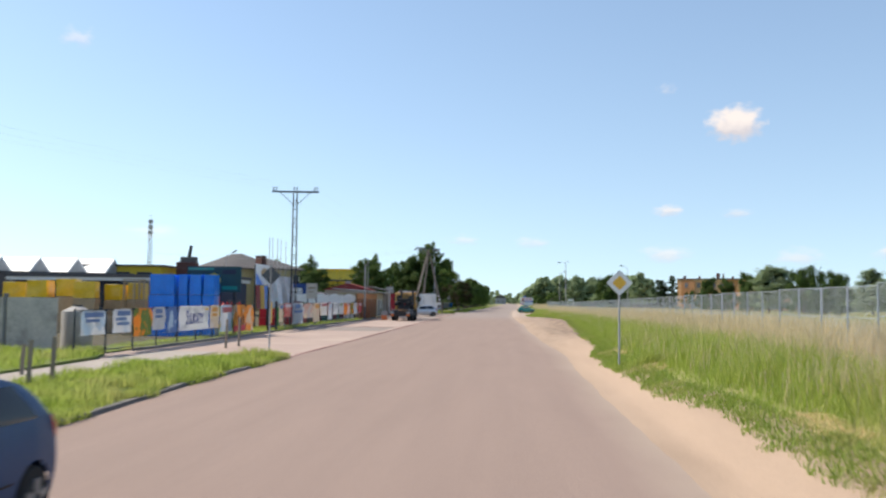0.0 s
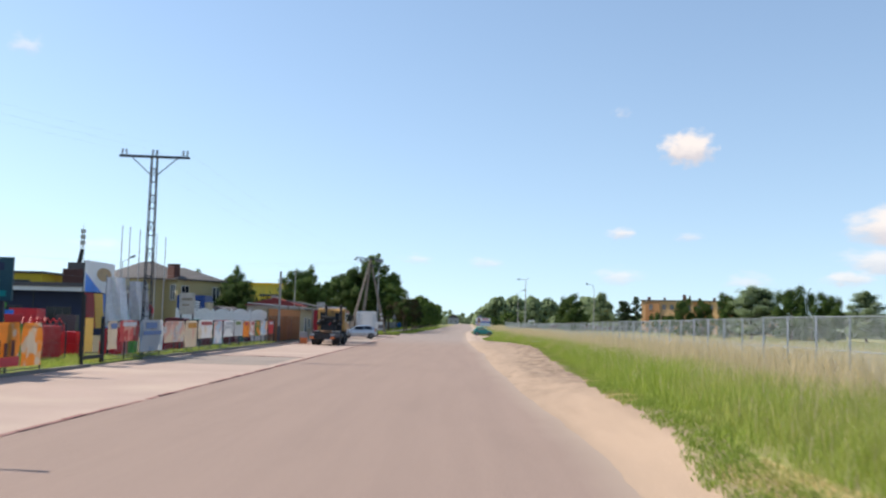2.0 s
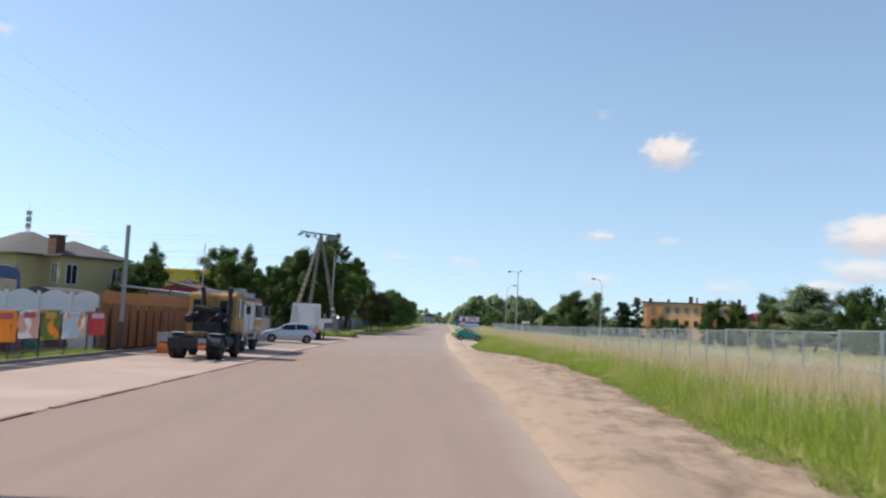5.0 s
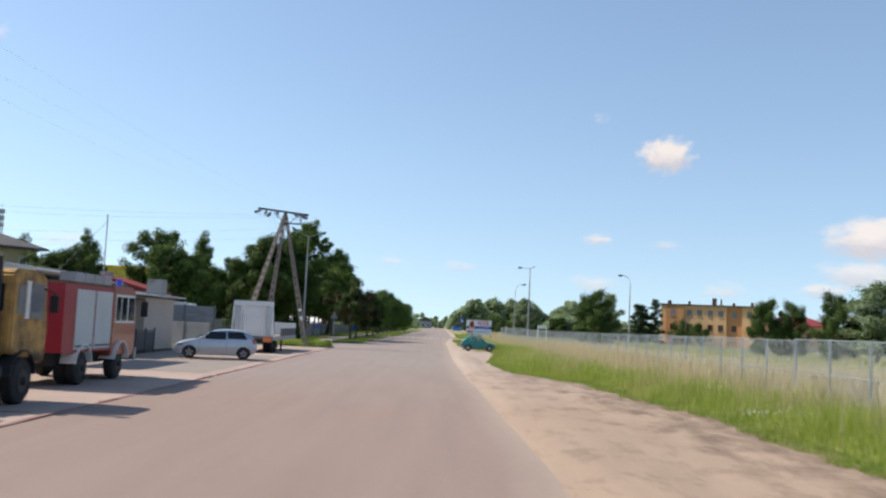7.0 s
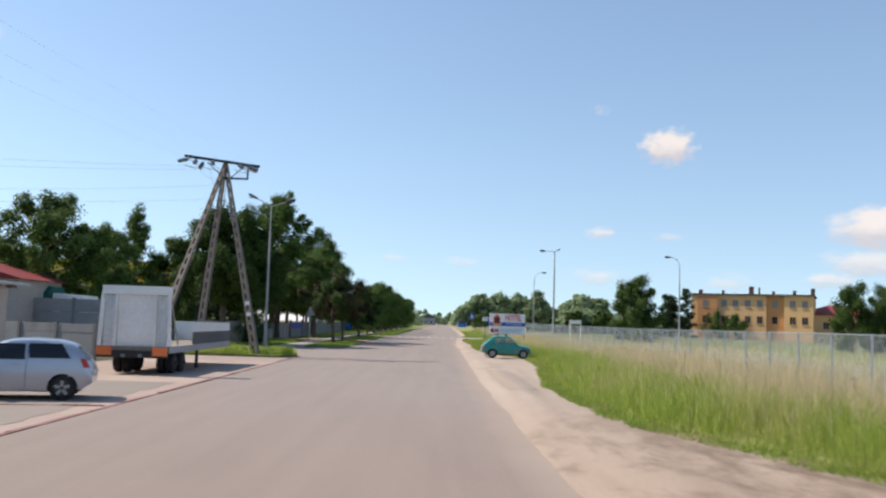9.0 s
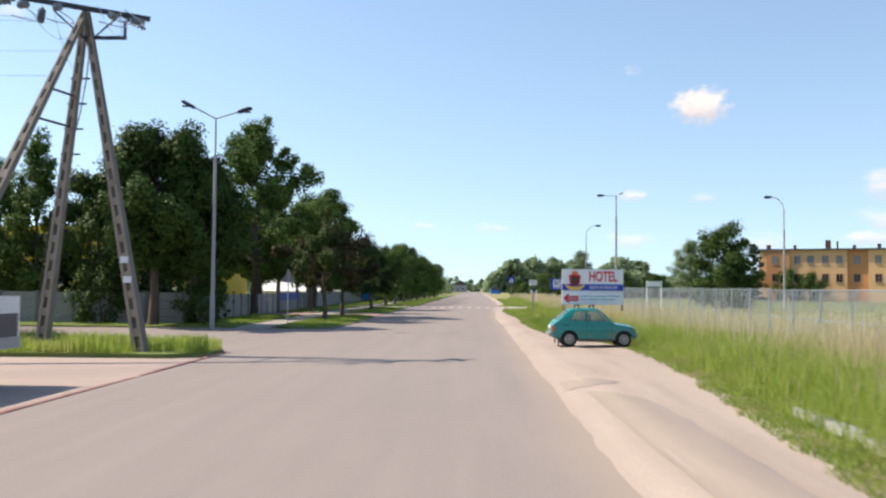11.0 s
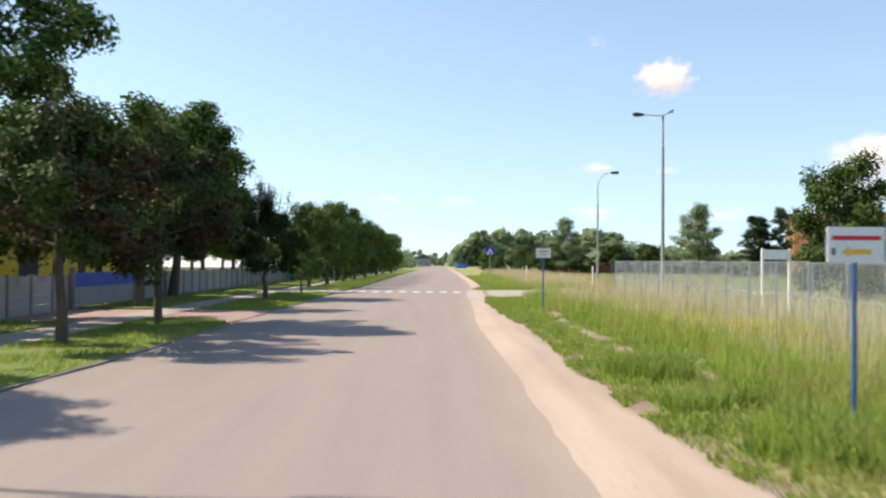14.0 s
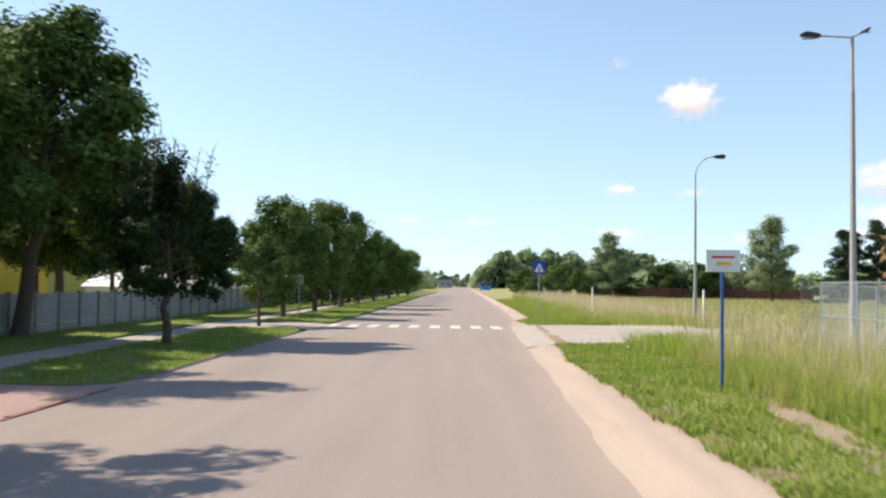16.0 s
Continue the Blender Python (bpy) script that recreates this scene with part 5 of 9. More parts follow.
def bar(bm, p, q, u, v, w0, w1):
    """A square bar from p to q whose half widths lie along u and v."""
    vs = []
    for c, k in ((p, w0), (q, w1)):
        for e, f in ((-1, -1), (1, -1), (1, 1), (-1, 1)):
            vs.append(bm.verts.new(c + u * e * k[0] + v * f * k[1]))
    for f in ((0, 1, 2, 3), (7, 6, 5, 4), (0, 4, 5, 1), (1, 5, 6, 2), (2, 6, 7, 3), (3, 7, 4, 0)):
        bm.faces.new([vs[i] for i in f])


for foot in ((-10.0, 152.1, 0.0), (-13.5, 153.1, 0.0), (-14.6, 148.2, 0.0)):
    foot = Vector(foot)
    d = TOP - foot
    L = d.length
    d.normalize()
    side = Vector((0.35, 1, 0)).normalized()
    side = (side - d * side.dot(d)).normalized()
    nrm = d.cross(side)
    bm = bmesh.new()
    for s in (-1, 1):
        bar(bm, foot + nrm * s * 0.15, TOP + nrm * s * 0.08, side, nrm, (0.115, 0.063), (0.06, 0.033))
    leg = part("leg", bm, M["concrete_pole"], apole)
    for k in range(19):
        w = lerp(0.21, 0.11, k / 19)
        bm = bmesh.new()
        bar(bm, foot + d * (L * k / 19), foot + d * (L * (k + 0.42) / 19), side, nrm, (w * 0.5, w * 0.44), (w * 0.5, w * 0.43))
        part("rung", bm, M["concrete_pole"], leg)
bm = bmesh.new()
box(bm, -2.3, 2.0, -0.07, 0.07, 0.0, 0.14, pose(TOP.x, TOP.y - 0.1, TOP.z - 0.02, 0, 2.0, 28))
part("cross_arm", bm, M["dark_steel"], apole)
bm = bmesh.new()
box(bm, 0.0, 1.35, -0.05, 0.05, 0, 0.1, pose(TOP.x, TOP.y - 0.1, TOP.z - 0.95))
tube(bm, (TOP.x + 1.3, TOP.y - 0.1, TOP.z - 0.9), (TOP.x + 1.3, TOP.y - 0.1, TOP.z - 0.35), 0.05, None, 8)
tube(bm, (TOP.x - 1.0, TOP.y - 0.1, TOP.z - 0.02), (TOP.x + 0.1, TOP.y - 0.1, TOP.z - 1.0), 0.03, None, 6)
tube(bm, (TOP.x + 1.2, TOP.y - 0.1, TOP.z - 0.1), (TOP.x + 0.2, TOP.y - 0.1, TOP.z - 1.0), 0.03, None, 6)
part("bracket", bm, M["dark_steel"], apole)
for z in (7.2, 8.2):
    bm = bmesh.new()
    tube(bm, Vector((-13.5, 153.1, 0)).lerp(TOP, z / 11), Vector((-14.6, 148.2, 0)).lerp(TOP, z / 11), 0.04, None, 5)
    part("cross_brace", bm, M["dark_steel"], apole)
for k in range(9):
    p = Vector((-13.5, 153.1, 0)).lerp(TOP, 0.2 + 0.075 * k)
    bm = bmesh.new()
    box(bm, p.x - 0.3, p.x + 0.3, p.y + 0.2, p.y + 0.26, p.z, p.z + 0.05)
    part("step_iron", bm, M["dark_steel"], apole)
bm = bmesh.new()
path_tube(bm, [Vector((-13.8, 153.3, 0)).lerp(TOP, 0.02 + 0.098 * k) + Vector((-0.25 * math.sin(k * 0.6), 0.2, 0)) for k in range(10)], 0.02, 5)
part("cable", bm, M["dark_steel"], apole)
for x, z, ex, ey in ((-1.95, 0.0, -0.5, -0.7), (-1.6, -0.06, 0.1, -0.8), (-1.2, -0.1, -0.4, 0.7), (-0.7, 0.0, 0.2, -0.8), (0.75, -0.05, 0.4, -0.7), (1.1, -0.05, 0.6, 0.5), (1.4, -0.1, 0.6, -0.6)):
    bm = bmesh.new()
    p = Vector((TOP.x + x * 0.9, TOP.y - 0.1 + x * 0.48, TOP.z + z))
    q = p + Vector((ex, ey, -0.28))
    tube(bm, p, q, 0.03, None, 6)
    for k in range(5):
        c = p.lerp(q, 0.25 + 0.15 * k)
        tube(bm, c, c + (q - p) * 0.06, 0.12, 0.08, 10)
    part("insulator", bm, M["glass_light"], apole, "pale glass insulator")
for x, z0 in ((-2.3, -0.2), (-1.2, -0.3), (0.5, -0.4), (1.0, -0.35)):
    bm = bmesh.new()
    path_tube(bm, [(TOP.x + x + 0.9 * math.sin(k * 0.35), TOP.y - 0.2, TOP.z + z0 - 0.12 * k + 0.02 * k * k) for k in range(9)], 0.018, 5)
    part("jumper_cable", bm, M["wire"], apole)
for z in (2.3, 2.9):
    p = Vector((-10.0, 152.1, 0)).lerp(TOP, z / 11.0)
    boxpart("plate", (p.x - 0.12, p.x + 0.12, p.y - 0.2, p.y - 0.17, z - 0.12, z + 0.08), M["sign_white"], apole, "small white plate")


def wire_run(a, b, sag, r=0.0018):
    bm = bmesh.new()
    a, b = Vector(a), Vector(b)
    n = 18
    pts = [a.lerp(b, i / n) - Vector((0, 0, 4 * sag * (i / n) * (1 - i / n))) for i in range(n + 1)]
    path_tube(bm, pts, r, 4)
    return bm


wires = thing("power_line", pose(0, 0, 0), "thin sagging overhead power wires", "power line")
for i, dx in enumerate((-1.62, 0.0, 1.62)):
    part("wire", wire_run((-15.5 + dx, 67.2, 10.45), (-37 + dx, -6, 10.6), 0.9), M["wire"], wires)
    part("wire", wire_run((-15.5 + dx, 67.2, 10.45), (-12.2 + dx, 152.5, 10.7), 1.3), M["wire"], wires)
# slack cables from the yard side to the concrete pole
for dz, dx, sag in ((-0.25, -1.5, 0.7), (-0.4, -0.6, 0.9), (-1.3, -0.5, 1.2), (-2.1, -0.7, 1.0)):
    part("wire", wire_run((TOP.x + dx, TOP.y, TOP.z + dz), (-46 + dx * 3, 128 + dx * 2, 8.6 + dz), sag, 0.006), M["wire"], wires)
# jumper loops between the insulators
for a, b in (((-1.6, -0.15), (-0.4, -0.95)), ((-0.9, -0.1), (-0.25, -1.9)), ((1.2, -0.1), (1.3, -0.9)), ((0.5, 0.1), (1.25, -0.85)), ((-0.6, -1.5), (-1.2, -2.9))):
    part("wire", wire_run((TOP.x + a[0], TOP.y - 0.25, TOP.z + a[1]), (TOP.x + b[0], TOP.y - 0.25, TOP.z + b[1]), 0.3, 0.009), M["wire"], wires)
post = thing("concrete_post", pose(-14.95, 99.0, 0), "slim grey concrete post beside the banner fence", "post")
bm = bmesh.new()
box(bm, -0.08, 0.08, -0.08, 0.08, -0.1, 6.05)
bevel(bm, 0.02)
part("shaft", bm, M["concrete"], post)
boxpart("foot", (-0.1, 0.1, -0.1, 0.1, 0.0, 1.4), M["hall_dark"], post, "dark painted foot")
mast = thing("lattice_mast", pose(-190, 482, 0), "far thin steel lattice radio mast", "mast")
bm = bmesh.new()
for sx, sy in ((-1, -1), (1, -1), (1, 1), (-1, 1)):
    tube(bm, (sx * 1.3, sy * 1.3, 0), (sx * 0.5, sy * 0.5, 43), 0.16, 0.12, 4)
for k in range(18):
    z = 43 * k / 18
    a0, a1 = lerp(1.3, 0.5, k / 18), lerp(1.3, 0.5, (k + 1) / 18)
    tube(bm, (-a0, -a0, z), (a1, -a1, z + 2.4), 0.1, None, 4)
    tube(bm, (a0, a0, z), (-a1, a1, z + 2.4), 0.1, None, 4)
part("lattice", bm, M["lamp_grey"], mast)
for z in (36, 39, 42):
    boxpart("antenna", (-1.0, 1.0, -0.8, 0.8, z, z + 1.8), M["lamp_grey"], mast)
bm = bmesh.new()
tube(bm, (0, 0, 43), (0, 0, 46.5), 0.1, None, 5)
part("rod", bm, M["lamp_grey"], mast)

# ---- steel fence on the right ----
fence = thing("steel_fence", pose(0, 0, 0), "grey galvanised steel mesh fence with stepped panels along the meadow", "", kind="structure")
STEP = 2.18


def fence_top(y):
    """Panels step down and up with the land."""
    k = math.floor((y - 33.9) / (4 * STEP))
    yc = 33.9 + (k + 0.5) * 4 * STEP
    return along(((0, 2.95), (34, 2.66), (64, 2.5), (105, 2.26), (150, 2.13), (175, 2.22), (200, 2.3)), yc)


bm = bmesh.new()
tube(bm, (0, 0, -2.3), (0, 0, 0.03), 0.03, None, 8)
post_me = mesh_of("fence_post", bm, M["fence_post"])
bm = bmesh.new()
tube(bm, (0, 0.04, 0), (0, STEP - 0.04, 0), 0.013, None, 6)
rail_me = mesh_of("rail", bm, M["fence_post"])
bm = bmesh.new()
for z0, z1, dz in ((-0.87, -0.02, 0.055), (-2.0, -0.89, 0.055)):
    n = int((STEP + (z1 - z0)) / dz)
    for s in (1, -1):
        for i in range(n):
            c = i * dz
            a = max(0.0, c - (z1 - z0))
            b = min(STEP, c)
            if b - a < 0.03:
                continue
            za, zb = z0 + (c - a), z0 + (c - b)
            ya, yb = (a, b) if s > 0 else (STEP - a, STEP - b)
            w = 0.0028
            v = [bm.verts.new(p) for p in ((0, ya - w, za), (0, ya + w, za), (0, yb + w, zb), (0, yb - w, zb))]
            bm.faces.new(v)
mesh_me = mesh_of("wire_mesh", bm, M["fence_wire"], 0)
y = 33.9 - STEP * 18
while y < 207:
    t = fence_top(y + 0.1)
    piece("fence_post", post_me, fence, pose(10.0, y, max(t, fence_top(y - 0.1))))
    if y + STEP < 208:
        for z in (0.0, -0.88, -2.0):
            piece("rail", rail_me, fence, pose(10.0, y, t + z))
        piece("wire_mesh", mesh_me, fence, pose(10.0, y, t))
    y += STEP
# its end turns away into the field
for i in range(22):
    x = 10.0 + i * STEP
    piece("fence_post", post_me, fence, pose(x + STEP, 207.6, 2.2))
    for z in (0.0, -0.88):
        piece("rail", rail_me, fence, pose(x, 207.6, 2.2 + z, 0, 0, -90))
    piece("wire_mesh", mesh_me, fence, pose(x, 207.6, 2.2, 0, 0, -90))
board = thing("notice_board", pose(14.4, 195.8, 0.1), "pale board between two white posts behind the fence", "board")
for x in (-0.55, 0.55):
    boxpart("post", (x - 0.05, x + 0.05, -0.05, 0.05, -0.2, 2.75), M["white_paint"], board)
boxpart("panel", (-0.5, 0.5, -0.03, 0.03, 2.3, 2.7), M["poly_white"], board, bev=0.01)
for x, y in ((8.6, 236), (12.4, 226)):
    bm = bmesh.new()
    tube(bm, (0, 0, -0.1), (0, 0, 1.9), 0.05, None, 8)
    solid("white_post", bm, M["white_paint"], "thin white post in the meadow", "post", "white posts", m=pose(x, y, 0.1))

# ---- prefabricated concrete wall on the left ----
def slab_wall(x0, y0, x1, y1, gaps, label, name="wall_slabs", h=2.0, rows=4):
    root = thing(name, pose(0, 0, 0), label, "", kind="structure")
    L = math.hypot(x1 - x0, y1 - y0)
    turn = -math.degrees(math.atan2(x1 - x0, y1 - y0))
    n = round(L / 2.06)
    d = L / n
    bm = bmesh.new()
    box(bm, -0.07, 0.07, -0.075, 0.075, -0.1, h + 0.06)
    bevel(bm, 0.015)
    pme = mesh_of("wall_post", bm, M["wall_post"], 0)
    sh = h / rows
    bm = bmesh.new()
    box(bm, -0.025, 0.025, 0.08, d - 0.08, 0.006, sh - 0.006)
    bevel(bm, 0.01)
    sme = mesh_of("slab", bm, M["wall_slab"], 0)
    for i in range(n + 1):
        s = i * d
        if any(a < s < b for a, b in gaps):
            continue
        m = pose(lerp(x0, x1, i / n), lerp(y0, y1, i / n), 0.0, 0, 0, turn)
        piece("wall_post", pme, root, m)
        if i < n and not any(a < s + d / 2 < b for a, b in gaps):
            for r in range(rows):
                piece("slab", sme, root, m @ pose(rnd.uniform(-0.006, 0.006), 0, r * sh))
    return root


slab_wall(-15.5, 174.6, -15.3, 300, [(24.6, 32.6)], "grey prefabricated concrete slab wall along the footpath", "street_wall", 1.58)
slab_wall(-15.6, 174.5, -60, 174.5, [], "pale grey concrete slab wall along the side street", "side_street_wall", 1.75)
slab_wall(-14.8, 300, -9.5, 420, [], "grey concrete slab wall far along the street", "far_wall", 1.95, 1)
gate = thing("sliding_gate", pose(-15.3, 199.0, 0), "closed sliding gate with a blue upper band", "gate")
boxpart("lower_panel", (-0.03, 0.03, 0.1, 8.4, 0.15, 1.0), M["wall_slab"], gate)
boxpart("upper_band", (-0.035, 0.035, 0.1, 8.4, 1.0, 1.65), M["sign_blue"], gate, "faded blue sheet band")
for y in (0.0, 8.5):
    boxpart("gate_post", (-0.1, 0.1, y - 0.1, y + 0.1, -0.1, 1.9), M["wall_post"], gate)
bluebox = boxpart("blue_sign", (-0.4, 0.4, -0.02, 0.02, 0.4, 1.5), M["plastic_blue"], None)
bluebox.matrix_world = pose(-14.6, 260, 0.0)
tagged(bluebox, "plain blue board standing at the wall", "board")

# ---- clouds ----
def cloud_mat(name, seed, core, bright):
    m = bpy.data.materials.new(name)
    m.use_nodes = True
    nt = m.node_tree
    nt.nodes.remove(nt.nodes["Principled BSDF"])
    tc = nt.nodes.new("ShaderNodeTexCoord")
    ln = nt.nodes.new("ShaderNodeVectorMath")
    ln.operation = "LENGTH"
    nt.links.new(tc.outputs["Object"], ln.inputs[0])
    n = nt.nodes.new("ShaderNodeTexNoise")
    n.noise_dimensions = "4D"
    n.inputs["W"].default_value = seed
    n.inputs["Scale"].default_value, n.inputs["Detail"].default_value, n.inputs["Roughness"].default_value = 1.9, 5, 0.46
    nt.links.new(tc.outputs["Object"], n.inputs["Vector"])
    a = nt.nodes.new("ShaderNodeMath")
    a.operation = "MULTIPLY_ADD"
    nt.links.new(n.outputs["Fac"], a.inputs[0])
    a.inputs[1].default_value, a.inputs[2].default_value = 1.5, core
    b = nt.nodes.new("ShaderNodeMath")
    b.operation = "SUBTRACT"
    nt.links.new(a.outputs[0], b.inputs[0])
    nt.links.new(ln.outputs["Value"], b.inputs[1])
    r = nt.nodes.new("ShaderNodeMapRange")
    r.inputs["From Min"].default_value, r.inputs["From Max"].default_value, r.inputs["To Max"].default_value = 0.0, 0.8, bright[3]
    r.interpolation_type = "SMOOTHSTEP"
    nt.links.new(b.outputs[0], r.inputs["Value"])
    # self-glowing card: grey underside and whiter top are shading painted into its colour
    sx = nt.nodes.new("ShaderNodeSeparateXYZ")
    nt.links.new(tc.outputs["Object"], sx.inputs[0])
    sh = nt.nodes.new("ShaderNodeMath")
    sh.operation = "MULTIPLY_ADD"
    nt.links.new(n.outputs["Fac"], sh.inputs[0])
    sh.inputs[1].default_value = 1.2
    nt.links.new(sx.outputs["Z"], sh.inputs[2])
    mr = nt.nodes.new("ShaderNodeMapRange")
    mr.inputs["From Min"].default_value, mr.inputs["From Max"].default_value = 0.1, 0.8
    nt.links.new(sh.outputs[0], mr.inputs["Value"])
    cx = nt.nodes.new("ShaderNodeMix")
    cx.data_type = "RGBA"
    nt.links.new(mr.outputs[0], cx.inputs["Factor"])
    cx.inputs[6].default_value, cx.inputs[7].default_value = (bright[0] * 0.6, bright[1] * 0.61, bright[2] * 0.69, 1), (bright[0] * 0.84, bright[1] * 0.82, bright[2] * 0.84, 1)
    e = nt.nodes.new("ShaderNodeEmission")
    nt.links.new(cx.outputs[2], e.inputs["Color"])
    e.inputs["Strength"].default_value = 0.92
    tr = nt.nodes.new("ShaderNodeBsdfTransparent")
    ms = nt.nodes.new("ShaderNodeMixShader")
    nt.links.new(r.outputs[0], ms.inputs[0])
    nt.links.new(tr.outputs[0], ms.inputs[1])
    nt.links.new(e.outputs[0], ms.inputs[2])
    nt.links.new(ms.outputs[0], nt.nodes["Material Output"].inputs["Surface"])
    return m


def cloud(az, el, w, h, seed, core=-0.1, bright=(1.0, 0.98, 0.96, 1.0)):
    """A far cumulus: azimuth and height in degrees, half sizes in degrees."""
    D = 3600
    c = Vector((D * math.sin(radians(az)), 90 + D * math.cos(radians(az)), D * math.tan(radians(el))))
    s = D * math.tan(radians(1))
    bm = bmesh.new()
    v = [bm.verts.new(p) for p in ((-1.35, 0, -1.35), (1.35, 0, -1.35), (1.35, 0, 1.35), (-1.35, 0, 1.35))]
    bm.faces.new(v)
    ob = solid("backdrop", bm, cloud_mat("cloud", seed, core, bright), "white fair-weather cloud far off in the sky", "", kind="structure", soft=0)
    ob.matrix_world = pose(*c, 0, 0, -az) @ Matrix.Diagonal((w * s, 1, h * s, 1))
    ob.visible_shadow = False


cloud(14.4, 11.0, 1.45, 1.0, 3.1, 0.6, (1.0, 0.96, 0.94, 0.95))
cloud(10.4, 5.75, 1.4, 0.6, 5.2, 0.05, (1, 0.98, 0.97, 0.7))
cloud(14.4, 5.6, 1.4, 0.45, 6.1, 0.0, (1, 0.98, 0.97, 0.4))
cloud(26.6, 6.1, 3.0, 1.2, 8.4, 0.55, (1, 0.98, 0.97, 0.95))
cloud(25.4, 4.1, 2.6, 1.0, 9.7, 0.3, (1, 0.99, 0.98, 0.7))
cloud(23.6, 3.1, 1.6, 0.6, 21.7, 0.3, (1, 0.99, 0.98, 0.65))
cloud(30.5, 3.6, 2.6, 1.2, 11.3, 0.1, (1, 0.99, 0.98, 0.6))
cloud(10.2, 3.1, 2.4, 0.8, 12.9, 0.05, (1, 0.99, 0.98, 0.5))
cloud(18.0, 2.9, 2.2, 0.8, 14.2, 0.05, (1, 0.99, 0.98, 0.45))
cloud(2.0, 3.8, 2.0, 0.6, 15.5, 0.0, (1, 0.99, 0.98, 0.4))
cloud(-2.5, 3.9, 1.8, 0.5, 16.5, 0.0, (1, 0.99, 0.98, 0.4))
cloud(-22.0, 4.0, 3.0, 0.8, 17.5, 0.0, (1, 0.99, 0.98, 0.35))
cloud(10.3, 13.3, 0.9, 0.6, 18.8, 0.0, (1, 0.99, 0.98, 0.25))
cloud(-26.5, 15.2, 1.6, 1.0, 19.9, 0.0, (1, 0.99, 0.98, 0.4))

# ---- buildings ----
def framed_window(parent, m, w, h, frame_mat="white_paint", pane="glass", bars=1, sill=True):
    """A window set in a wall; m puts its lower middle on the wall's face, looking along -y."""
    f = 0.06
    bm = bmesh.new()
    box(bm, -w / 2, -w / 2 + f, -0.05, 0.02, 0, h)
    box(bm, w / 2 - f, w / 2, -0.05, 0.02, 0, h)
    box(bm, -w / 2 + f, w / 2 - f, -0.05, 0.02, 0, f)
    box(bm, -w / 2 + f, w / 2 - f, -0.05, 0.02, h - f, h)
    for i in range(bars):
        x = -w / 2 + w * (i + 1) / (bars + 1)
        box(bm, x - 0.03, x + 0.03, -0.045, 0.02, f, h - f)
    win = part("window", bm, M[frame_mat], parent, soft=0)
    win.matrix_local = m
    bm = bmesh.new()
    box(bm, -w / 2 + f, w / 2 - f, -0.015, 0.01, f, h - f)
    part("pane", bm, M[pane], win, soft=0)
    if sill:
        bm = bmesh.new()
        box(bm, -w / 2 - 0.06, w / 2 + 0.06, -0.14, 0.0, -0.06, 0.0)
        part("sill", bm, M["concrete"], win, soft=0)
    return win


def block(name, parent, x0, x1, y0, y1, z0, z1, material, bev=0.0, label=""):
    return boxpart(name, (x0, x1, y0, y1, z0, z1), M[material], parent, label, bev)


def hip_roof(x0, x1, y0, y1, z, zr, over=0.6, inset=None):
    bm = bmesh.new()
    x0, x1, y0, y1 = x0 - over, x1 + over, y0 - over, y1 + over
    inset = inset or min(x1 - x0, y1 - y0) / 2
    b = [bm.verts.new(p) for p in ((x0, y0, z), (x1, y0, z), (x1, y1, z), (x0, y1, z))]
    b2 = [bm.verts.new(p) for p in ((x0, y0, z + 0.18), (x1, y0, z + 0.18), (x1, y1, z + 0.18), (x0, y1, z + 0.18))]
    if x1 - x0 >= y1 - y0:
        r = [bm.verts.new((x0 + inset, (y0 + y1) / 2, zr)), bm.verts.new((x1 - inset, (y0 + y1) / 2, zr))]
        tops = [(b2[0], b2[1], r[1], r[0]), (b2[1], b2[2], r[1]), (b2[2], b2[3], r[0], r[1]), (b2[3], b2[0], r[0])]
    else:
        r = [bm.verts.new(((x0 + x1) / 2, y0 + inset, zr)), bm.verts.new(((x0 + x1) / 2, y1 - inset, zr))]
        tops = [(b2[0], b2[1], r[0]), (b2[1], b2[2], r[1], r[0]), (b2[2], b2[3], r[1]), (b2[3], b2[0], r[0], r[1])]
    for f in tops:
        bm.faces.new(f)
    bm.faces.new(b[::-1])
    for i in range(4):
        bm.faces.new((b[i], b[(i + 1) % 4], b2[(i + 1) % 4], b2[i]))
    return bm


# orange building across the field
ob_ = thing("orange_building", pose(56.6, 302, 0, 0, 0, -25) @ Matrix.Diagonal((0.936, 1, 1, 1)), "long two-storey orange rendered building with flat dark roof edge", "building")
block("wall", ob_, 0, 16.6, 0.0, 14, 0, 9.9, "orange_render")
block("wall", ob_, 16.6, 20.4, 0.5, 14, 0, 9.9, "orange_dark", label="darker orange recessed bay")
block("wall", ob_, 20.4, 26.5, 0.0, 14, 0, 9.9, "orange_render")
block("wall", ob_, 1.5, 6.0, -0.35, 0.0, 0, 9.9, "orange_dark", label="darker orange projecting bay")
block("roof", ob_, -0.3, 26.8, -0.55, 14.3, 9.9, 10.2, "roof_grey")
for x, w, h in ((1.0, 0.8, 1.0), (6.3, 0.5, 0.9), (12.4, 1.0, 1.8), (14.5, 0.3, 1.6), (17.5, 0.6, 0.8), (22.0, 0.7, 1.0), (25.8, 0.9, 1.5)):
    block("chimney", ob_, x, x + w, 4, 5, 10.2, 10.2 + h, "brick_dark")
for x in (3.2, 7.4, 9.9, 12.6, 15.2):
    for z in (3.9, 7.3):
        framed_window(ob_, pose(x, -0.36 if x < 6 else -0.01, z), 1.25, 1.6, "orange_dark", "glass_light" if z > 5 else "glass")
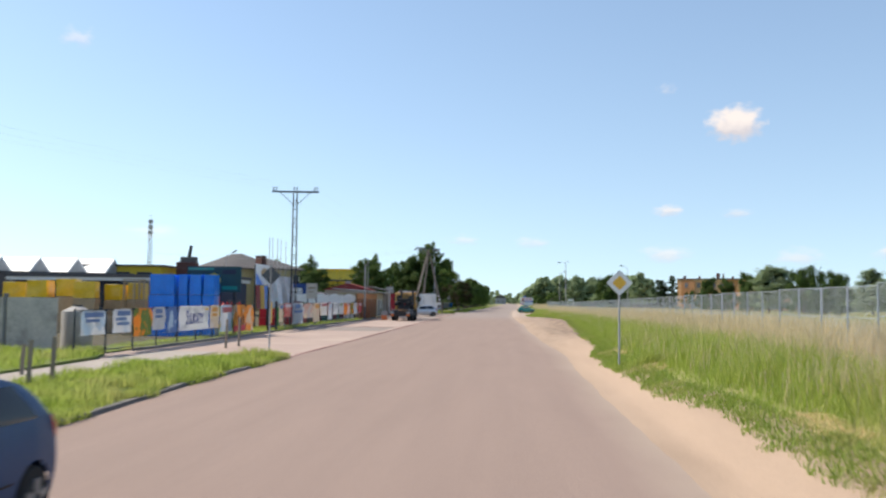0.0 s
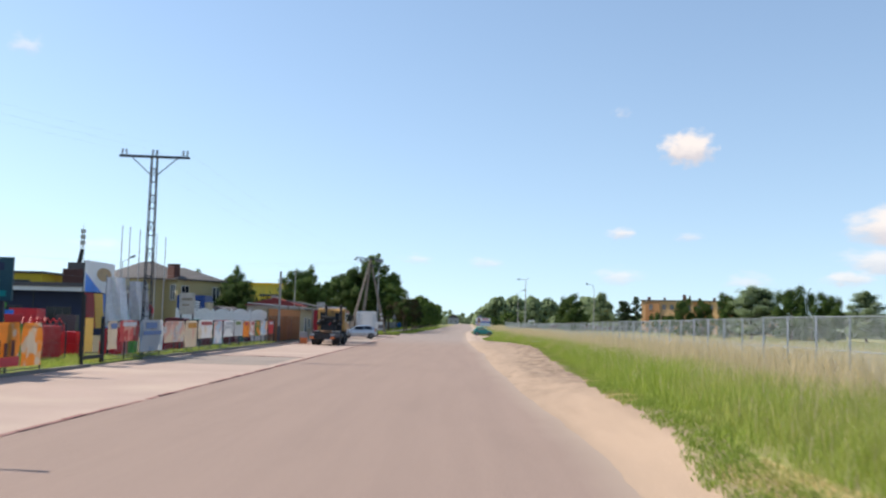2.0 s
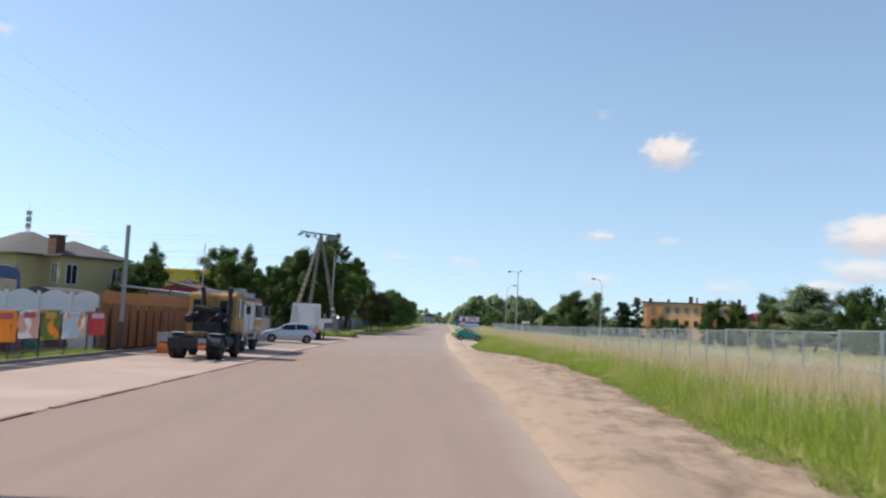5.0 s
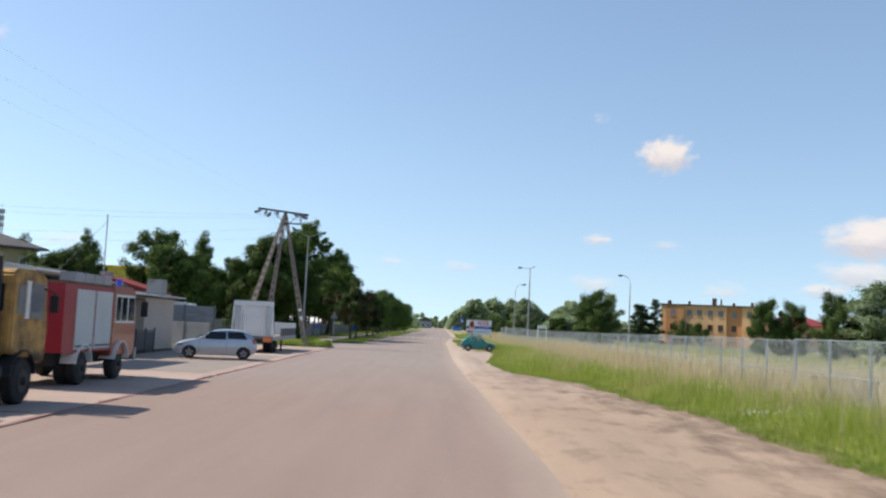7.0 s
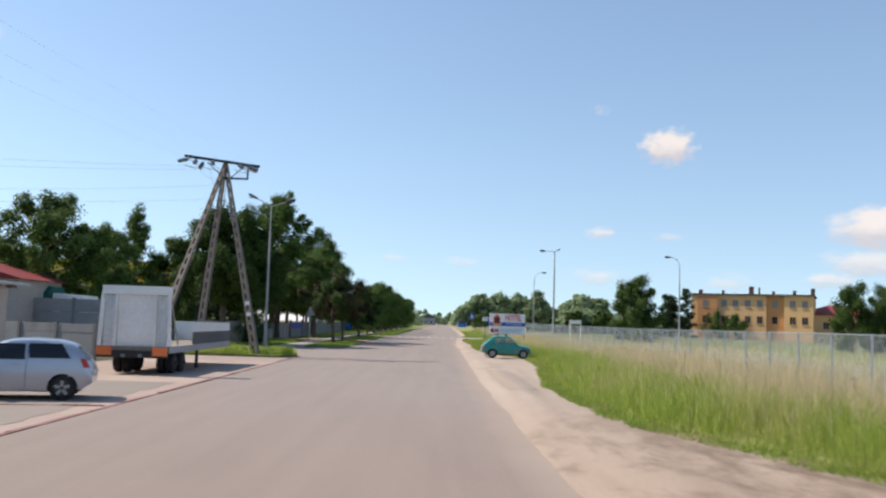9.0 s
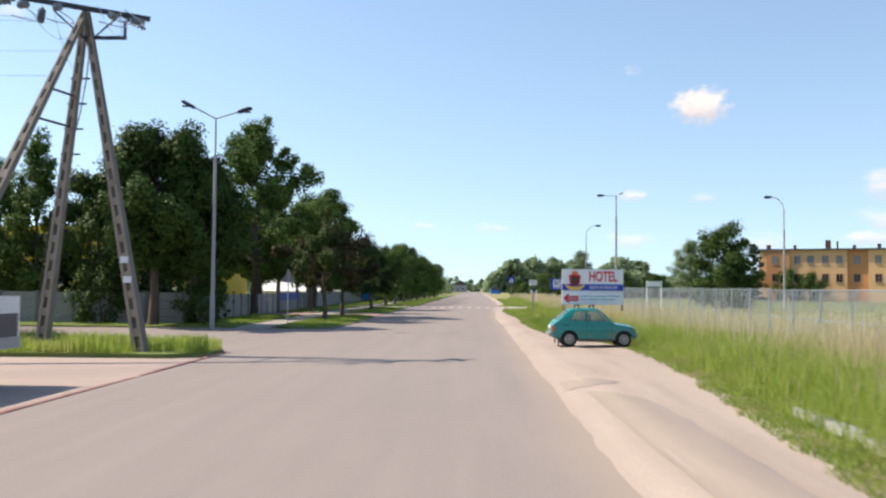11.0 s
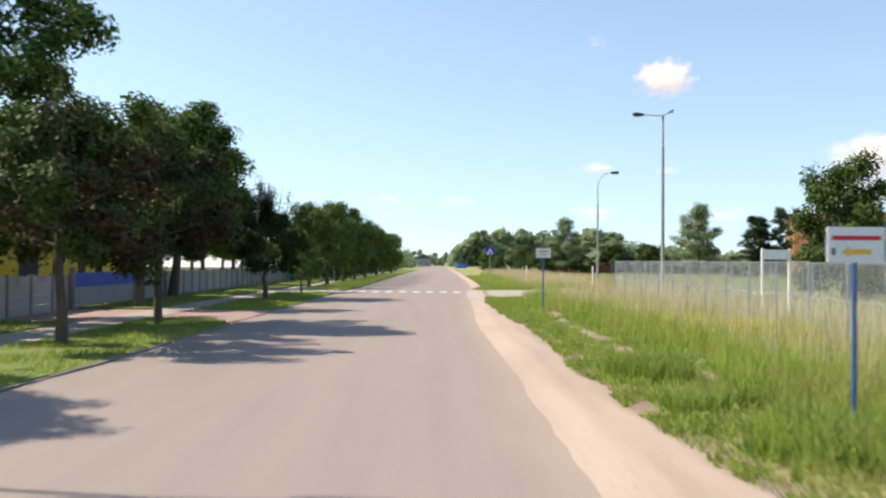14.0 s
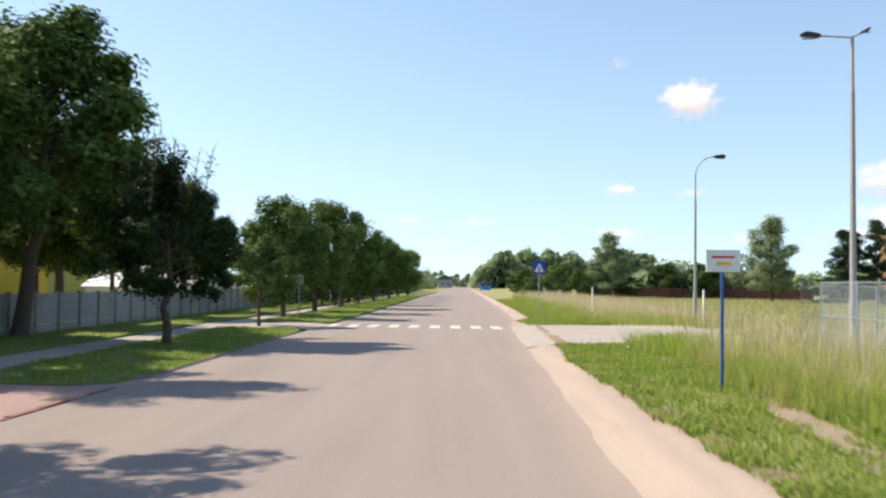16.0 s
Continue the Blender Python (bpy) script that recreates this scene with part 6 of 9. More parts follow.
for x in (18.4, 22.2, 24.8):
    for z in (3.9, 7.3):
        framed_window(ob_, pose(x, 0.49 if x < 20 else -0.01, z), 1.25, 1.6, "orange_dark", "glass_light" if z > 5 else "glass")
ob2 = thing("orange_building", pose(82.5, 299, 0), "far orange rendered house with a red roof", "building")
block("wall", ob2, 0, 16, 0, 10, 0, 6.4, "orange_render")
part("roof", hip_roof(0, 16, 0, 10, 6.2, 8.5), M["roof_red"], ob2)
for x in (2.5, 6, 9.5, 13):
    framed_window(ob2, pose(x, -0.01, 3.2), 1.3, 1.5, "orange_dark")

# house with a hipped roof
hs = thing("house", pose(-45.2, 153.6, 0, 0, 0, -35), "beige rendered house with a grey hipped roof and dark chimney", "house")
block("wall", hs, -12.0, -0.5, 0.5, 9.3, 0, 7.2, "house_wall")
block("wall", hs, -0.5, 2.6, 3.8, 12.0, 0, 7.2, "house_wall")
part("roof", hip_roof(-12.0, -0.5, 0.5, 9.3, 7.2, 10.1, 0.7), M["roof_grey"], hs)
part("roof", hip_roof(-6.0, 2.6, 3.9, 12.0, 7.2, 9.3, 0.7), M["roof_grey"], hs)
block("chimney", hs, 0.9, 2.4, 3.2, 4.3, 7.4, 9.4, "brick_dark", label="dark red brick chimney")
block("chimney_cap", hs, 0.8, 2.5, 3.1, 4.4, 9.4, 9.52, "roof_grey")
for x, z in ((-10.0, 4.6), (-7.2, 4.6), (-2.2, 4.4), (-4.8, 4.6)):
    framed_window(hs, pose(x, 0.49, z), 1.3, 1.6, bars=1)
# one pale pane: a bright reflection put into the glass colour
framed_window(hs, pose(1.6, 3.79, 4.2), 1.2, 2.3, bars=1, pane="glass_light")
for y in (5.2, 11.0):
    framed_window(hs, pose(2.61, y, 4.2, 0, 0, 90), 1.4, 2.2, bars=1)

# halls and sheds behind the yard
hall = thing("factory_hall", pose(-53.2, 128.5, 0, 0, 0, 28), "long dark factory hall with a row of white ridged rooflights", "hall")
block("wall", hall, -48, 0, 0, 26, 0, 5.2, "hall_dark")
block("parapet", hall, -48.2, 0.2, -0.2, 26.2, 5.2, 5.5, "roof_grey")
for i in range(9):
    bm = bmesh.new()
    prism(bm, [(-2.1, 5.5), (2.1, 5.5), (0, 7.6)], "y", 0.0, 8.5)
    light = part("rooflight", bm, M["poly_white"], hall, "white translucent ridged rooflight", soft=0)
    light.matrix_local = pose(-2.2 - i * 4.95, 2.4, 0, 0, 0, 47)
    bm = bmesh.new()
    prism(bm, [(-1.7, 5.55), (1.7, 5.55), (0, 7.25)], "y", -0.05, 0.0)
    part("gable", bm, M["roof_metal"], light, "grey gable end", soft=0)
for i in range(9):
    framed_window(hall, pose(-3.5 - i * 5.3, -0.01, 2.2), 3.4, 1.8, "hall_dark", "glass", 3)
store = thing("yard_building", pose(-60, 108, 0), "low dark brown store building with a white fascia", "building")
block("wall", store, 0, 26, 1.2, 12, 0, 4.1, "hall_blue")
block("fascia", store, -0.4, 26.4, -0.1, 12.2, 4.1, 4.5, "hall_white", label="white canopy fascia")
block("roof", store, -0.6, 26.6, -0.2, 12.4, 4.5, 4.9, "hall_dark", label="dark roof edge")
for i in range(6):
    block("column", store, 0.5 + i * 4.8, 0.62 + i * 4.8, 0.1, 0.22, 0, 4.1, "dark_steel")
for i in range(5):
    framed_window(store, pose(2.6 + i * 4.8, 1.19, 0.8), 2.4, 1.8, "hall_dark", "glass", 2)
yb = thing("yellow_building", pose(-70, 130, 0), "yellow building with a strip of windows behind the yard", "building")
block("wall", yb, 0, 20.5, 0, 14, 0, 6.6, "hall_yellow")
block("roof", yb, -0.3, 20.8, -0.3, 14.3, 6.6, 6.85, "roof_grey")
for i in range(6):
    framed_window(yb, pose(2 + i * 3.2, -0.01, 4.4), 2.2, 1.4, "hall_dark", "glass", 1)
stack = thing("chimney_stack", pose(-47.0, 134, 0), "brick chimney block with a black pipe", "chimney")
block("base", stack, -1.4, 1.4, -0.9, 0.9, 0, 7.4, "brick_dark")
block("collar", stack, -0.9, 1.3, -0.7, 0.7, 7.4, 8.2, "hall_dark")
bm = bmesh.new()
tube(bm, (0.2, 0, 8.2), (0.5, 0, 9.9), 0.28, 0.24, 10)
part("pipe", bm, M["black"], stack)
olive = thing("olive_hall", pose(-84, 258, 0), "large yellow-green sheet metal hall", "hall")
block("wall", olive, 0, 42, 0, 40, 0, 10.3, "hall_olive")
block("roof", olive, -0.4, 42.4, -0.4, 40.4, 10.3, 10.8, "hall_yellow")
for i in range(21):
    block("rib", olive, i * 2.0 + 0.9, i * 2.0 + 1.0, -0.08, 0.0, 0.3, 10.2, "hall_yellow")
yh = thing("yellow_hall", pose(-39, 205, 0), "yellow hall with dark blue doors behind the wall", "hall")
block("wall", yh, 0, 9, 0, 45, 0, 6.2, "hall_yellow")
block("roof", yh, -0.4, 9.4, -0.4, 45.4, 6.2, 6.6, "roof_grey")
for y in (4, 22):
    block("door", yh, 8.95, 9.05, y, y + 3.4, 0, 3.3, "hall_blue", label="dark blue sliding door")
for y in (10.5, 17.5, 30):
    framed_window(yh, pose(9.01, y, 1.9, 0, 0, 90), 1.4, 1.2)
wh = thing("white_hall", pose(-31.6, 261, 0), "long low white hall with a pale sheet roof behind the wall", "hall")
block("wall", wh, 0, 10.4, 0.3, 30, 0, 1.6, "hall_white")
bm = bmesh.new()
prism(bm, [(-0.1, 1.45), (-0.1, 1.55), (6.5, 3.5), (13.0, 1.6), (13.0, 1.45)], "x", -0.3, 10.7)
part("roof", bm, M["hall_white"], wh, "pale sheet roof", soft=0)
for i in range(5):
    block("roof_seam", wh, 1.6 + i * 1.8, 1.66 + i * 1.8, -0.14, -0.1, 1.45, 1.56, "roof_metal")
shed = thing("guard_shed", pose(-22.2, 121.5, 0), "low pale shed with a sloping sheet roof and a dark door", "shed")
block("wall", shed, 0, 5.2, 0.4, 14, 0, 3.05, "shed_yellow")
block("wall", shed, 5.2, 6.0, 8.4, 14.2, 0, 3.05, "shed_wall", label="pale plastered front wall")
bm = bmesh.new()
prism(bm, [(-0.5, 3.55), (6.5, 3.05), (6.5, 3.15), (-0.5, 3.67)], "y", -0.4, 15.0)
part("roof", bm, M["roof_metal"], shed, "grey sheet metal roof")
for i in range(12):
    block("rafter", shed, 5.9, 6.35, 0.3 + i * 1.25, 0.4 + i * 1.25, 2.95, 3.06, "wood_grey")
block("chimney", shed, 5.4, 6.3, 10.4, 11.3, 3.0, 4.08, "concrete")
block("door", shed, 5.19, 5.25, 3.0, 4.1, 0, 2.1, "hall_dark", label="dark door")
block("door_frame", shed, 5.19, 5.27, 2.85, 3.0, 0, 2.2, "white_paint")
block("door_frame", shed, 5.19, 5.27, 4.1, 4.25, 0, 2.2, "white_paint")
framed_window(shed, pose(5.21, 6.2, 1.0, 0, 0, 90), 1.3, 1.1)
railing = thing("low_fence", pose(-15.2, 122.2, 0), "low dark metal fence in front of the shed", "fence")
for i in range(5):
    boxpart("post", (-0.03, 0.03, i * 1.6 - 0.03, i * 1.6 + 0.03, 0, 1.3), M["dark_steel"], railing)
for z in (0.15, 1.15):
    boxpart("rail", (-0.02, 0.02, 0, 6.4, z, z + 0.05), M["dark_steel"], railing)
for i in range(2):
    boxpart("sheet", (-0.01, 0.01, 3.25 + 1.6 * i, 4.75 + 1.6 * i, 0.2, 1.12), M["hall_dark"], railing, "dark sheet infill")
canopy_roof = thing("open_canopy", pose(-15.35, 113.2, 0), "open canopy with a pale sheet roof beside the shed", "canopy")
bm = bmesh.new()
prism(bm, [(-1.7, 3.75), (1.2, 3.25), (1.2, 3.35), (-1.7, 3.87)], "y", 0, 7.2)
part("roof", bm, M["roof_grey"], canopy_roof)
for x in (-1.5, 1.0):
    for y in (0.3, 6.8):
        boxpart("post", (x - 0.06, x + 0.06, y - 0.06, y + 0.06, 0, 3.3), M["wood_grey"], canopy_roof)
for i, (x, y, w, d, h, mm) in enumerate(((-25.2, 148.2, 7.5, 5.5, 3.7, "shed_wall"),)):
    hh = thing("outbuilding", pose(x - w / 2, y, 0), "low outbuilding with a red sheet roof", "building", "outbuildings")
    block("wall", hh, 0, w, 0, d, 0, h, mm)
    bm = bmesh.new()
    prism(bm, [(-0.4, h), (w + 0.4, h), (w / 2, h + 1.1)], "y", -0.4, d + 0.4)
    part("roof", bm, M["roof_red"], hh, soft=0)
    block("chimney", hh, w * 0.42, w * 0.42 + 0.8, 1.0, 1.8, h + 0.4, h + 1.4, "concrete")
slab_wall(-15.6, 143.2, -26, 147.5, [], "grey concrete slab wall behind the trailer", "yard_wall", 1.6)
slab_wall(-17.0, 150.2, -24, 150.2, [], "taller grey concrete wall behind the yard", "yard_wall", 2.8)
for x, y, w, d, h, mm in ((-12, 600, 7, 9, 6.5, "brick_dark"), (-5.5, 690, 8, 9, 7.5, "haze_far"), (-20, 560, 9, 9, 7, "shed_wall"), (12, 520, 4, 7, 3.6, "plastic_blue"), (26, 480, 9, 8, 5.5, "hall_white"), (20, 400, 7, 7, 4.5, "hall_white"), (34, 356, 9, 8, 5.0, "shed_wall")):
    hh = thing("far_house", pose(x, y, 0), "small far house with a pitched roof", "house", "far houses")
    block("wall", hh, 0, w, 0, d, 0, h * 0.6, mm)
    bm = bmesh.new()
    prism(bm, [(-0.4, h * 0.6), (w + 0.4, h * 0.6), (w / 2, h)], "y", -0.4, d + 0.4)
    part("roof", bm, M["roof_grey"], hh, soft=0)
    for k in range(2):
        framed_window(hh, pose(w * (0.3 + 0.4 * k), -0.01, 1.2), 1.2, 1.3, sill=False)
bm = bmesh.new()
for i in range(20):
    box(bm, 22 + i * 2.0, 23.94 + i * 2.0, 337.0, 337.1, 0.0, 1.9)
tagged(solid("far_fence", bm, M["brick_dark"], "far dark red plank fence behind the field", "", kind="structure", soft=0))

# ---- yard goods and fences on the left ----
BACK = {"white": (0.6, 0.61, 0.63), "cream": (0.56, 0.5, 0.42), "orange": (0.66, 0.31, 0.06), "blue": (0.12, 0.2, 0.38), "red": (0.45, 0.1, 0.1), "grey": (0.45, 0.47, 0.5), "green": (0.17, 0.24, 0.07), "sky": (0.4, 0.49, 0.58), "pink": (0.55, 0.37, 0.32)}


def banner(x, y0, y1, z0, z1, back, blobs, seed, bars=0, bar_col="blue", label=""):
    root = thing("banner", pose(x, y0, z0), label or "faded printed advertising banner tied to a wire fence", "banner", "banners on the fence")
    w, h = y1 - y0, z1 - z0
    bm = bmesh.new()
    n, k = 9, 4
    v = [[bm.verts.new((0.035 * math.sin(i * 1.9 + seed) * math.sin(math.pi * j / k) + 0.02 * math.sin(j * 2.1 + i), w * i / n, h * j / k)) for j in range(k + 1)] for i in range(n + 1)]
    for i in range(n):
        for j in range(k):
            bm.faces.new((v[i][j], v[i + 1][j], v[i + 1][j + 1], v[i][j + 1]))
    bmesh.ops.solidify(bm, geom=bm.faces[:], thickness=0.006)
    part("sheet", bm, poster("banner_print", BACK[back], [BACK[b] for b in blobs], seed), root)
    g = random.Random(seed)
    for b in range(bars):
        zz = h * (0.72 - 0.2 * b)
        a, e = w * g.uniform(0.1, 0.2), w * g.uniform(0.65, 0.9)
        boxpart("print_bar", (0.05, 0.054, a, e, zz, zz + h * (0.13 if b else 0.2)), mat("ink", BACK[bar_col], None, 0.6, bump=0), root)
    for yy in (0.04, w - 0.04):
        boxpart("tie", (-0.02, 0.05, yy - 0.01, yy + 0.01, h - 0.05, h), M["black"], root)
    return root


def wire_fence(x, y0, y1, h, label, d=2.5):
    root = thing("wire_fence", pose(x, 0, 0), label, "", kind="structure")
    n = round((y1 - y0) / d)
    bm = bmesh.new()
    tube(bm, (0, 0, -0.1), (0, 0, h), 0.035, None, 7)
    pme = mesh_of("fence_post", bm, M["dark_steel"])
    for i in range(n + 1):
        piece("fence_post", pme, root, pose(0, lerp(y0, y1, i / n), 0))
    bm = bmesh.new()
    step_ = 0.09
    k = int((y1 - y0) / step_)
    for i in range(k):
        for s in (-1, 1):
            a = y0 + i * step_
            b = a + s * (h - 0.2)
            if y0 <= b <= y1:
                v = [bm.verts.new(p) for p in ((0, a - 0.0025, 0.15), (0, a + 0.0025, 0.15), (0, b + 0.0025, h - 0.05), (0, b - 0.0025, h - 0.05))]
                bm.faces.new(v)
    part("wire_mesh", bm, M["fence_wire"], root, soft=0)
    for z in (0.15, h - 0.05):
        boxpart("rail", (-0.015, 0.015, y0, y1, z - 0.015, z + 0.015), M["dark_steel"], root)
    return root


wire_fence(-15.06, 31.5, 54.6, 1.72, "dark wire mesh fence hung with banners")
wire_fence(-15.06, 60.6, 97.5, 1.78, "dark wire mesh fence hung with banners beside the gateway")
wire_fence(-17.3, 54.6, 62.0, 1.7, "low wire mesh fence across the gateway lawn")
FB = -15.0
banner(FB, 31.8, 33.9, 0.75, 1.65, "white", ["sky", "grey"], 1, 2, "blue")
banner(FB, 34.5, 36.3, 0.75, 1.68, "white", ["sky"], 2, 3, "blue")
banner(FB, 36.5, 38.5, 0.55, 1.7, "green", ["orange", "orange"], 3, 0, label="green banner with a large orange splash")
banner(FB, 38.6, 40.0, 0.75, 1.74, "grey", ["white"], 4, 2, "blue")
banner(FB, 40.2, 41.6, 0.55, 1.74, "blue", ["sky", "blue"], 5)
silicate = banner(FB, 41.8, 46.2, 0.6, 1.76, "white", ["grey"], 6, 0, "blue", "long white banner with large dark blue capital letters")
INK = mat("ink_blue", (0.05, 0.07, 0.25), (0.08, 0.1, 0.3), 0.6, bump=0)
UP = pose(0, 0, 0, 90, 0, 90)
lettering("word", "S", 0.95, INK, silicate, pose(0.055, 1.0, 0.58) @ UP @ Matrix.Diagonal((0.85, 1, 1, 1)), bold=0.01)
lettering("word", "ILIKATY", 0.72, INK, silicate, pose(0.055, 2.3, 0.52) @ UP @ Matrix.Diagonal((0.82, 1, 1, 1)), bold=0.01)
for zz_ in (0.38, 0.52, 0.66):
    boxpart("print_bar", (0.05, 0.054, 3.62, 4.1, zz_, zz_ + 0.07), mat("ink", BACK["grey"], None, 0.6, bump=0), silicate)
boxpart("print_bar", (0.05, 0.054, 3.55, 4.2, 0.95, 1.05), M["sign_yellow"], silicate)
banner(FB, 46.3, 47.9, 0.6, 1.78, "cream", ["white"], 7, 2, "orange")
banner(FB, 48.0, 50.2, 0.35, 1.78, "sky", ["white", "grey"], 8, 1, "red")
orange_one = banner(FB, 50.4, 52.8, 0.28, 1.78, "orange", ["orange", "cream"], 9, 0, "red", "orange and yellow banner with a red foot")
boxpart("print_bar", (0.05, 0.054, 0.05, 2.35, 0.02, 0.34), M["sign_red"], orange_one, "red lower band")
for k_ in range(3):
    boxpart("print_block", (0.05, 0.055, 0.75 + 0.5 * k_, 1.0 + 0.5 * k_, 0.36, 0.9 - 0.1 * (k_ % 2)), M["brick_dark"], orange_one)
banner(FB, 53.0, 54.5, 0.25, 1.76, "orange", ["cream"], 10)
runs = [(60.8, 62.0, 0.6, "cream", ["grey"], 1, "blue"), (62.2, 64.7, 0.9, "red", ["pink"], 1, "white"), (64.9, 68.3, 0.35, "white", ["sky"], 2, "blue"), (68.6, 72.0, 0.7, "pink", ["cream", "grey"], 0, "red"), (72.2, 74.6, 0.35, "cream", ["pink"], 1, "orange"), (74.8, 78.0, 0.8, "white", ["cream"], 1, "red"), (78.2, 80.4, 0.4, "sky", ["white", "pink"], 0, "red"), (80.6, 83.3, 0.8, "white", ["grey"], 2, "grey"), (83.5, 86.0, 0.8, "grey", ["white"], 1, "green"), (86.2, 88.0, 0.7, "orange", ["orange"], 1, "red"), (88.2, 89.9, 0.8, "white", ["pink"], 1, "red"), (90.1, 91.9, 0.7, "green", ["orange"], 1, "orange"), (92.1, 94.6, 0.7, "sky", ["orange", "white"], 0, "red"), (94.8, 97.0, 0.8, "red", ["red"], 1, "white")]
for i, (a, b, z, bk, bl, nb, bc) in enumerate(runs):
    banner(FB, a, b, z, 1.82 + 0.03 * (i % 3), bk, bl, 20 + i, nb, bc)

# black frame and sign panels at the gateway
arch = thing("gate_frame", pose(-15.1, 58.4, 0), "black steel frame with coloured striped panels at the gateway", "frame")
for y in (0.0, 2.1):
    boxpart("post", (-0.06, 0.06, y - 0.06, y + 0.06, 0, 2.0 if y else 2.9), M["black"], arch)
boxpart("beam", (-0.05, 0.05, 0.06, 2.04, 0.25, 0.4), M["black"], arch)
bm = bmesh.new()
box(bm, -0.025, 0.025, 0.15, 1.0, 0.55, 1.95)
part("panel", bm, M["sign_yellow"], arch, "yellow panel")
sb = thing("sign_board", pose(-17.7, 64.5, 0), "white and blue sign board over red, yellow and blue stripes", "sign")
for y in (0.15, 3.55):
    boxpart("post", (-0.05, 0.05, y - 0.05, y + 0.05, 0, 4.6), M["dark_steel"], sb)
boxpart("panel", (0.05, 0.1, 0, 3.7, 3.15, 4.65), M["sign_white"], sb, "white upper panel")
bm = bmesh.new()
prism(bm, [(0.0, 3.15), (2.1, 3.15), (0.0, 4.05)], "x", 0.104, 0.11)
part("field", bm, M["plastic_blue"], sb, "blue triangle field", soft=0)
bm = bmesh.new()
prism(bm, [(2.3 + 0.95 * math.cos(k * math.pi / 10), 4.05 + 0.34 * math.sin(k * math.pi / 10)) for k in range(20)], "x", 0.104, 0.112)
part("emblem", bm, M["pallet_wood"], sb, "oval brown emblem")
for i, c in enumerate(("truck_red", "sign_yellow", "plastic_blue")):
    bm = bmesh.new()
    prism(bm, [(0.1 + i * 1.1, 3.1), (1.2 + i * 1.1, 3.1), (1.55 + i * 1.1, 1.4), (0.5 + i * 1.1, 1.4)], "x", 0.05, 0.09)
    part("stripe", bm, M[c], sb, soft=0)


pb = thing("notice_board", pose(-16.1, 74.6, 0), "pale beige printed panel on posts behind the banners", "sign")
for x_ in (0.1, 0.8):
    boxpart("post", (x_ - 0.04, x_ + 0.04, -0.04, 0.04, 0, 3.4), M["dark_steel"], pb)
boxpart("panel", (0, 0.9, -0.09, -0.04, 2.2, 3.45), M["panel_pale"], pb, bev=0.01)
boxpart("print_bar", (0.15, 0.75, -0.1, -0.092, 3.0, 3.15), M["wood_grey"], pb)
boxpart("print_bar", (0.15, 0.6, -0.1, -0.092, 2.7, 2.78), M["wood_grey"], pb)


def feather_flag(x, y, h, material, seed, turn=0):
    root = thing("feather_flag", pose(x, y, 0, 0, 0, turn), "hanging cloth advertising flag on a thin pole", "flag", "feather flags")
    bm = bmesh.new()
    tube(bm, (0, 0, 0), (0, 0, h), 0.03, 0.02, 6)
    part("pole", bm, M["lamp_grey"], root)
    bm = bmesh.new()
    n, k = 6, 12
    v = [[bm.verts.new((0.14 * math.sin(i * 1.6 + j * 0.25 + seed), 0.03 + 1.1 * i / n * (1 - 0.25 * j / k), h - 0.1 - (h - 1.6) * (1 - j / k))) for j in range(k + 1)] for i in range(n + 1)]
    for i in range(n):
        for j in range(k):
            bm.faces.new((v[i][j], v[i + 1][j], v[i + 1][j + 1], v[i][j + 1]))
    part("cloth", bm, M[material], root)


feather_flag(-17.0, 65.6, 4.0, "cloth_white", 0, -70)
feather_flag(-16.6, 67.6, 3.9, "cloth_white", 2, -60)
feather_flag(-18.6, 73.2, 3.3, "plastic_green", 4, -75)
feather_flag(-19.6, 60.0, 2.6, "plastic_green", 1)
bm = bmesh.new()
tube(bm, (0, -0.02, 0), (0, 0.02, 0), 0.42, None, 20)
disc = solid("red_disc", bm, M["plastic_red"], "red round advertising disc", "sign", m=pose(-17.6, 73.3, 2.35))

bb = thing("billboard", pose(-18.4, 52.5, 0), "large dark teal billboard with pale round print on steel posts", "billboard")
for x in (0.4, 2.8):
    boxpart("post", (x - 0.08, x + 0.08, 0.06, 0.2, 0, 4.0), M["dark_steel"], bb)
boxpart("panel", (0, 3.2, -0.05, 0.05, 2.5, 4.0), M["teal_board"], bb, bev=0.02)
bm = bmesh.new()
tube(bm, (1.6, -0.06, 3.2), (1.6, -0.052, 3.2), 0.4, None, 24)
part("round_print", bm, M["hall_olive"], bb, "pale yellow-green round print")
for x, z, w, h, c in ((0.1, 3.78, 1.5, 0.14, "teal"), (2.1, 3.55, 0.8, 0.26, "hall_blue"), (2.1, 2.65, 0.9, 0.2, "teal")):
    boxpart("print_bar", (x, x + w, -0.058, -0.051, z, z + h), M[c], bb)


def bin_(x, y, w, d, h, material, label, turn=0, base=None):
    """A wrapped stack of plastic containers: soft edges, folds, a sagging top."""
    root = thing("container_stack", pose(x, y, 0, 0, 0, turn), label, "containers", "stacked containers")
    for k in range(3):
        bm = bmesh.new()
        box(bm, 0.02 * k, w - 0.02 * k, 0.02, d - 0.02, h * k / 3 + 0.02, h * (k + 1) / 3 - 0.01)
        bmesh.ops.subdivide_edges(bm, edges=bm.edges[:], cuts=5, use_grid_fill=True)
        for v in bm.verts:
            v.co += Vector((0.06 * noise.noise(v.co * 1.7 + Vector((x, y, k))), 0.06 * noise.noise(v.co * 2.1 + Vector((y, x, k))), 0.03 * noise.noise(v.co * 1.3)))
        part("container", bm, M[base if base and k < 2 else material], root)
    return root


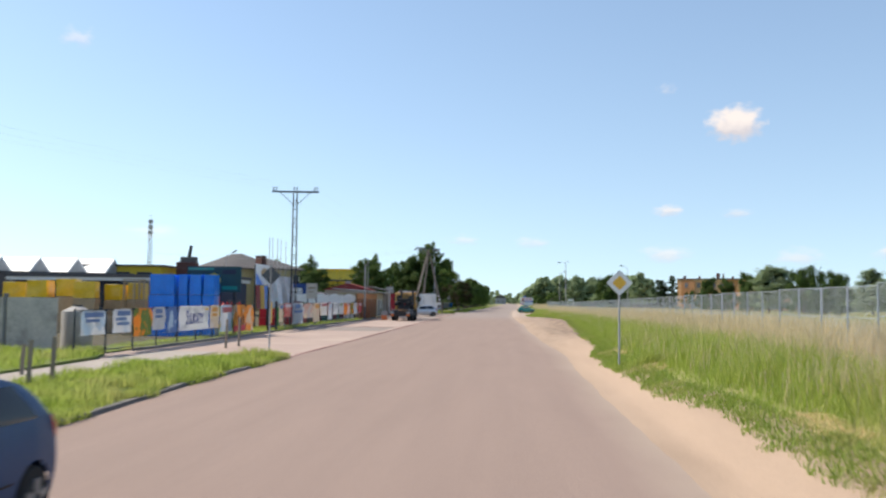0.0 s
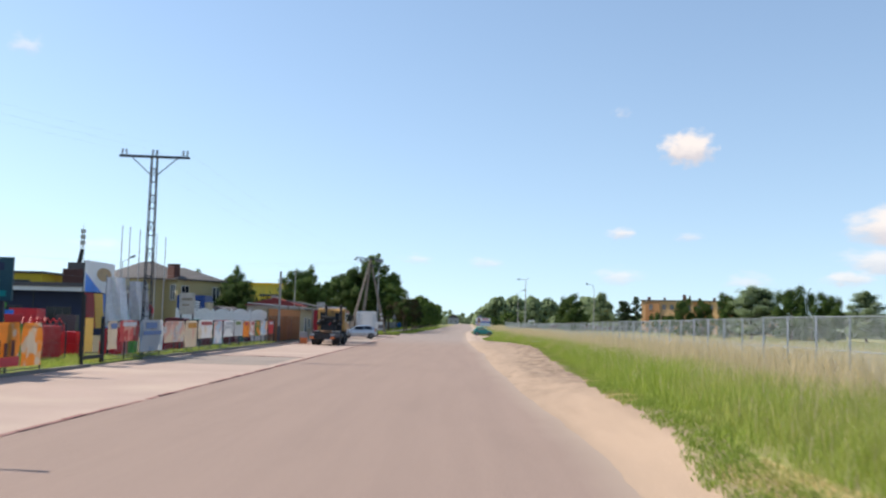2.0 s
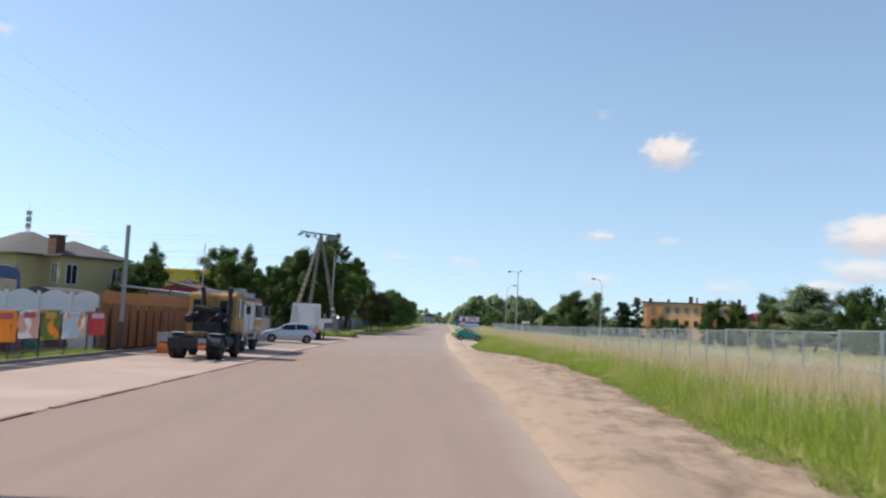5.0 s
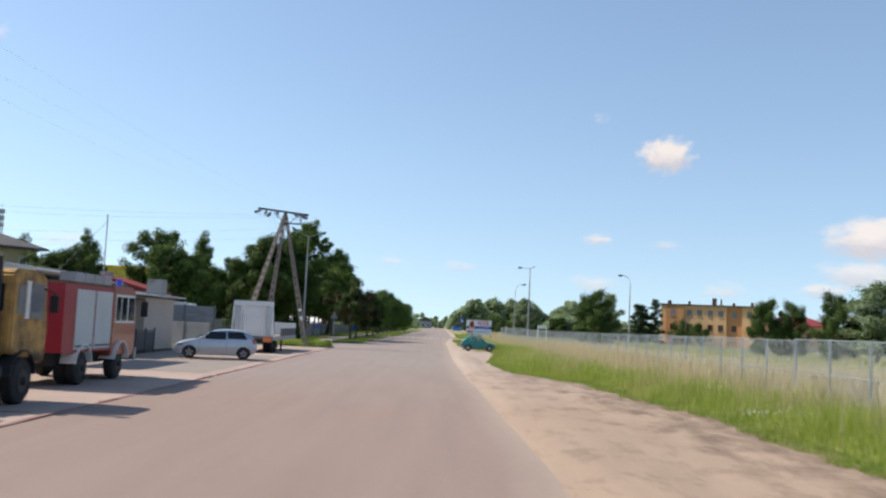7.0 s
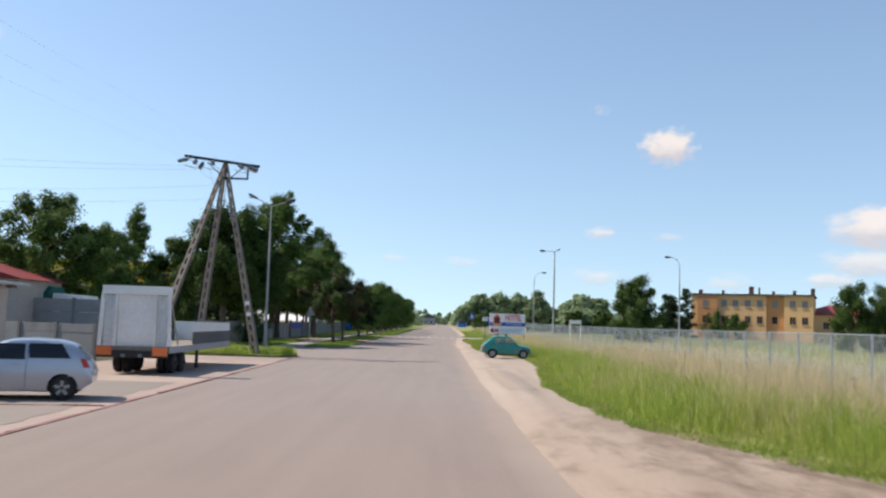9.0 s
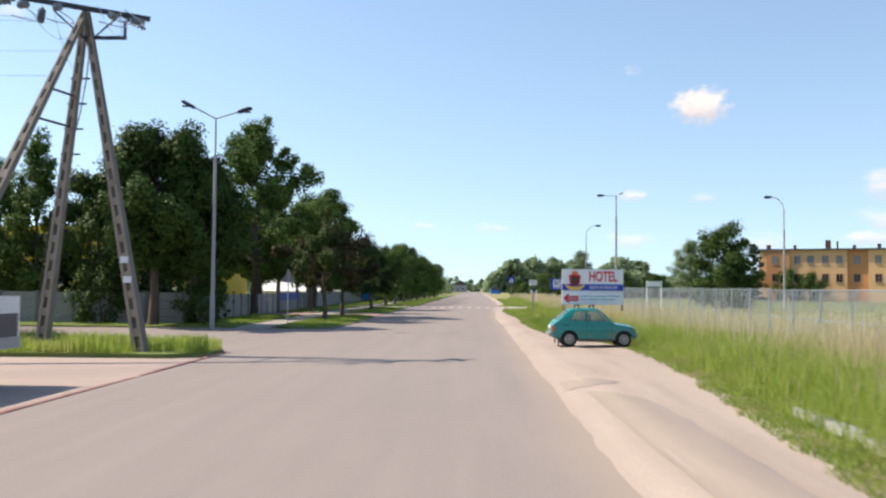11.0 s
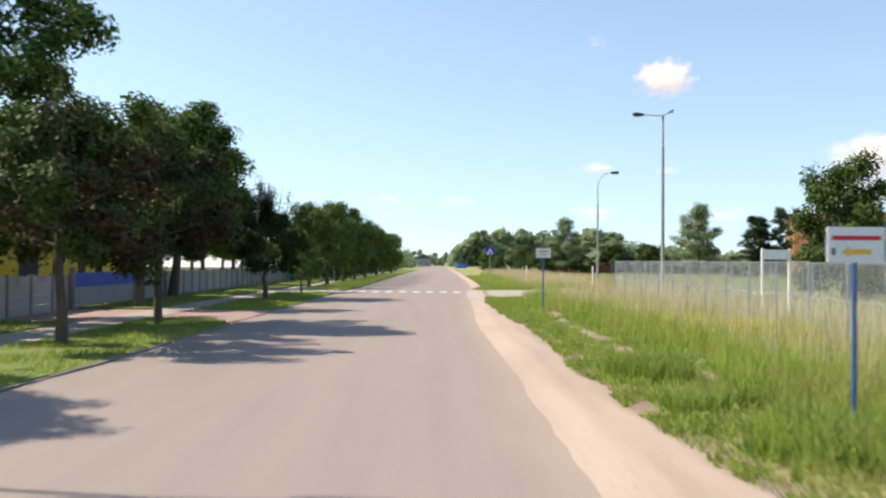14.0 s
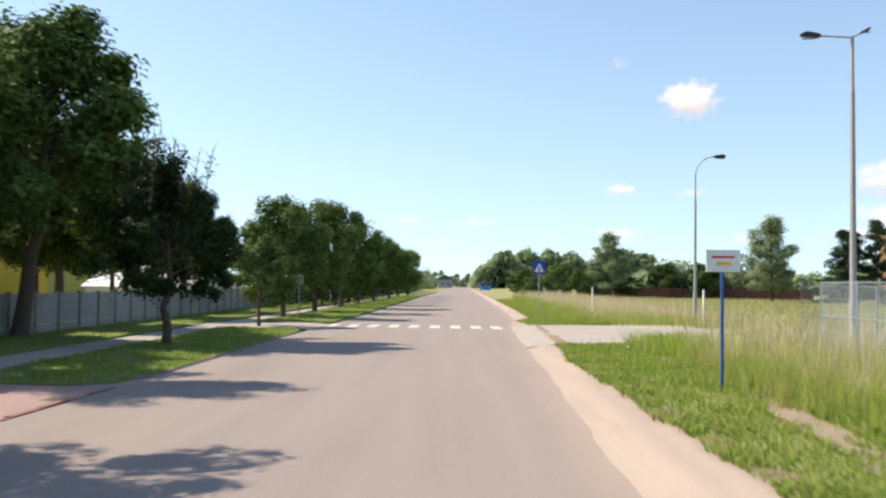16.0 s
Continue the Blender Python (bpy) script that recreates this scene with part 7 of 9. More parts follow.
for x, y, w in ((-19.55, 49.6, 1.42), (-18.05, 50.0, 0.54), (-17.46, 50.1, 0.7), (-16.72, 50.2, 0.7)):
    bin_(x, y, w, 1.15, 3.45, "plastic_blue", "tall stack of blue wrapped plastic containers", 4)
for i, (x, y, w, h) in enumerate(((-28.4, 53.0, 1.3, 3.1), (-26.6, 53.0, 1.2, 3.2), (-25.15, 52.2, 1.3, 3.05), (-23.9, 53.6, 1.1, 2.9), (-22.7, 54.2, 1.0, 3.0), (-30.2, 53.6, 1.4, 3.0))):
    bin_(x, y, w, 1.1, h, "plastic_yellow", "yellow plastic crates stacked on brown pallet boxes", 5 * (i % 3), "pallet_wood")
for x, y in ((-21.15, 49.9), (-21.3, 52.4)):
    pal = thing("pallet_stack", pose(x, y, 0, 0, 0, 20), "tall stack of weathered wooden pallets", "pallets", "pallet stacks")
    for k in range(20):
        bm = bmesh.new()
        z = k * 0.158
        for j in range(5):
            box(bm, 0, 1.2, j * 0.17, j * 0.17 + 0.11, z + 0.125, z + 0.147)
        for j in range(3):
            box(bm, j * 0.53, j * 0.53 + 0.12, 0, 0.79, z + 0.02, z + 0.12)
        part("pallet", bm, M["pallet_wood"], pal, soft=0)
cw = thing("concrete_panels", pose(-34, 34.6, 0), "weathered grey concrete panel wall at the yard's corner", "", kind="structure")
for i in range(8):
    boxpart("panel", (i * 2.1 + 0.05, i * 2.1 + 2.05, -0.05, 0.05, 0.0, 2.1), M["panel_pale"], cw, bev=0.015)
    boxpart("post", (i * 2.1 - 0.08, i * 2.1 + 0.04, -0.09, 0.09, 0, 2.25), M["wall_post"], cw)
drum = thing("tank", pose(-17.4, 36.6, 0), "grey plastic tank beside the fence", "tank")
bm = bmesh.new()
tube(bm, (0, 0, 0), (0, 0, 1.55), 0.62, 0.6, 24)
tube(bm, (0, 0, 1.55), (0, 0, 1.75), 0.6, 0.2, 24)
part("body", bm, M["concrete"], drum)
bm = bmesh.new()
tube(bm, (0, 0, 1.75), (0, 0, 1.81), 0.2, None, 14)
part("lid", bm, M["black"], drum)
for x, y, w, d, h, c in ((-20.5, 58.5, 1.0, 1.0, 1.9, "plastic_red"), (-19.2, 60.4, 1.2, 0.9, 1.6, "plastic_green"), (-18.8, 63.0, 0.8, 0.8, 1.5, "plastic_red"), (-20.4, 62.2, 0.9, 0.8, 2.0, "plastic_red"), (-22.0, 63.6, 1.4, 1.0, 2.2, "plastic_blue"), (-18.6, 69.2, 1.2, 0.9, 1.4, "plastic_red"), (-19.2, 71.4, 1.6, 1.0, 2.1, "plastic_green"), (-18.3, 76.0, 2.0, 1.2, 1.7, "truck_red"), (-18.2, 80.5, 1.8, 1.2, 1.6, "leafbox"), (-18.4, 57.2, 0.7, 0.7, 1.5, "plastic_yellow"), (-23.4, 69.0, 1.5, 1.2, 2.3, "plastic_red"), (-25.2, 68.0, 1.2, 1.2, 1.7, "plastic_green"), (-21.6, 70.5, 1.1, 1.0, 2.0, "leafbox"), (-27.0, 71.0, 1.6, 1.2, 2.1, "white_paint"), (-19.3, 66.0, 0.8, 0.8, 1.2, "plastic_red")):
    root = thing("goods_box", pose(x, y, 0, 0, 0, (x * 37) % 30), "coloured plastic goods stacked in the yard", "goods", "yard goods")
    for k in range(2):
        bm = bmesh.new()
        box(bm, 0.05 * k, w - 0.03 * k, 0, d, h * k / 2 + 0.01, h * (k + 1) / 2)
        bevel(bm, 0.05, 2)
        part("crate", bm, M.get(c, M["hall_dark"]), root)
# red tube racks in front of the store
for x, y, a in ((-20.3, 64.8, -15), (-22.4, 67.6, 20)):
    rack = thing("tube_rack", pose(x, y, 0, 0, 0, a), "red painted steel tube rack standing in the yard", "rack", "tube racks")
    for i in range(5):
        bm = bmesh.new()
        path_tube(bm, [Vector((i * 0.34, 0, 0)), Vector((i * 0.34 + 0.06, 0, 1.5)), Vector((i * 0.34 + 0.1, 0.3, 1.85)), Vector((i * 0.34 + 0.06, 0.7, 1.5)), Vector((i * 0.34, 0.7, 0))], 0.03, 5)
        part("hoop", bm, M["plastic_red"], rack)
    for z in (0.3, 1.1):
        for yy in (0, 0.7):
            bm = bmesh.new()
            tube(bm, (-0.1, yy, z), (1.6, yy, z), 0.025, None, 5)
            part("rail", bm, M["plastic_red"], rack)
for x, y, w, d, h, c in ((-18.2, 83.6, 1.6, 1.8, 1.75, "tarp_red"), (-18.4, 86.0, 1.7, 1.9, 1.6, "tarp_green"), (-18.1, 88.4, 1.5, 2.0, 1.8, "tarp_red"), (-18.5, 91.0, 1.8, 1.8, 1.65, "tarp_red"), (-18.2, 93.4, 1.5, 2.0, 1.7, "tarp_green"), (-20.4, 85.0, 1.6, 2.2, 1.9, "tarp_red"), (-20.6, 89.6, 1.6, 2.2, 1.8, "tarp_green"), (-18.3, 96.0, 1.6, 1.8, 1.6, "tarp_red")):
    root = thing("covered_goods", pose(x, y, 0, 0, 0, (x * 53 + y * 7) % 14), "goods under a sagging dark tarpaulin in the yard", "goods", "covered goods")
    bm = bmesh.new()
    box(bm, 0, w, 0, d, 0.14, h)
    bmesh.ops.subdivide_edges(bm, edges=bm.edges[:], cuts=6, use_grid_fill=True)
    for v in bm.verts:
        k = (v.co.z - 0.14) / (h - 0.14)
        v.co.x = lerp(v.co.x, w / 2 + (v.co.x - w / 2) * 0.8, k)
        v.co += Vector((0.07 * noise.noise(v.co * 1.9 + Vector((x, y, 0))), 0.07 * noise.noise(v.co * 2.2 + Vector((y, x, 3))), 0.1 * k * noise.noise(v.co * 1.6 + Vector((y, 0, x)))))
    part("tarpaulin", bm, M[c], root)
    bm = bmesh.new()
    for j in range(3):
        box(bm, j * (w - 0.12) / 2, j * (w - 0.12) / 2 + 0.12, 0, d, 0.0, 0.1)
    box(bm, 0, w, 0.02, d - 0.02, 0.1, 0.14)
    part("pallet", bm, M["pallet_wood"], root)
pw = thing("precast_fence", pose(-15.95, 99.2, 0), "white precast concrete fence with arched tops and recessed panels", "", kind="structure")
for i in range(6):
    x = -i * 1.56
    boxpart("post", (x - 0.07, x + 0.07, -0.08, 0.08, 0, 2.7), M["white_paint"], pw)
    if i < 5:
        bm = bmesh.new()
        arc = [(x - 0.08 - 1.4 * k / 10, 2.5 + 0.26 * math.sin(math.pi * k / 10)) for k in range(11)]
        prism(bm, [(x - 1.48, 2.38), (x - 0.08, 2.38)] + arc, "y", -0.03, 0.03)
        part("arch", bm, M["white_paint"], pw, soft=0)
        boxpart("lower_panel", (x - 1.48, x - 0.08, -0.03, 0.03, 0.0, 1.95), M["white_paint"], pw)
        boxpart("inset_panel", (x - 1.48, x - 0.08, -0.012, 0.012, 1.95, 2.38), M["hall_white"], pw)
        boxpart("rib", (x - 1.48, x - 0.08, -0.04, 0.04, 1.93, 1.99), M["white_paint"], pw)
wf = thing("wooden_fence", pose(-15.75, 98.5, 0), "tall orange-brown stained plank fence with a top board", "", kind="structure")
bm = bmesh.new()
box(bm, -0.015, 0.015, 0, 0.14, 0.05, 2.26)
plank = mesh_of("plank", bm, M["wood_brown"], 0)
for i in range(100):
    if i % 9 in (7, 8) and i < 80:
        continue
    piece("plank", plank, wf, pose(rnd.uniform(-0.01, 0.01), i * 0.155, rnd.uniform(-0.01, 0.02)))
boxpart("top_board", (-0.05, 0.05, 0, 15.6, 2.25, 2.85), M["wood_orange"], wf, bev=0.01)
for i in range(8):
    boxpart("post", (-0.16, -0.04, i * 2.2, i * 2.2 + 0.12, 0, 2.8), M["wood_grey"], wf)
boxpart("backing", (-0.3, -0.26, 0, 15.6, 0, 2.0), M["hall_dark"], wf, "dark boards behind the gaps")
# bollards at the grass strip
for x, y, h in ((-13.0, 24.2, 0.8), (-10.9, 20.6, 1.1), (-10.7, 21.3, 1.15), (-11.9, 39.0, 1.2), (-11.8, 40.6, 1.25)):
    bm = bmesh.new()
    box(bm, -0.05, 0.05, -0.05, 0.05, -0.05, h)
    bevel(bm, 0.012)
    solid("wooden_post", bm, M["wood_grey"], "short weathered wooden post beside the path", "post", "wooden posts", m=pose(x, y, 0.05, rnd.uniform(-3, 3), rnd.uniform(-3, 3), 20))
gs = thing("traffic_sign", pose(-8.87, 34.6, 0), "thin grey pole with a diamond traffic sign seen from behind", "traffic sign")
bm = bmesh.new()
tube(bm, (0, 0, 0), (0, 0, 3.45), 0.03, None, 8)
part("pole", bm, M["lamp_grey"], gs)
bm = bmesh.new()
prism(bm, [(-0.37, 3.05), (0.0, 2.68), (0.37, 3.05), (0.0, 3.42)], "y", 0.035, 0.05)
part("plate", bm, M["sign_dark"], gs, "dark grey back of a diamond plate", soft=0)

# ---- vehicles ----
def wheel(parent, x, y, z, r, w, out, rim_mat="rim", name="wheel", spokes=5):
    """A wheel whose axle lies along y; out is +1 or -1, the side that shows."""
    bm = bmesh.new()
    prof = [(r * 0.62, -w / 2), (r * 0.9, -w / 2), (r * 0.98, -w * 0.36), (r, 0), (r * 0.98, w * 0.36), (r * 0.9, w / 2), (r * 0.62, w / 2)]
    n = 28
    rings = [[bm.verts.new((x + pr * math.cos(2 * math.pi * i / n), y + pw, z + pr * math.sin(2 * math.pi * i / n))) for i in range(n)] for pr, pw in prof]
    for a, b in zip(rings, rings[1:]):
        for i in range(n):
            bm.faces.new((a[i], a[(i + 1) % n], b[(i + 1) % n], b[i]))
    bm.faces.new(rings[0])
    bm.faces.new(rings[-1][::-1])
    bmesh.ops.recalc_face_normals(bm, faces=bm.faces)
    tyre = part(name, bm, M["rubber"], parent)
    bm = bmesh.new()
    yo = y + out * (w / 2 + 0.004)
    tube(bm, (x, yo, z), (x, yo + out * 0.012, z), r * 0.62, r * 0.58, 24)
    tube(bm, (x, yo + out * 0.012, z), (x, yo + out * 0.035, z), r * 0.2, r * 0.15, 12)
    part("rim", bm, M[rim_mat], tyre)
    for k in range(spokes):
        a = 2 * math.pi * k / spokes
        bm = bmesh.new()
        c, s = math.cos(a), math.sin(a)
        px, pz = x + c * r * 0.4, z + s * r * 0.4
        tube(bm, (px, yo + out * 0.013, pz), (px, yo + out * 0.017, pz), r * 0.085, None, 8)
        part("rim_hole", bm, M["black"], tyre)
    return tyre


def shell_car(name, m, s, label):
    """A rounded car drawn from its profile: front towards +x, rear end at x = 0."""
    root = thing(name, m, label, "car")
    L, r = s["L"], s["r"]
    paint = M[s["paint"]]

    def ease(table, x):
        return (along(table, x - 0.06) + 2 * along(table, x) + along(table, x + 0.06)) / 4

    def shape(x):
        top = ease(s["top"], x)
        belt = min(ease(s["belt"], x), top - 0.07)
        hw = s["W"] / 2 * along(s["plan"], x / L)
        wt = hw * lerp(0.95, s["tuck"], step(0.05, 0.5, top - belt))
        return top, belt, hw, wt

    def surf(x, v):
        top, belt, hw, wt = shape(x)
        low = along(s["low"], x)
        if v <= 1:
            return hw * (0.93 + 0.07 * math.sin(math.pi * min(1.0, 0.12 + v * 0.72))), lerp(low, belt, v)
        edge = hw * (0.93 + 0.07 * math.sin(math.pi * 0.84))
        if v <= 2:
            f = v - 1
            return lerp(edge, wt, f) + 0.025 * math.sin(math.pi * f), lerp(belt, top - 0.055, f)
        f = v - 2
        return wt * (1 - f), top - 0.055 * (1 - f) ** 3

    def side_at(x, z):
        """Half width of the shell at a height."""
        top, belt, hw, wt = shape(x)
        low = along(s["low"], x)
        return surf(x, 1 + max(0.0, min(1.0, (z - belt) / (top - 0.055 - belt))) if z > belt else (z - low) / (belt - low))[0]

    nx = 84
    xs = [L * i / nx for i in range(nx + 1)]
    vs_ = [i / 9 for i in range(9)] + [1 + i / 6 for i in range(6)] + [2 + i / 5 for i in range(6)]
    bm = bmesh.new()
    grid = []
    for x in xs:
        row = []
        for side in (1, -1):
            col = []
            for v in vs_:
                y, z = surf(x, v)
                px = x
                for cx in s["axles"]:
                    d = math.hypot(x - cx, z - r)
                    R = r * 1.14
                    if abs(d - R) < 0.045 and v <= 1:
                        px, z = cx + (x - cx) * R / d, r + (z - r) * R / d
                        break
                col.append(bm.verts.new((px, side * y, z)))
            row.append(col)
        grid.append(row)
    for i in range(nx):
        for k in (0, 1):
            for j in range(len(vs_) - 1):
                q = [grid[i][k][j], grid[i + 1][k][j], grid[i + 1][k][j + 1], grid[i][k][j + 1]]
                c = sum((v.co for v in q), Vector()) / 4
                if vs_[j] < 1 and any(math.hypot(c.x - cx, c.z - r) < r * 1.13 for cx in s["axles"]):
                    continue
                bm.faces.new(q if k else q[::-1])
    for i in (0, nx):
        for j in range(len(vs_) - 1):
            bm.faces.new([grid[i][0][j], grid[i][0][j + 1], grid[i][1][j + 1], grid[i][1][j]])
    bmesh.ops.remove_doubles(bm, verts=bm.verts, dist=0.002)
    if s.get("see"):
        # real window openings, cut along their edges
        def cut(pick, co, no):
            fs = [f for f in bm.faces if pick(f.calc_center_median())]
            geo = set(fs)
            for f in fs:
                geo.update(f.edges)
                geo.update(f.verts)
            bmesh.ops.bisect_plane(bm, geom=list(geo), dist=1e-5, plane_co=co, plane_no=no)
        for side in (1, -1):
            def on_side(c):
                return c.z > 0.75 and side * c.y > 0.8 * side_at(c.x, c.z)
            for xb0, xb1, xt0, xt1, z0, z1 in s["panes"]:
                cut(on_side, (0, 0, z0), (0, 0, 1))
                cut(on_side, (0, 0, z1), (0, 0, 1))
                cut(on_side, (xb0, 0, z0), (z1 - z0, 0, xb0 - xt0))
                cut(on_side, (xb1, 0, z0), (z1 - z0, 0, xb1 - xt1))
                gone = []
                for f in bm.faces:
                    c = f.calc_center_median()
                    if on_side(c) and z0 < c.z < z1 and lerp(xb0, xt0, (c.z - z0) / (z1 - z0)) < c.x < lerp(xb1, xt1, (c.z - z0) / (z1 - z0)):
                        gone.append(f)
                bmesh.ops.delete(bm, geom=gone, context="FACES")
        for x0, x1 in (s["screen"], s["back"]):
            x0, x1 = min(x0, x1), max(x0, x1)

            def on_top(c):
                return c.z > 0.82 and x0 - 0.2 < c.x < x1 + 0.2 and abs(c.y) < 0.95 * shape(c.x)[3]
            w = 0.84 * shape((x0 + x1) / 2)[3]
            for co, no in (((x0, 0, 0), (1, 0, 0)), ((x1, 0, 0), (1, 0, 0)), ((0, w, 0), (0, 1, 0)), ((0, -w, 0), (0, 1, 0))):
                cut(on_top, co, no)
            bmesh.ops.delete(bm, geom=[f for f in bm.faces if on_top(f.calc_center_median()) and x0 < f.calc_center_median().x < x1 and abs(f.calc_center_median().y) < w], context="FACES")
    bmesh.ops.recalc_face_normals(bm, faces=bm.faces)
    part("body", bm, paint, root, soft=50)

    def side_pane(name, xb0, xb1, xt0, xt1, z0, z1, side, material, off=0.008, n=8, k=5):
        bm = bmesh.new()
        g = []
        for i in range(n + 1):
            col = []
            for j in range(k + 1):
                f = j / k
                x = lerp(lerp(xb0, xt0, f), lerp(xb1, xt1, f), i / n)
                z = lerp(z0, z1, f)
                col.append(bm.verts.new((x, side * (side_at(x, z) + off), z)))
            g.append(col)
        for i in range(n):
            for j in range(k):
                bm.faces.new((g[i][j], g[i + 1][j], g[i + 1][j + 1], g[i][j + 1]))
        bmesh.ops.recalc_face_normals(bm, faces=bm.faces)
        return part(name, bm, M[material], root)

    def top_pane(name, x0, x1, k0, k1, material, off=0.01, n=8):
        bm = bmesh.new()
        g = []
        for i in range(n + 1):
            x = lerp(x0, x1, i / n)
            dz = (ease(s["top"], x + 0.02) - ease(s["top"], x - 0.02)) / 0.04
            q = math.hypot(1, dz)
            col = []
            for j in range(9):
                u = lerp(k0, k1, i / n) * (j / 4 - 1)
                top, belt, hw, wt = shape(x)
                col.append(bm.verts.new((x - dz / q * off, wt * u, top - 0.055 * abs(u) ** 3 + off / q)))
            g.append(col)
        for i in range(n):
            for j in range(8):
                bm.faces.new((g[i][j], g[i + 1][j], g[i + 1][j + 1], g[i][j + 1]))
        bmesh.ops.recalc_face_normals(bm, faces=bm.faces)
        return part(name, bm, M[material], root)

    for side in (1, -1):
        for xb0, xb1, xt0, xt1, z0, z1 in s["panes"]:
            side_pane("window", xb0, xb1, xt0, xt1, z0, z1, side, "see_glass" if s.get("see") else "glass", -0.004 if s.get("see") else 0.008)
        a, b, c, d, z0, z1 = s["lamp"]
        side_pane("tail_light", a, b, c, d, z0, z1, side, "tail_red", 0.01)
        a, b, c, d, z0, z1 = s["head"]
        side_pane("headlight", a, b, c, d, z0, z1, side, "glass_light", 0.01)
        for x in s["seams"]:
            side_pane("door_seam", x, x + 0.012, x - 0.03, x - 0.018, 0.3, s["roof"] - 0.16, side, "black", 0.003, 1, 8)
        hx = s["handle"]
        boxpart("door_handle", (hx - 0.1, hx + 0.1, side * (side_at(hx, s["hz"]) + 0.012) - 0.016, side * (side_at(hx, s["hz"]) + 0.012) + 0.016, s["hz"] - 0.02, s["hz"] + 0.02), paint, root, bev=0.01)
        mx = s["mirror"]
        bm = bmesh.new()
        yy = side_at(mx, s["hz"] + 0.2)
        box(bm, mx - 0.07, mx + 0.07, side * (yy + 0.1) - 0.09, side * (yy + 0.1) + 0.09, s["hz"] + 0.14, s["hz"] + 0.29)
        bevel(bm, 0.04, 3)
        if mx:
            part("mirror", bm, paint, root)
        else:
            bm.free()
        side_pane("side_strip", s["axles"][0] + 0.4, s["axles"][1] - 0.4, s["axles"][0] + 0.4, s["axles"][1] - 0.4, 0.5, 0.525, side, s["strip"], 0.006)
        for cx in s["axles"]:
            wheel(root, cx, side * (s["W"] / 2 - 0.115), r, r, 0.19 if not s.get("cover") else 0.15, side, "rim" if s.get("cover") else "rim_dark", spokes=8 if s.get("cover") else 0)
            for k in range(0 if s.get("cover") else 5):
                bm = bmesh.new()
                an = 2 * math.pi * k / 5 + 0.3
                yo = side * (s["W"] / 2 - 0.115 + 0.095 + 0.02)
                box(bm, 0.02, r * 0.6, -0.012, 0.012, -0.035, 0.035, pose(cx, yo, r, 0, -math.degrees(an), 0))
                part("spoke", bm, M["rim"], root)
    see = "see_glass" if s.get("see") else "glass"
    top_pane("windscreen", s["screen"][0], s["screen"][1], 0.88, 0.86, see, 0.004 if s.get("see") else 0.01)
    top_pane("rear_window", s["back"][0], s["back"][1], 0.86, 0.86, see, 0.004 if s.get("see") else 0.01)
    boxpart("underbody", (0.3, L - 0.35, -s["W"] / 2 + 0.24, s["W"] / 2 - 0.24, 0.2, 0.6), M["black"], root)
    boxpart("number_plate", (-0.012, 0.0, -0.25, 0.25, 0.62, 0.73), M["sign_white"], root)
    return root


GREEN = dict(L=2.84, W=1.38, r=0.265, paint="teal", see=True, axles=(0.6, 2.42), low=((0, 0.36), (0.2, 0.26), (2.7, 0.25), (2.9, 0.34)),
             top=((0, 0.66), (0.02, 0.79), (0.06, 0.83), (0.15, 0.89), (0.56, 1.24), (0.64, 1.285), (0.8, 1.305), (1.2, 1.315), (1.55, 1.3), (1.66, 1.265), (2.1, 0.845), (2.17, 0.815), (2.5, 0.775), (2.72, 0.73), (2.81, 0.67), (2.84, 0.52)),
             belt=((0, 0.58), (0.1, 0.78), (0.3, 0.84), (2.05, 0.81), (2.6, 0.7), (2.9, 0.5)), plan=((0, 0.92), (0.03, 0.965), (0.1, 0.99), (0.6, 1.0), (0.9, 0.98), (0.97, 0.95), (1, 0.89)), tuck=0.82, roof=1.315, cover=True,
             panes=((0.62, 1.14, 0.78, 1.14, 0.885, 1.2), (1.2, 1.93, 1.2, 1.62, 0.875, 1.205)), lamp=(0.0, 0.09, 0.0, 0.09, 0.52, 0.72), head=(2.7, 2.78, 2.68, 2.76, 0.54, 0.64), seams=(1.17, 2.02), handle=1.31, hz=0.77, mirror=0.0, screen=(2.08, 1.68), back=(0.19, 0.56), strip="teal")
gc = shell_car("small_car", pose(2.6, 156.25, 0.165), GREEN, "turquoise green small two-door hatchback parked on the sandy shoulder")
for x0, x1, nm in ((-0.07, 0.06, "rear_bumper"), (2.8, 2.88, "front_bumper")):
    bm = bmesh.new()
    box(bm, x0, x1, -0.64, 0.64, 0.36, 0.48)
    bevel(bm, 0.03, 2)
    part(nm, bm, M["sign_back"], gc, "dull grey bumper")
for xx in (0.72, 1.32):
    for side in (-0.3, 0.3):
        bm = bmesh.new()
        box(bm, xx - 0.1, xx + 0.05, side - 0.2, side + 0.2, 0.45, 0.95)
        box(bm, xx - 0.08, xx + 0.02, side - 0.11, side + 0.11, 0.97, 1.1)
        bevel(bm, 0.03)
        part("seat", bm, M["black"], gc)
bm = bmesh.new()
tube(bm, (1.72, 0.3, 0.86), (1.74, 0.3, 0.88), 0.17, None, 16)
part("steering_wheel", bm, M["black"], gc)
for side in (-1, 1):
    boxpart("sill_trim", (0.92, 2.06, side * 0.66 - 0.03, side * 0.66 + 0.03, 0.19, 0.27), M["sill"], gc, "rusty brown sill")
    for k in range(3):
        boxpart("vent", (0.4, 0.6, side * 0.668 - 0.008, side * 0.668 + 0.008, 0.68 + k * 0.03, 0.695 + k * 0.03), M["black"], gc)
    boxpart("mud_flap", (0.22, 0.25, side * 0.6 - 0.09, side * 0.6 + 0.09, 0.06, 0.32), M["black"], gc)
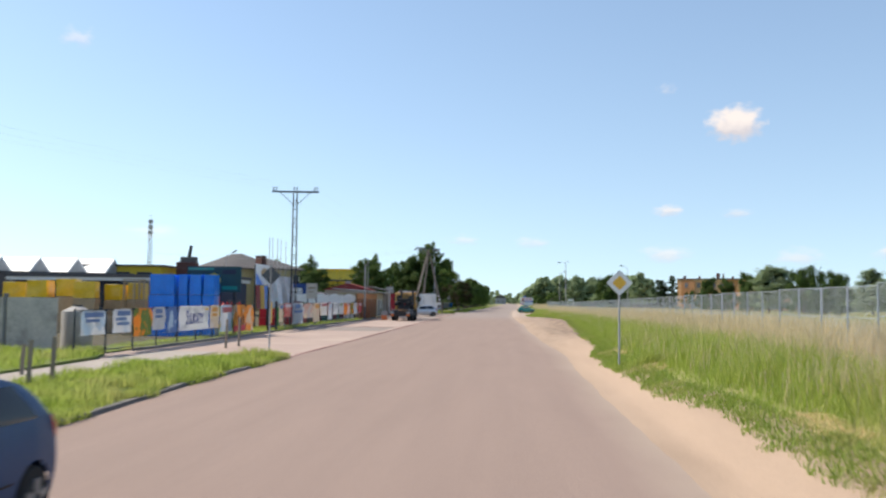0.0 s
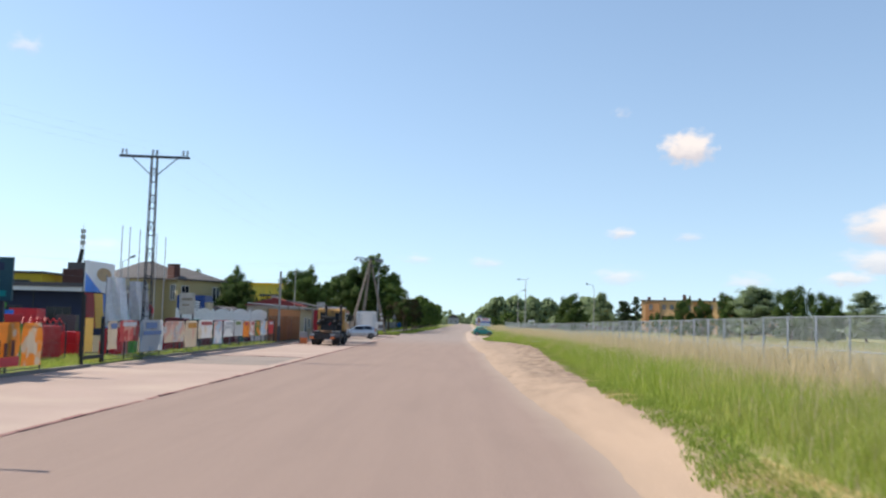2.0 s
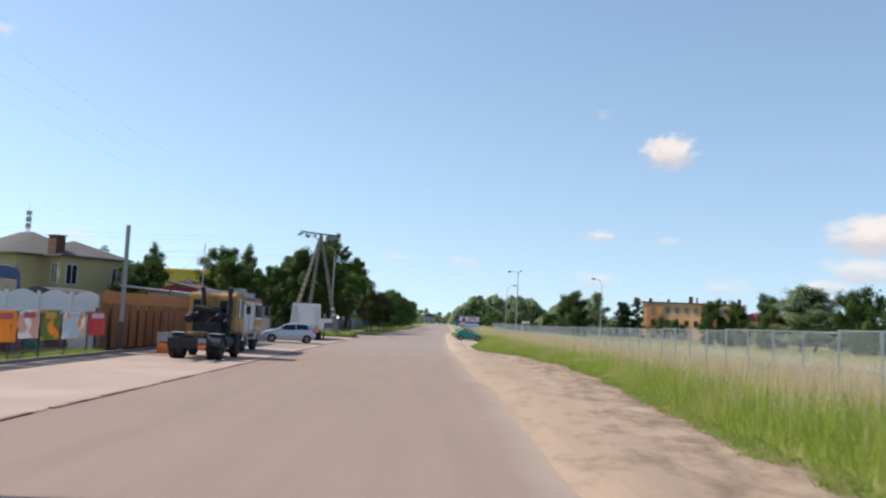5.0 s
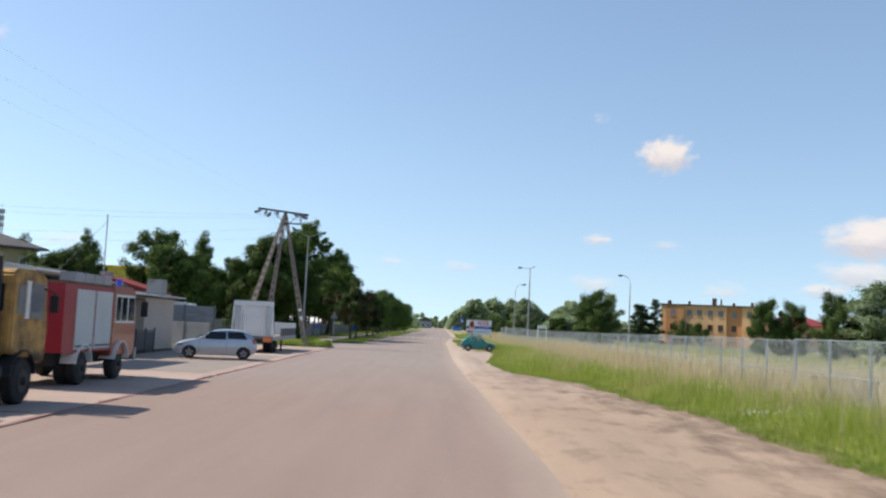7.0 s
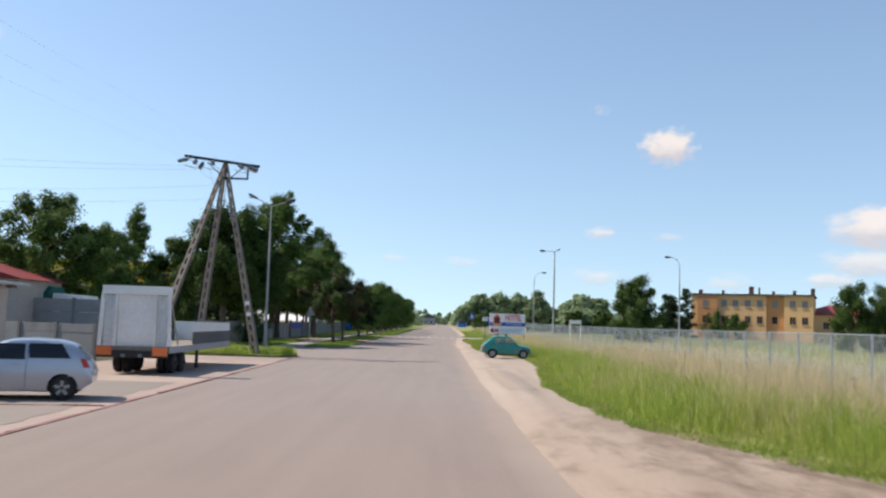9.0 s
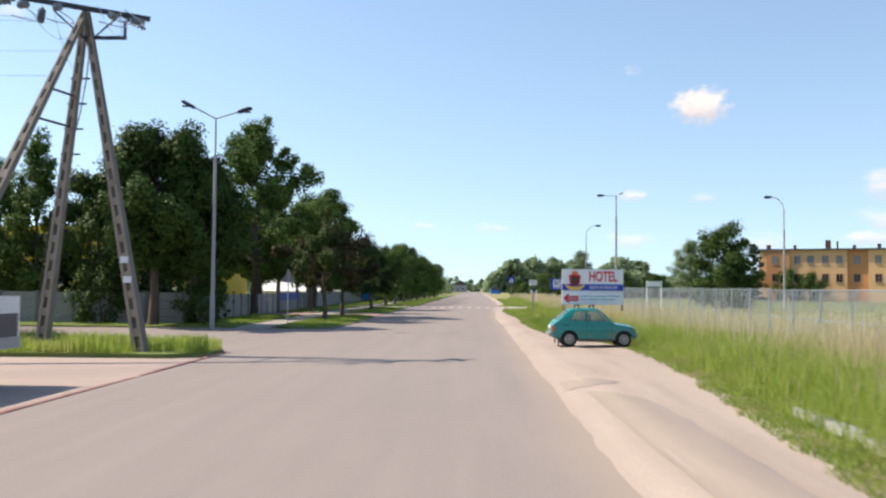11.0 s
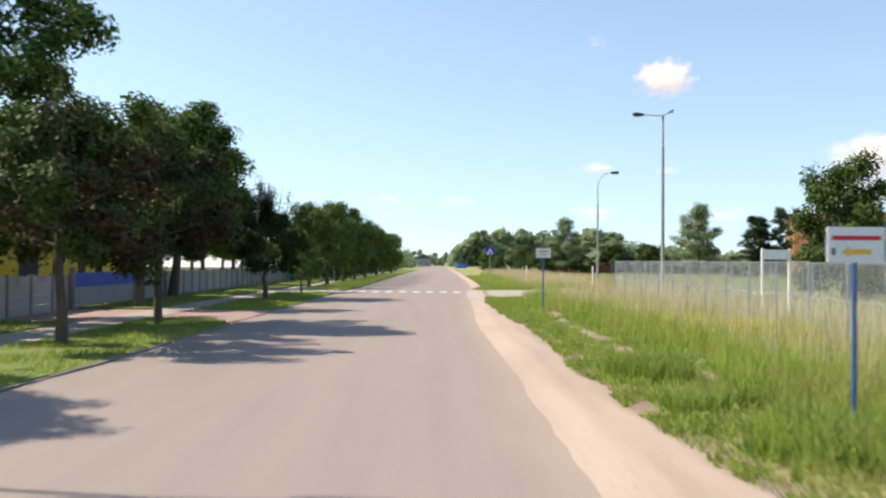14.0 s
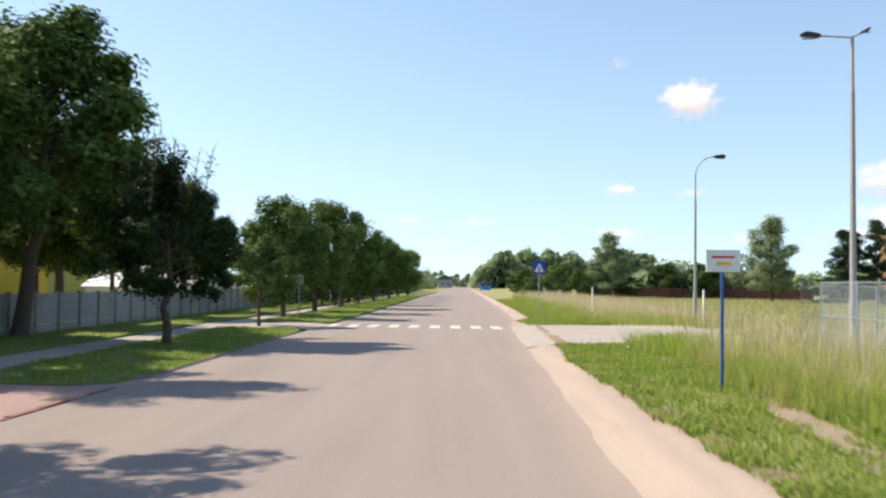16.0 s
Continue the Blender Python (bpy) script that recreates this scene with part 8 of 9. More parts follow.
boxpart("engine_vent", (0.07, 0.1, -0.4, -0.1, 0.78, 0.83), M["black"], gc)
for k in range(2):
    bm = bmesh.new()
    for y in (-0.5, 0.5):
        box(bm, 0.9 + 0.5 * k, 0.94 + 0.5 * k, y - 0.02, y + 0.02, 1.29, 1.38)
    box(bm, 0.895 + 0.5 * k, 0.945 + 0.5 * k, -0.55, 0.55, 1.38, 1.42)
    part("roof_bar", bm, M["dark_steel"], gc)


HATCH = dict(L=4.05, W=1.66, r=0.305, paint="silver", axles=(0.66, 3.27), low=((0, 0.42), (0.25, 0.27), (0.9, 0.24), (3.6, 0.22), (3.95, 0.27), (4.05, 0.36)),
             top=((0, 0.72), (0.04, 0.88), (0.1, 1.0), (0.33, 1.27), (0.5, 1.4), (0.85, 1.47), (1.4, 1.5), (1.9, 1.47), (2.25, 1.37), (3.0, 0.99), (3.4, 0.93), (3.75, 0.82), (3.95, 0.68), (4.05, 0.5)),
             belt=((0, 0.6), (0.1, 0.86), (0.4, 0.98), (1.5, 0.95), (3.0, 0.9), (4.05, 0.6)), plan=((0, 0.8), (0.04, 0.92), (0.15, 0.985), (0.5, 1.0), (0.8, 0.97), (0.93, 0.86), (0.98, 0.72), (1, 0.6)), tuck=0.76, roof=1.5,
             panes=((0.5, 1.45, 0.72, 1.48, 1.02, 1.37), (1.53, 2.75, 1.55, 2.28, 0.98, 1.36)), lamp=(0.05, 0.2, 0.17, 0.3, 0.8, 1.02), head=(3.62, 3.93, 3.55, 3.8, 0.62, 0.74), seams=(1.5, 2.82), handle=1.72, hz=0.86, mirror=2.62, screen=(3.0, 2.42), back=(0.1, 0.38), strip="silver")
shell_car("hatchback_car", pose(-8.95, 125.0, 0.0, 0, 0, 194.5), HATCH, "silver three-door hatchback parked across the forecourt")
shell_car("hatchback_car", pose(-5.1, 8.95, 0.0, 0, 0, -90), dict(HATCH, paint="navy", strip="black", top=((0, 0.72), (0.04, 0.86), (0.12, 0.98), (0.4, 1.24), (0.62, 1.39), (0.9, 1.46), (1.5, 1.5), (2.1, 1.46), (2.4, 1.37), (3.05, 1.0), (3.4, 0.93), (3.75, 0.82), (3.95, 0.68), (4.05, 0.5)), panes=((0.58, 1.45, 0.84, 1.48, 1.03, 1.35), (1.53, 2.75, 1.55, 2.28, 0.98, 1.36)), back=(0.14, 0.6)), "dark blue hatchback on the oncoming lane")

# yellow road tractor, seen from behind; local y runs forward
yt = thing("road_tractor", pose(-10.4, 93.3, 0), "old yellow articulated lorry tractor unit without its trailer", "truck")
for x in (-0.42, 0.42):
    boxpart("frame_rail", (x - 0.05, x + 0.05, 0.0, 6.4, 0.75, 1.0), M["black"], yt)
boxpart("cross_member", (-0.95, 0.95, -0.1, 0.05, 0.55, 0.95), M["black"], yt)
for x in (-0.8, 0.8):
    boxpart("tail_lamp", (x - 0.16, x + 0.16, -0.17, -0.1, 0.55, 0.72), M["tail_orange"], yt, "orange-red tail lamp", 0.01)
    boxpart("lamp_plate", (x - 0.16, x + 0.16, -0.14, -0.1, 0.78, 0.98), M["lamp_grey"], yt)
bm = bmesh.new()
tube(bm, (0, 2.3, 1.0), (0, 2.3, 1.2), 0.5, 0.45, 20)
box(bm, -0.42, 0.42, 1.55, 2.1, 1.02, 1.12)
part("coupling_plate", bm, M["rust"], yt, "rusty fifth-wheel coupling")


def truck_wheel(root, x, y, r, w, out, dual=False):
    """Axle along x."""
    for j in range(2 if dual else 1):
        xx = x - out * 0.32 * j
        bm = bmesh.new()
        prof = [(r * 0.55, -w / 2), (r * 0.9, -w / 2), (r * 0.985, -w * 0.38), (r, 0), (r * 0.985, w * 0.38), (r * 0.9, w / 2), (r * 0.55, w / 2)]
        n = 26
        rings = [[bm.verts.new((xx + pw, y + pr * math.cos(2 * math.pi * i / n), r + pr * math.sin(2 * math.pi * i / n))) for i in range(n)] for pr, pw in prof]
        for a, b in zip(rings, rings[1:]):
            for i in range(n):
                bm.faces.new((a[i], a[(i + 1) % n], b[(i + 1) % n], b[i]))
        bm.faces.new(rings[0])
        bm.faces.new(rings[-1][::-1])
        bmesh.ops.recalc_face_normals(bm, faces=bm.faces)
        tyre = part("wheel", bm, M["rubber"], root)
        bm = bmesh.new()
        xo = xx + out * (w / 2 - 0.05)
        tube(bm, (xo, y, r), (xo + out * 0.07, y, r), r * 0.55, r * 0.5, 20)
        tube(bm, (xo + out * 0.07, y, r), (xo + out * 0.16, y, r), r * 0.2, r * 0.16, 12)
        part("rim", bm, M["rim_dark"], tyre)


def guard(root, x0, x1, y, r, material, label=""):
    bm = bmesh.new()
    n = 10
    for k in range(n):
        a, b = math.pi * (0.05 + 0.9 * k / n), math.pi * (0.05 + 0.9 * (k + 1) / n)
        vs = []
        for rr in (r, r + 0.03):
            for t in (a, b):
                for xx in (x0, x1):
                    vs.append(bm.verts.new((xx, y + rr * math.cos(t), r * 0.85 + rr * math.sin(t))))
        for f in ((0, 1, 3, 2), (4, 6, 7, 5), (0, 2, 6, 4), (1, 5, 7, 3), (0, 4, 5, 1), (2, 3, 7, 6)):
            bm.faces.new([vs[i] for i in f])
    bmesh.ops.recalc_face_normals(bm, faces=bm.faces)
    part("mudguard", bm, M[material], root, label)


for s in (-1, 1):
    truck_wheel(yt, s * 0.98, 2.25, 0.5, 0.3, s, True)
    truck_wheel(yt, s * 0.98, 5.45, 0.52, 0.32, s)
    guard(yt, -1.14 if s < 0 else 0.5, -0.5 if s < 0 else 1.14, 2.25, 0.6, "dark_steel", "dark rear mudguard")
    guard(yt, -1.16 if s < 0 else 0.8, -0.8 if s < 0 else 1.16, 5.45, 0.64, "black")
bm = bmesh.new()
tube(bm, (0.85, 3.1, 0.75), (0.85, 4.5, 0.75), 0.28, None, 14)
part("fuel_tank", bm, M["black"], yt)
bm = bmesh.new()
box(bm, -1.12, -0.65, 3.1, 4.6, 0.5, 1.05)
bevel(bm, 0.04)
part("battery_box", bm, M["dark_steel"], yt)
bm = bmesh.new()
prism(bm, [(4.75, 1.15), (6.0, 1.0), (6.6, 0.85), (6.65, 1.75), (6.45, 2.85), (6.2, 3.0), (4.95, 3.0), (4.75, 2.88)], "x", -1.12, 1.12)
bevel(bm, 0.05, 2)
part("cab", bm, M["truck_yellow"], yt, "faded yellow cab")
for x in (-0.62, 0.62):
    boxpart("rear_window", (x - 0.3, x + 0.3, 4.735, 4.75, 2.05, 2.65), M["glass"], yt)
for s in (-1, 1):
    boxpart("side_window", (s * 1.126 - 0.008, s * 1.126 + 0.008, 5.62, 6.35, 1.9, 2.7), M["glass_light"], yt)
    boxpart("side_window", (s * 1.126 - 0.008, s * 1.126 + 0.008, 4.95, 5.3, 2.0, 2.65), M["glass_light"], yt)
    bm = bmesh.new()
    path_tube(bm, [(0.82 if s > 0 else -0.42, 4.55, 1.0), (0.82 if s > 0 else -0.42, 4.55, 3.0), (0.85 if s > 0 else -0.44, 4.42, 3.25)], 0.11, 10)
    part("exhaust_pipe" if s > 0 else "air_intake", bm, M["black"], yt)
    bm = bmesh.new()
    path_tube(bm, [(s * 1.12, 6.3, 2.6), (s * 1.36, 6.35, 2.5), (s * 1.36, 6.35, 2.1)], 0.02, 5)
    box(bm, s * 1.36 - 0.1, s * 1.36 + 0.1, 6.32, 6.38, 2.05, 2.45)
    part("mirror", bm, M["black"], yt)
bm = bmesh.new()
tube(bm, (-0.6, 4.5, 1.75), (0.5, 4.5, 1.75), 0.16, None, 12)
part("air_filter", bm, M["black"], yt)
for k in range(7):
    bm = bmesh.new()
    path_tube(bm, [(-0.6 + 0.2 * k, 4.6, 1.9 - 0.1 * (k % 3)), (-0.5 + 0.16 * k, 4.1, 1.35), (-0.3 + 0.1 * k, 3.4, 1.1)], 0.025, 5)
    part("hose", bm, M["black"], yt)
boxpart("gearbox_cover", (-0.55, 0.55, 3.6, 4.6, 1.0, 1.6), M["black"], yt, bev=0.04)
boxpart("equipment_box", (-0.8, 0.8, 4.36, 4.74, 1.15, 2.0), M["black"], yt, "black equipment on the cab back", 0.05)
bm = bmesh.new()
tube(bm, (-0.75, 4.42, 2.2), (0.45, 4.46, 2.12), 0.2, 0.17, 14)
part("bellows", bm, M["rubber"], yt, "fat dull rubber air hose")
for x_, z_, r_ in ((-0.95, 1.85, 0.2), (-0.6, 2.05, 0.13), (0.75, 1.7, 0.17), (0.35, 1.95, 0.14), (0.1, 1.2, 0.2)):
    bm = bmesh.new()
    tube(bm, (x_, 4.1, z_ - 0.15), (x_ + 0.1, 4.5, z_ + 0.1), r_, r_ * 0.9, 12)
    part("air_tank", bm, M["black"], yt)
bm = bmesh.new()
path_tube(bm, [(-0.5, 3.9, 1.25), (-0.2, 4.15, 1.5), (0.05, 4.3, 1.8)], 0.05, 7)
part("hose", bm, M["tail_red"], yt, "red coiled air hose")
for s_ in (-1, 1):
    boxpart("guard_top", (s_ * 0.82 - 0.28, s_ * 0.82 + 0.28, 1.85, 2.65, 1.12, 1.15), M["aluminium"], yt, "worn bright top of the mudguard", 0.012)
    boxpart("window_frame", (s_ * 1.13 - 0.006, s_ * 1.13 + 0.006, 5.36, 5.56, 1.9, 2.75), M["hall_white"], yt, "pale door pillar")
bm = bmesh.new()
box(bm, -0.85, 0.85, 5.1, 6.2, 3.0, 3.1)
bevel(bm, 0.05)
part("roof_deflector", bm, M["aluminium"], yt)

marker = thing("marker_box", pose(-12.75, 98.8, 0), "small grey box with an orange-red foot beside the fence", "box")
boxpart("foot", (-0.3, 0.3, -0.2, 0.2, 0, 0.5), M["tail_orange"], marker, "orange-red foot", 0.02)
boxpart("body", (-0.32, 0.32, -0.22, 0.22, 0.5, 1.0), M["lamp_grey"], marker, bev=0.03)

# fire engine
fe = thing("fire_engine", pose(-11.4, 102.9, 0), "red fire engine with grey roller shutters and a blue beacon", "fire engine")
bm = bmesh.new()
box(bm, -1.25, 1.25, 0.15, 4.0, 0.95, 2.85)
bevel(bm, 0.04, 2)
part("body", bm, M["truck_red"], fe)
for s in (-1, 1):
    for y in (1.0, 2.5):
        root_y = y
        bm = bmesh.new()
        box(bm, s * 1.256 - 0.014, s * 1.256 + 0.014, root_y, root_y + 1.38, 1.02, 2.72)
        bevel(bm, 0.008)
        part("roller_shutter", bm, M["shutter"], fe, "plain pale grey roller shutter")
        boxpart("shutter_bar", (s * 1.28 - 0.015, s * 1.28 + 0.015, root_y + 0.1, root_y + 1.28, 1.1, 1.14), M["dark_steel"], fe)
bm = bmesh.new()
prism(bm, [(4.05, 0.75), (6.3, 0.7), (6.4, 1.5), (6.2, 2.85), (5.95, 2.95), (4.05, 2.95)], "x", -1.24, 1.24)
bevel(bm, 0.05, 2)
part("cab", bm, M["truck_orange"], fe, "orange-red crew cab")
for s in (-1, 1):
    for y0, y1 in ((4.35, 4.75), (4.85, 5.35), (5.5, 6.1)):
        boxpart("window_frame", (s * 1.242 - 0.008, s * 1.242 + 0.008, y0 - 0.06, y1 + 0.06, 1.78, 2.68), M["hall_white"], fe, "white window surround")
        boxpart("side_window", (s * 1.252 - 0.006, s * 1.252 + 0.006, y0, y1, 1.85, 2.6), M["glass"], fe)
    truck_wheel(fe, s * 1.08, 1.75, 0.5, 0.3, s, True)
    truck_wheel(fe, s * 1.08, 4.85, 0.5, 0.3, s)
    guard(fe, -1.32 if s < 0 else 0.85, -0.85 if s < 0 else 1.32, 1.75, 0.62, "white_paint", "white mudguard")
    guard(fe, -1.36 if s < 0 else 0.85, -0.85 if s < 0 else 1.36, 4.85, 0.64, "white_paint", "white mudguard")
    bm = bmesh.new()
    path_tube(bm, [(s * 1.25, 6.1, 2.6), (s * 1.55, 6.2, 2.55), (s * 1.55, 6.2, 2.1)], 0.02, 5)
    box(bm, s * 1.55 - 0.11, s * 1.55 + 0.11, 6.18, 6.23, 2.0, 2.5)
    part("mirror", bm, M["black"], fe)
boxpart("windscreen", (-1.1, 1.1, 6.28, 6.34, 1.75, 2.6), M["glass"], fe)
boxpart("bumper", (-1.25, 1.25, 6.35, 6.6, 0.55, 0.95), M["sign_back"], fe, bev=0.03)
boxpart("underframe", (-0.8, 0.8, 0.75, 6.2, 0.55, 0.95), M["black"], fe)
boxpart("roof_rail", (-1.22, 1.22, 0.2, 3.9, 2.85, 2.93), M["rust"], fe, "dark red-brown roof gallery", 0.02)
for k in range(4):
    boxpart("roof_locker", (0.75, 1.2, 0.95 + k * 0.74, 1.63 + k * 0.74, 2.93, 3.2), M["lamp_grey"], fe, "dull grey roof locker", 0.02)
lad = bmesh.new()
for x in (-0.25, 0.25):
    tube(lad, (x, 0.6, 3.2), (x, 4.6, 3.2), 0.035, None, 6)
for k in range(12):
    tube(lad, (-0.25, 0.8 + k * 0.33, 3.2), (0.25, 0.8 + k * 0.33, 3.2), 0.02, None, 5)
part("ladder", lad, M["aluminium"], fe)
bm = bmesh.new()
tube(bm, (0.85, 5.6, 2.95), (0.85, 5.6, 3.2), 0.11, 0.09, 12)
part("beacon", bm, M["blue_lamp"], fe, "blue flashing beacon")
bm = bmesh.new()
tube(bm, (-0.85, 5.6, 2.95), (-0.85, 5.6, 3.2), 0.11, 0.09, 12)
part("beacon", bm, M["blue_lamp"], fe, "blue flashing beacon")

# flat transporter with its loading ramp folded up
tr = thing("flatbed_trailer", pose(-10.95, 134.0, 0), "white transporter trailer with an upright loading ramp", "trailer")
boxpart("bed", (-1.25, 1.25, 0.1, 9.8, 0.85, 1.0), M["wood_grey"], tr)
for s in (-1, 1):
    boxpart("side_beam", (s * 1.25 - 0.05, s * 1.25 + 0.05, 0.1, 9.8, 0.78, 1.02), M["lamp_grey"], tr)
    boxpart("side_board", (s * 1.25 - 0.03, s * 1.25 + 0.03, 3.4, 9.7, 1.02, 1.5), M["hall_dark"], tr, "dark grey side board")
    for yy in (1.6, 2.7):
        truck_wheel(tr, s * 0.95, yy, 0.38, 0.26, s, True)
    boxpart("tail_lamp", (s * 0.98 - 0.26, s * 0.98 + 0.26, -0.04, 0.06, 0.68, 0.98), M["tail_orange"], tr, "orange rear lamp panel", 0.01)
    boxpart("work_lamp", (s * 0.3 - 0.07, s * 0.3 + 0.07, -0.05, 0.04, 0.62, 0.74), M["glass_light"], tr)
    boxpart("support_leg", (s * 1.1 - 0.05, s * 1.1 + 0.05, 4.6, 4.72, 0.05, 0.85), M["dark_steel"], tr)
boxpart("rear_beam", (-1.25, 1.25, 0.0, 0.12, 0.6, 0.85), M["black"], tr)
boxpart("headboard", (-1.25, 1.25, 9.75, 9.82, 1.0, 1.85), M["white_paint"], tr)
boxpart("ramp_panel", (-0.62, 0.62, 0.22, 0.28, 0.95, 2.85), M["white_paint"], tr, "plain white middle panel")
boxpart("ramp_top", (-1.18, 1.18, 0.1, 0.55, 2.82, 3.13), M["white_paint"], tr, "white top beam", 0.02)
for s in (-1, 1):
    for x in (0.68, 1.16):
        bm = bmesh.new()
        box(bm, s * x - 0.05, s * x + 0.05, 0.12, 0.26, 0.9, 2.9)
        for v in bm.verts:
            v.co.x += s * 0.06 * (2.9 - v.co.z) * (x - 0.4)
        part("ramp_post", bm, M["white_paint"], tr, soft=0)
    for k in range(9):
        boxpart("ramp_rung", (s * 0.92 - 0.2, s * 0.92 + 0.2, 0.16, 0.22, 1.0 + k * 0.21, 1.04 + k * 0.21), M["hall_white"], tr)
    boxpart("ramp_sheet", (s * 0.92 - 0.2, s * 0.92 + 0.2, 0.26, 0.3, 1.0, 2.8), M["poly_white"], tr)
    bm = bmesh.new()
    tube(bm, (s * 1.16, 0.3, 2.9), (s * 1.16, 1.6, 1.05), 0.03, None, 6)
    part("ramp_strut", bm, M["lamp_grey"], tr)

# blue cab of a lorry and covered goods behind the banners
bt = thing("lorry", pose(-22.9, 100.2, 0) @ Matrix.Diagonal((1, 1, 1.12, 1)), "blue lorry cab parked behind the fence", "truck")
bm = bmesh.new()
prism(bm, [(0, 0.7), (3.0, 0.7), (3.1, 1.7), (2.7, 3.3), (2.4, 3.45), (0.0, 3.45)], "x", -1.2, 1.2)
bevel(bm, 0.06, 2)
part("cab", bm, M["lorry_blue"], bt)
boxpart("rear_window", (-0.85, 0.85, -0.03, 0.0, 2.1, 3.05), M["glass"], bt)
for k in range(5):
    boxpart("blind_slat", (-0.82, 0.82, -0.05, -0.032, 2.15 + 0.18 * k, 2.26 + 0.18 * k), M["poly_white"], bt, "white slat")
boxpart("side_deflector", (1.2, 1.55, 0.2, 1.6, 1.2, 2.9), M["shed_yellow"], bt, "beige side deflector", 0.08)
for s in (-1, 1):
    truck_wheel(bt, s * 1.0, 1.6, 0.48, 0.3, s)
    boxpart("side_window", (s * 1.205 - 0.008, s * 1.205 + 0.008, 1.2, 2.3, 2.1, 2.95), M["glass"], bt)
hs_ = thing("round_shelter", pose(-22.9, 108.0, 0), "low dark arched shelter behind the white fence", "shelter")
bm = bmesh.new()
prism(bm, [(-1.9 + 3.8 * k / 12, 1.9 + 1.15 * math.sin(math.pi * k / 12)) for k in range(13)], "y", 0, 7)
part("roof", bm, M["hall_dark"], hs_)
for x in (-1.75, 1.75):
    boxpart("side", (x - 0.1, x + 0.1, 0, 7, 0, 2.0), M["hall_dark"], hs_)
gt = thing("lorry", pose(-21.0, 152.5, 0, 0, 0, -90), "white lorry with a green tarpaulin behind the wall", "truck")
bm = bmesh.new()
prism(bm, [(0, 0.7), (1.9, 0.7), (2.0, 1.6), (1.7, 3.0), (0.0, 3.1)], "x", -1.1, 1.1)
bevel(bm, 0.05, 2)
part("cab", bm, M["white_paint"], gt)
bm = bmesh.new()
prism(bm, [(-1.15, 1.0), (1.15, 1.0), (1.15, 3.1), (0.7, 3.45), (-0.7, 3.45), (-1.15, 3.1)], "y", -5.0, -0.15)
part("tarpaulin", bm, M["tarp_green"], gt, "green tarpaulin cover")
for s in (-1, 1):
    truck_wheel(gt, s * 0.95, 1.1, 0.45, 0.28, s)
    truck_wheel(gt, s * 0.95, -3.6, 0.45, 0.28, s)
    boxpart("side_window", (s * 1.105 - 0.008, s * 1.105 + 0.008, 0.5, 1.5, 1.9, 2.7), M["glass"], gt)
boxpart("frame", (-0.5, 0.5, -5.0, 1.6, 0.75, 1.0), M["black"], gt)

# ---- signs on the right ----
def sign_pole(root, h, material="galvanised", r=0.032, z0=-0.3):
    bm = bmesh.new()
    tube(bm, (0, 0, z0), (0, 0, h), r, None, 10)
    return part("pole", bm, M[material], root)


pr = thing("priority_sign", pose(3.4, 27.05, rise(3.4, 27)), "yellow and white diamond priority road sign on a grey pole", "traffic sign")
sign_pole(pr, 3.0 - rise(3.4, 27))
d = 0.375
zc = 2.745 - rise(3.4, 27)


def diamond(root, name, r, y0, y1, material, label=""):
    bm = bmesh.new()
    k = 0.02
    prism(bm, [(-r + k, zc - k), (-r + k, zc + k), (-k, zc + r - k), (k, zc + r - k), (r - k, zc + k), (r - k, zc - k), (k, zc - r + k), (-k, zc - r + k)], "y", y0, y1)
    part(name, bm, M[material], root, label, soft=0)


diamond(pr, "plate", 0.385, -0.06, -0.035, "sign_back")
diamond(pr, "white_field", 0.38, -0.066, -0.06, "sign_white", "white border field")
diamond(pr, "yellow_field", 0.215, -0.07, -0.066, "sign_yellow", "amber yellow centre")

# hotel and restaurant pictogram sign with a plate below
hp = thing("service_sign", pose(3.95, 164.88, rise(3.95, 165)), "blue road sign with fork, spoon and bed pictograms", "road sign")
zz = -rise(3.95, 165)
for x, h, mm in ((0.17, 2.5, "galvanised"), (0.08, 2.1, "rust")):
    bm = bmesh.new()
    tube(bm, (x, 0.03, -0.3), (x, 0.03, h + zz), 0.03, None, 8)
    part("pole", bm, M[mm], hp)
boxpart("blue_plate", (-0.49, 0.49, -0.02, 0.0, 2.09 + zz, 2.56 + zz), M["sign_blue"], hp, bev=0.006)
for x in (-0.22, 0.23):
    boxpart("white_field", (x - 0.165, x + 0.165, -0.026, -0.021, 2.19 + zz, 2.52 + zz), M["sign_white"], hp)
bm = bmesh.new()
prism(bm, [(-0.38, 2.135 + zz), (-0.3, 2.16 + zz), (-0.3, 2.143 + zz), (0.4, 2.143 + zz), (0.4, 2.127 + zz), (-0.3, 2.127 + zz), (-0.3, 2.11 + zz)], "y", -0.026, -0.021)
part("white_arrow", bm, M["sign_white"], hp, soft=0)
for s in (-1, 1):
    bm = bmesh.new()
    box(bm, -0.012, 0.012, -0.031, -0.027, -0.12, 0.07, pose(-0.22, 0, 2.35 + zz) @ pose(0, 0, 0, 0, 45 * s, 0))
    box(bm, -0.035, 0.035, -0.031, -0.027, 0.07, 0.14, pose(-0.22, 0, 2.35 + zz) @ pose(0, 0, 0, 0, 45 * s, 0))
    part("pictogram_fork" if s > 0 else "pictogram_spoon", bm, M["black"], hp, soft=0)
bm = bmesh.new()
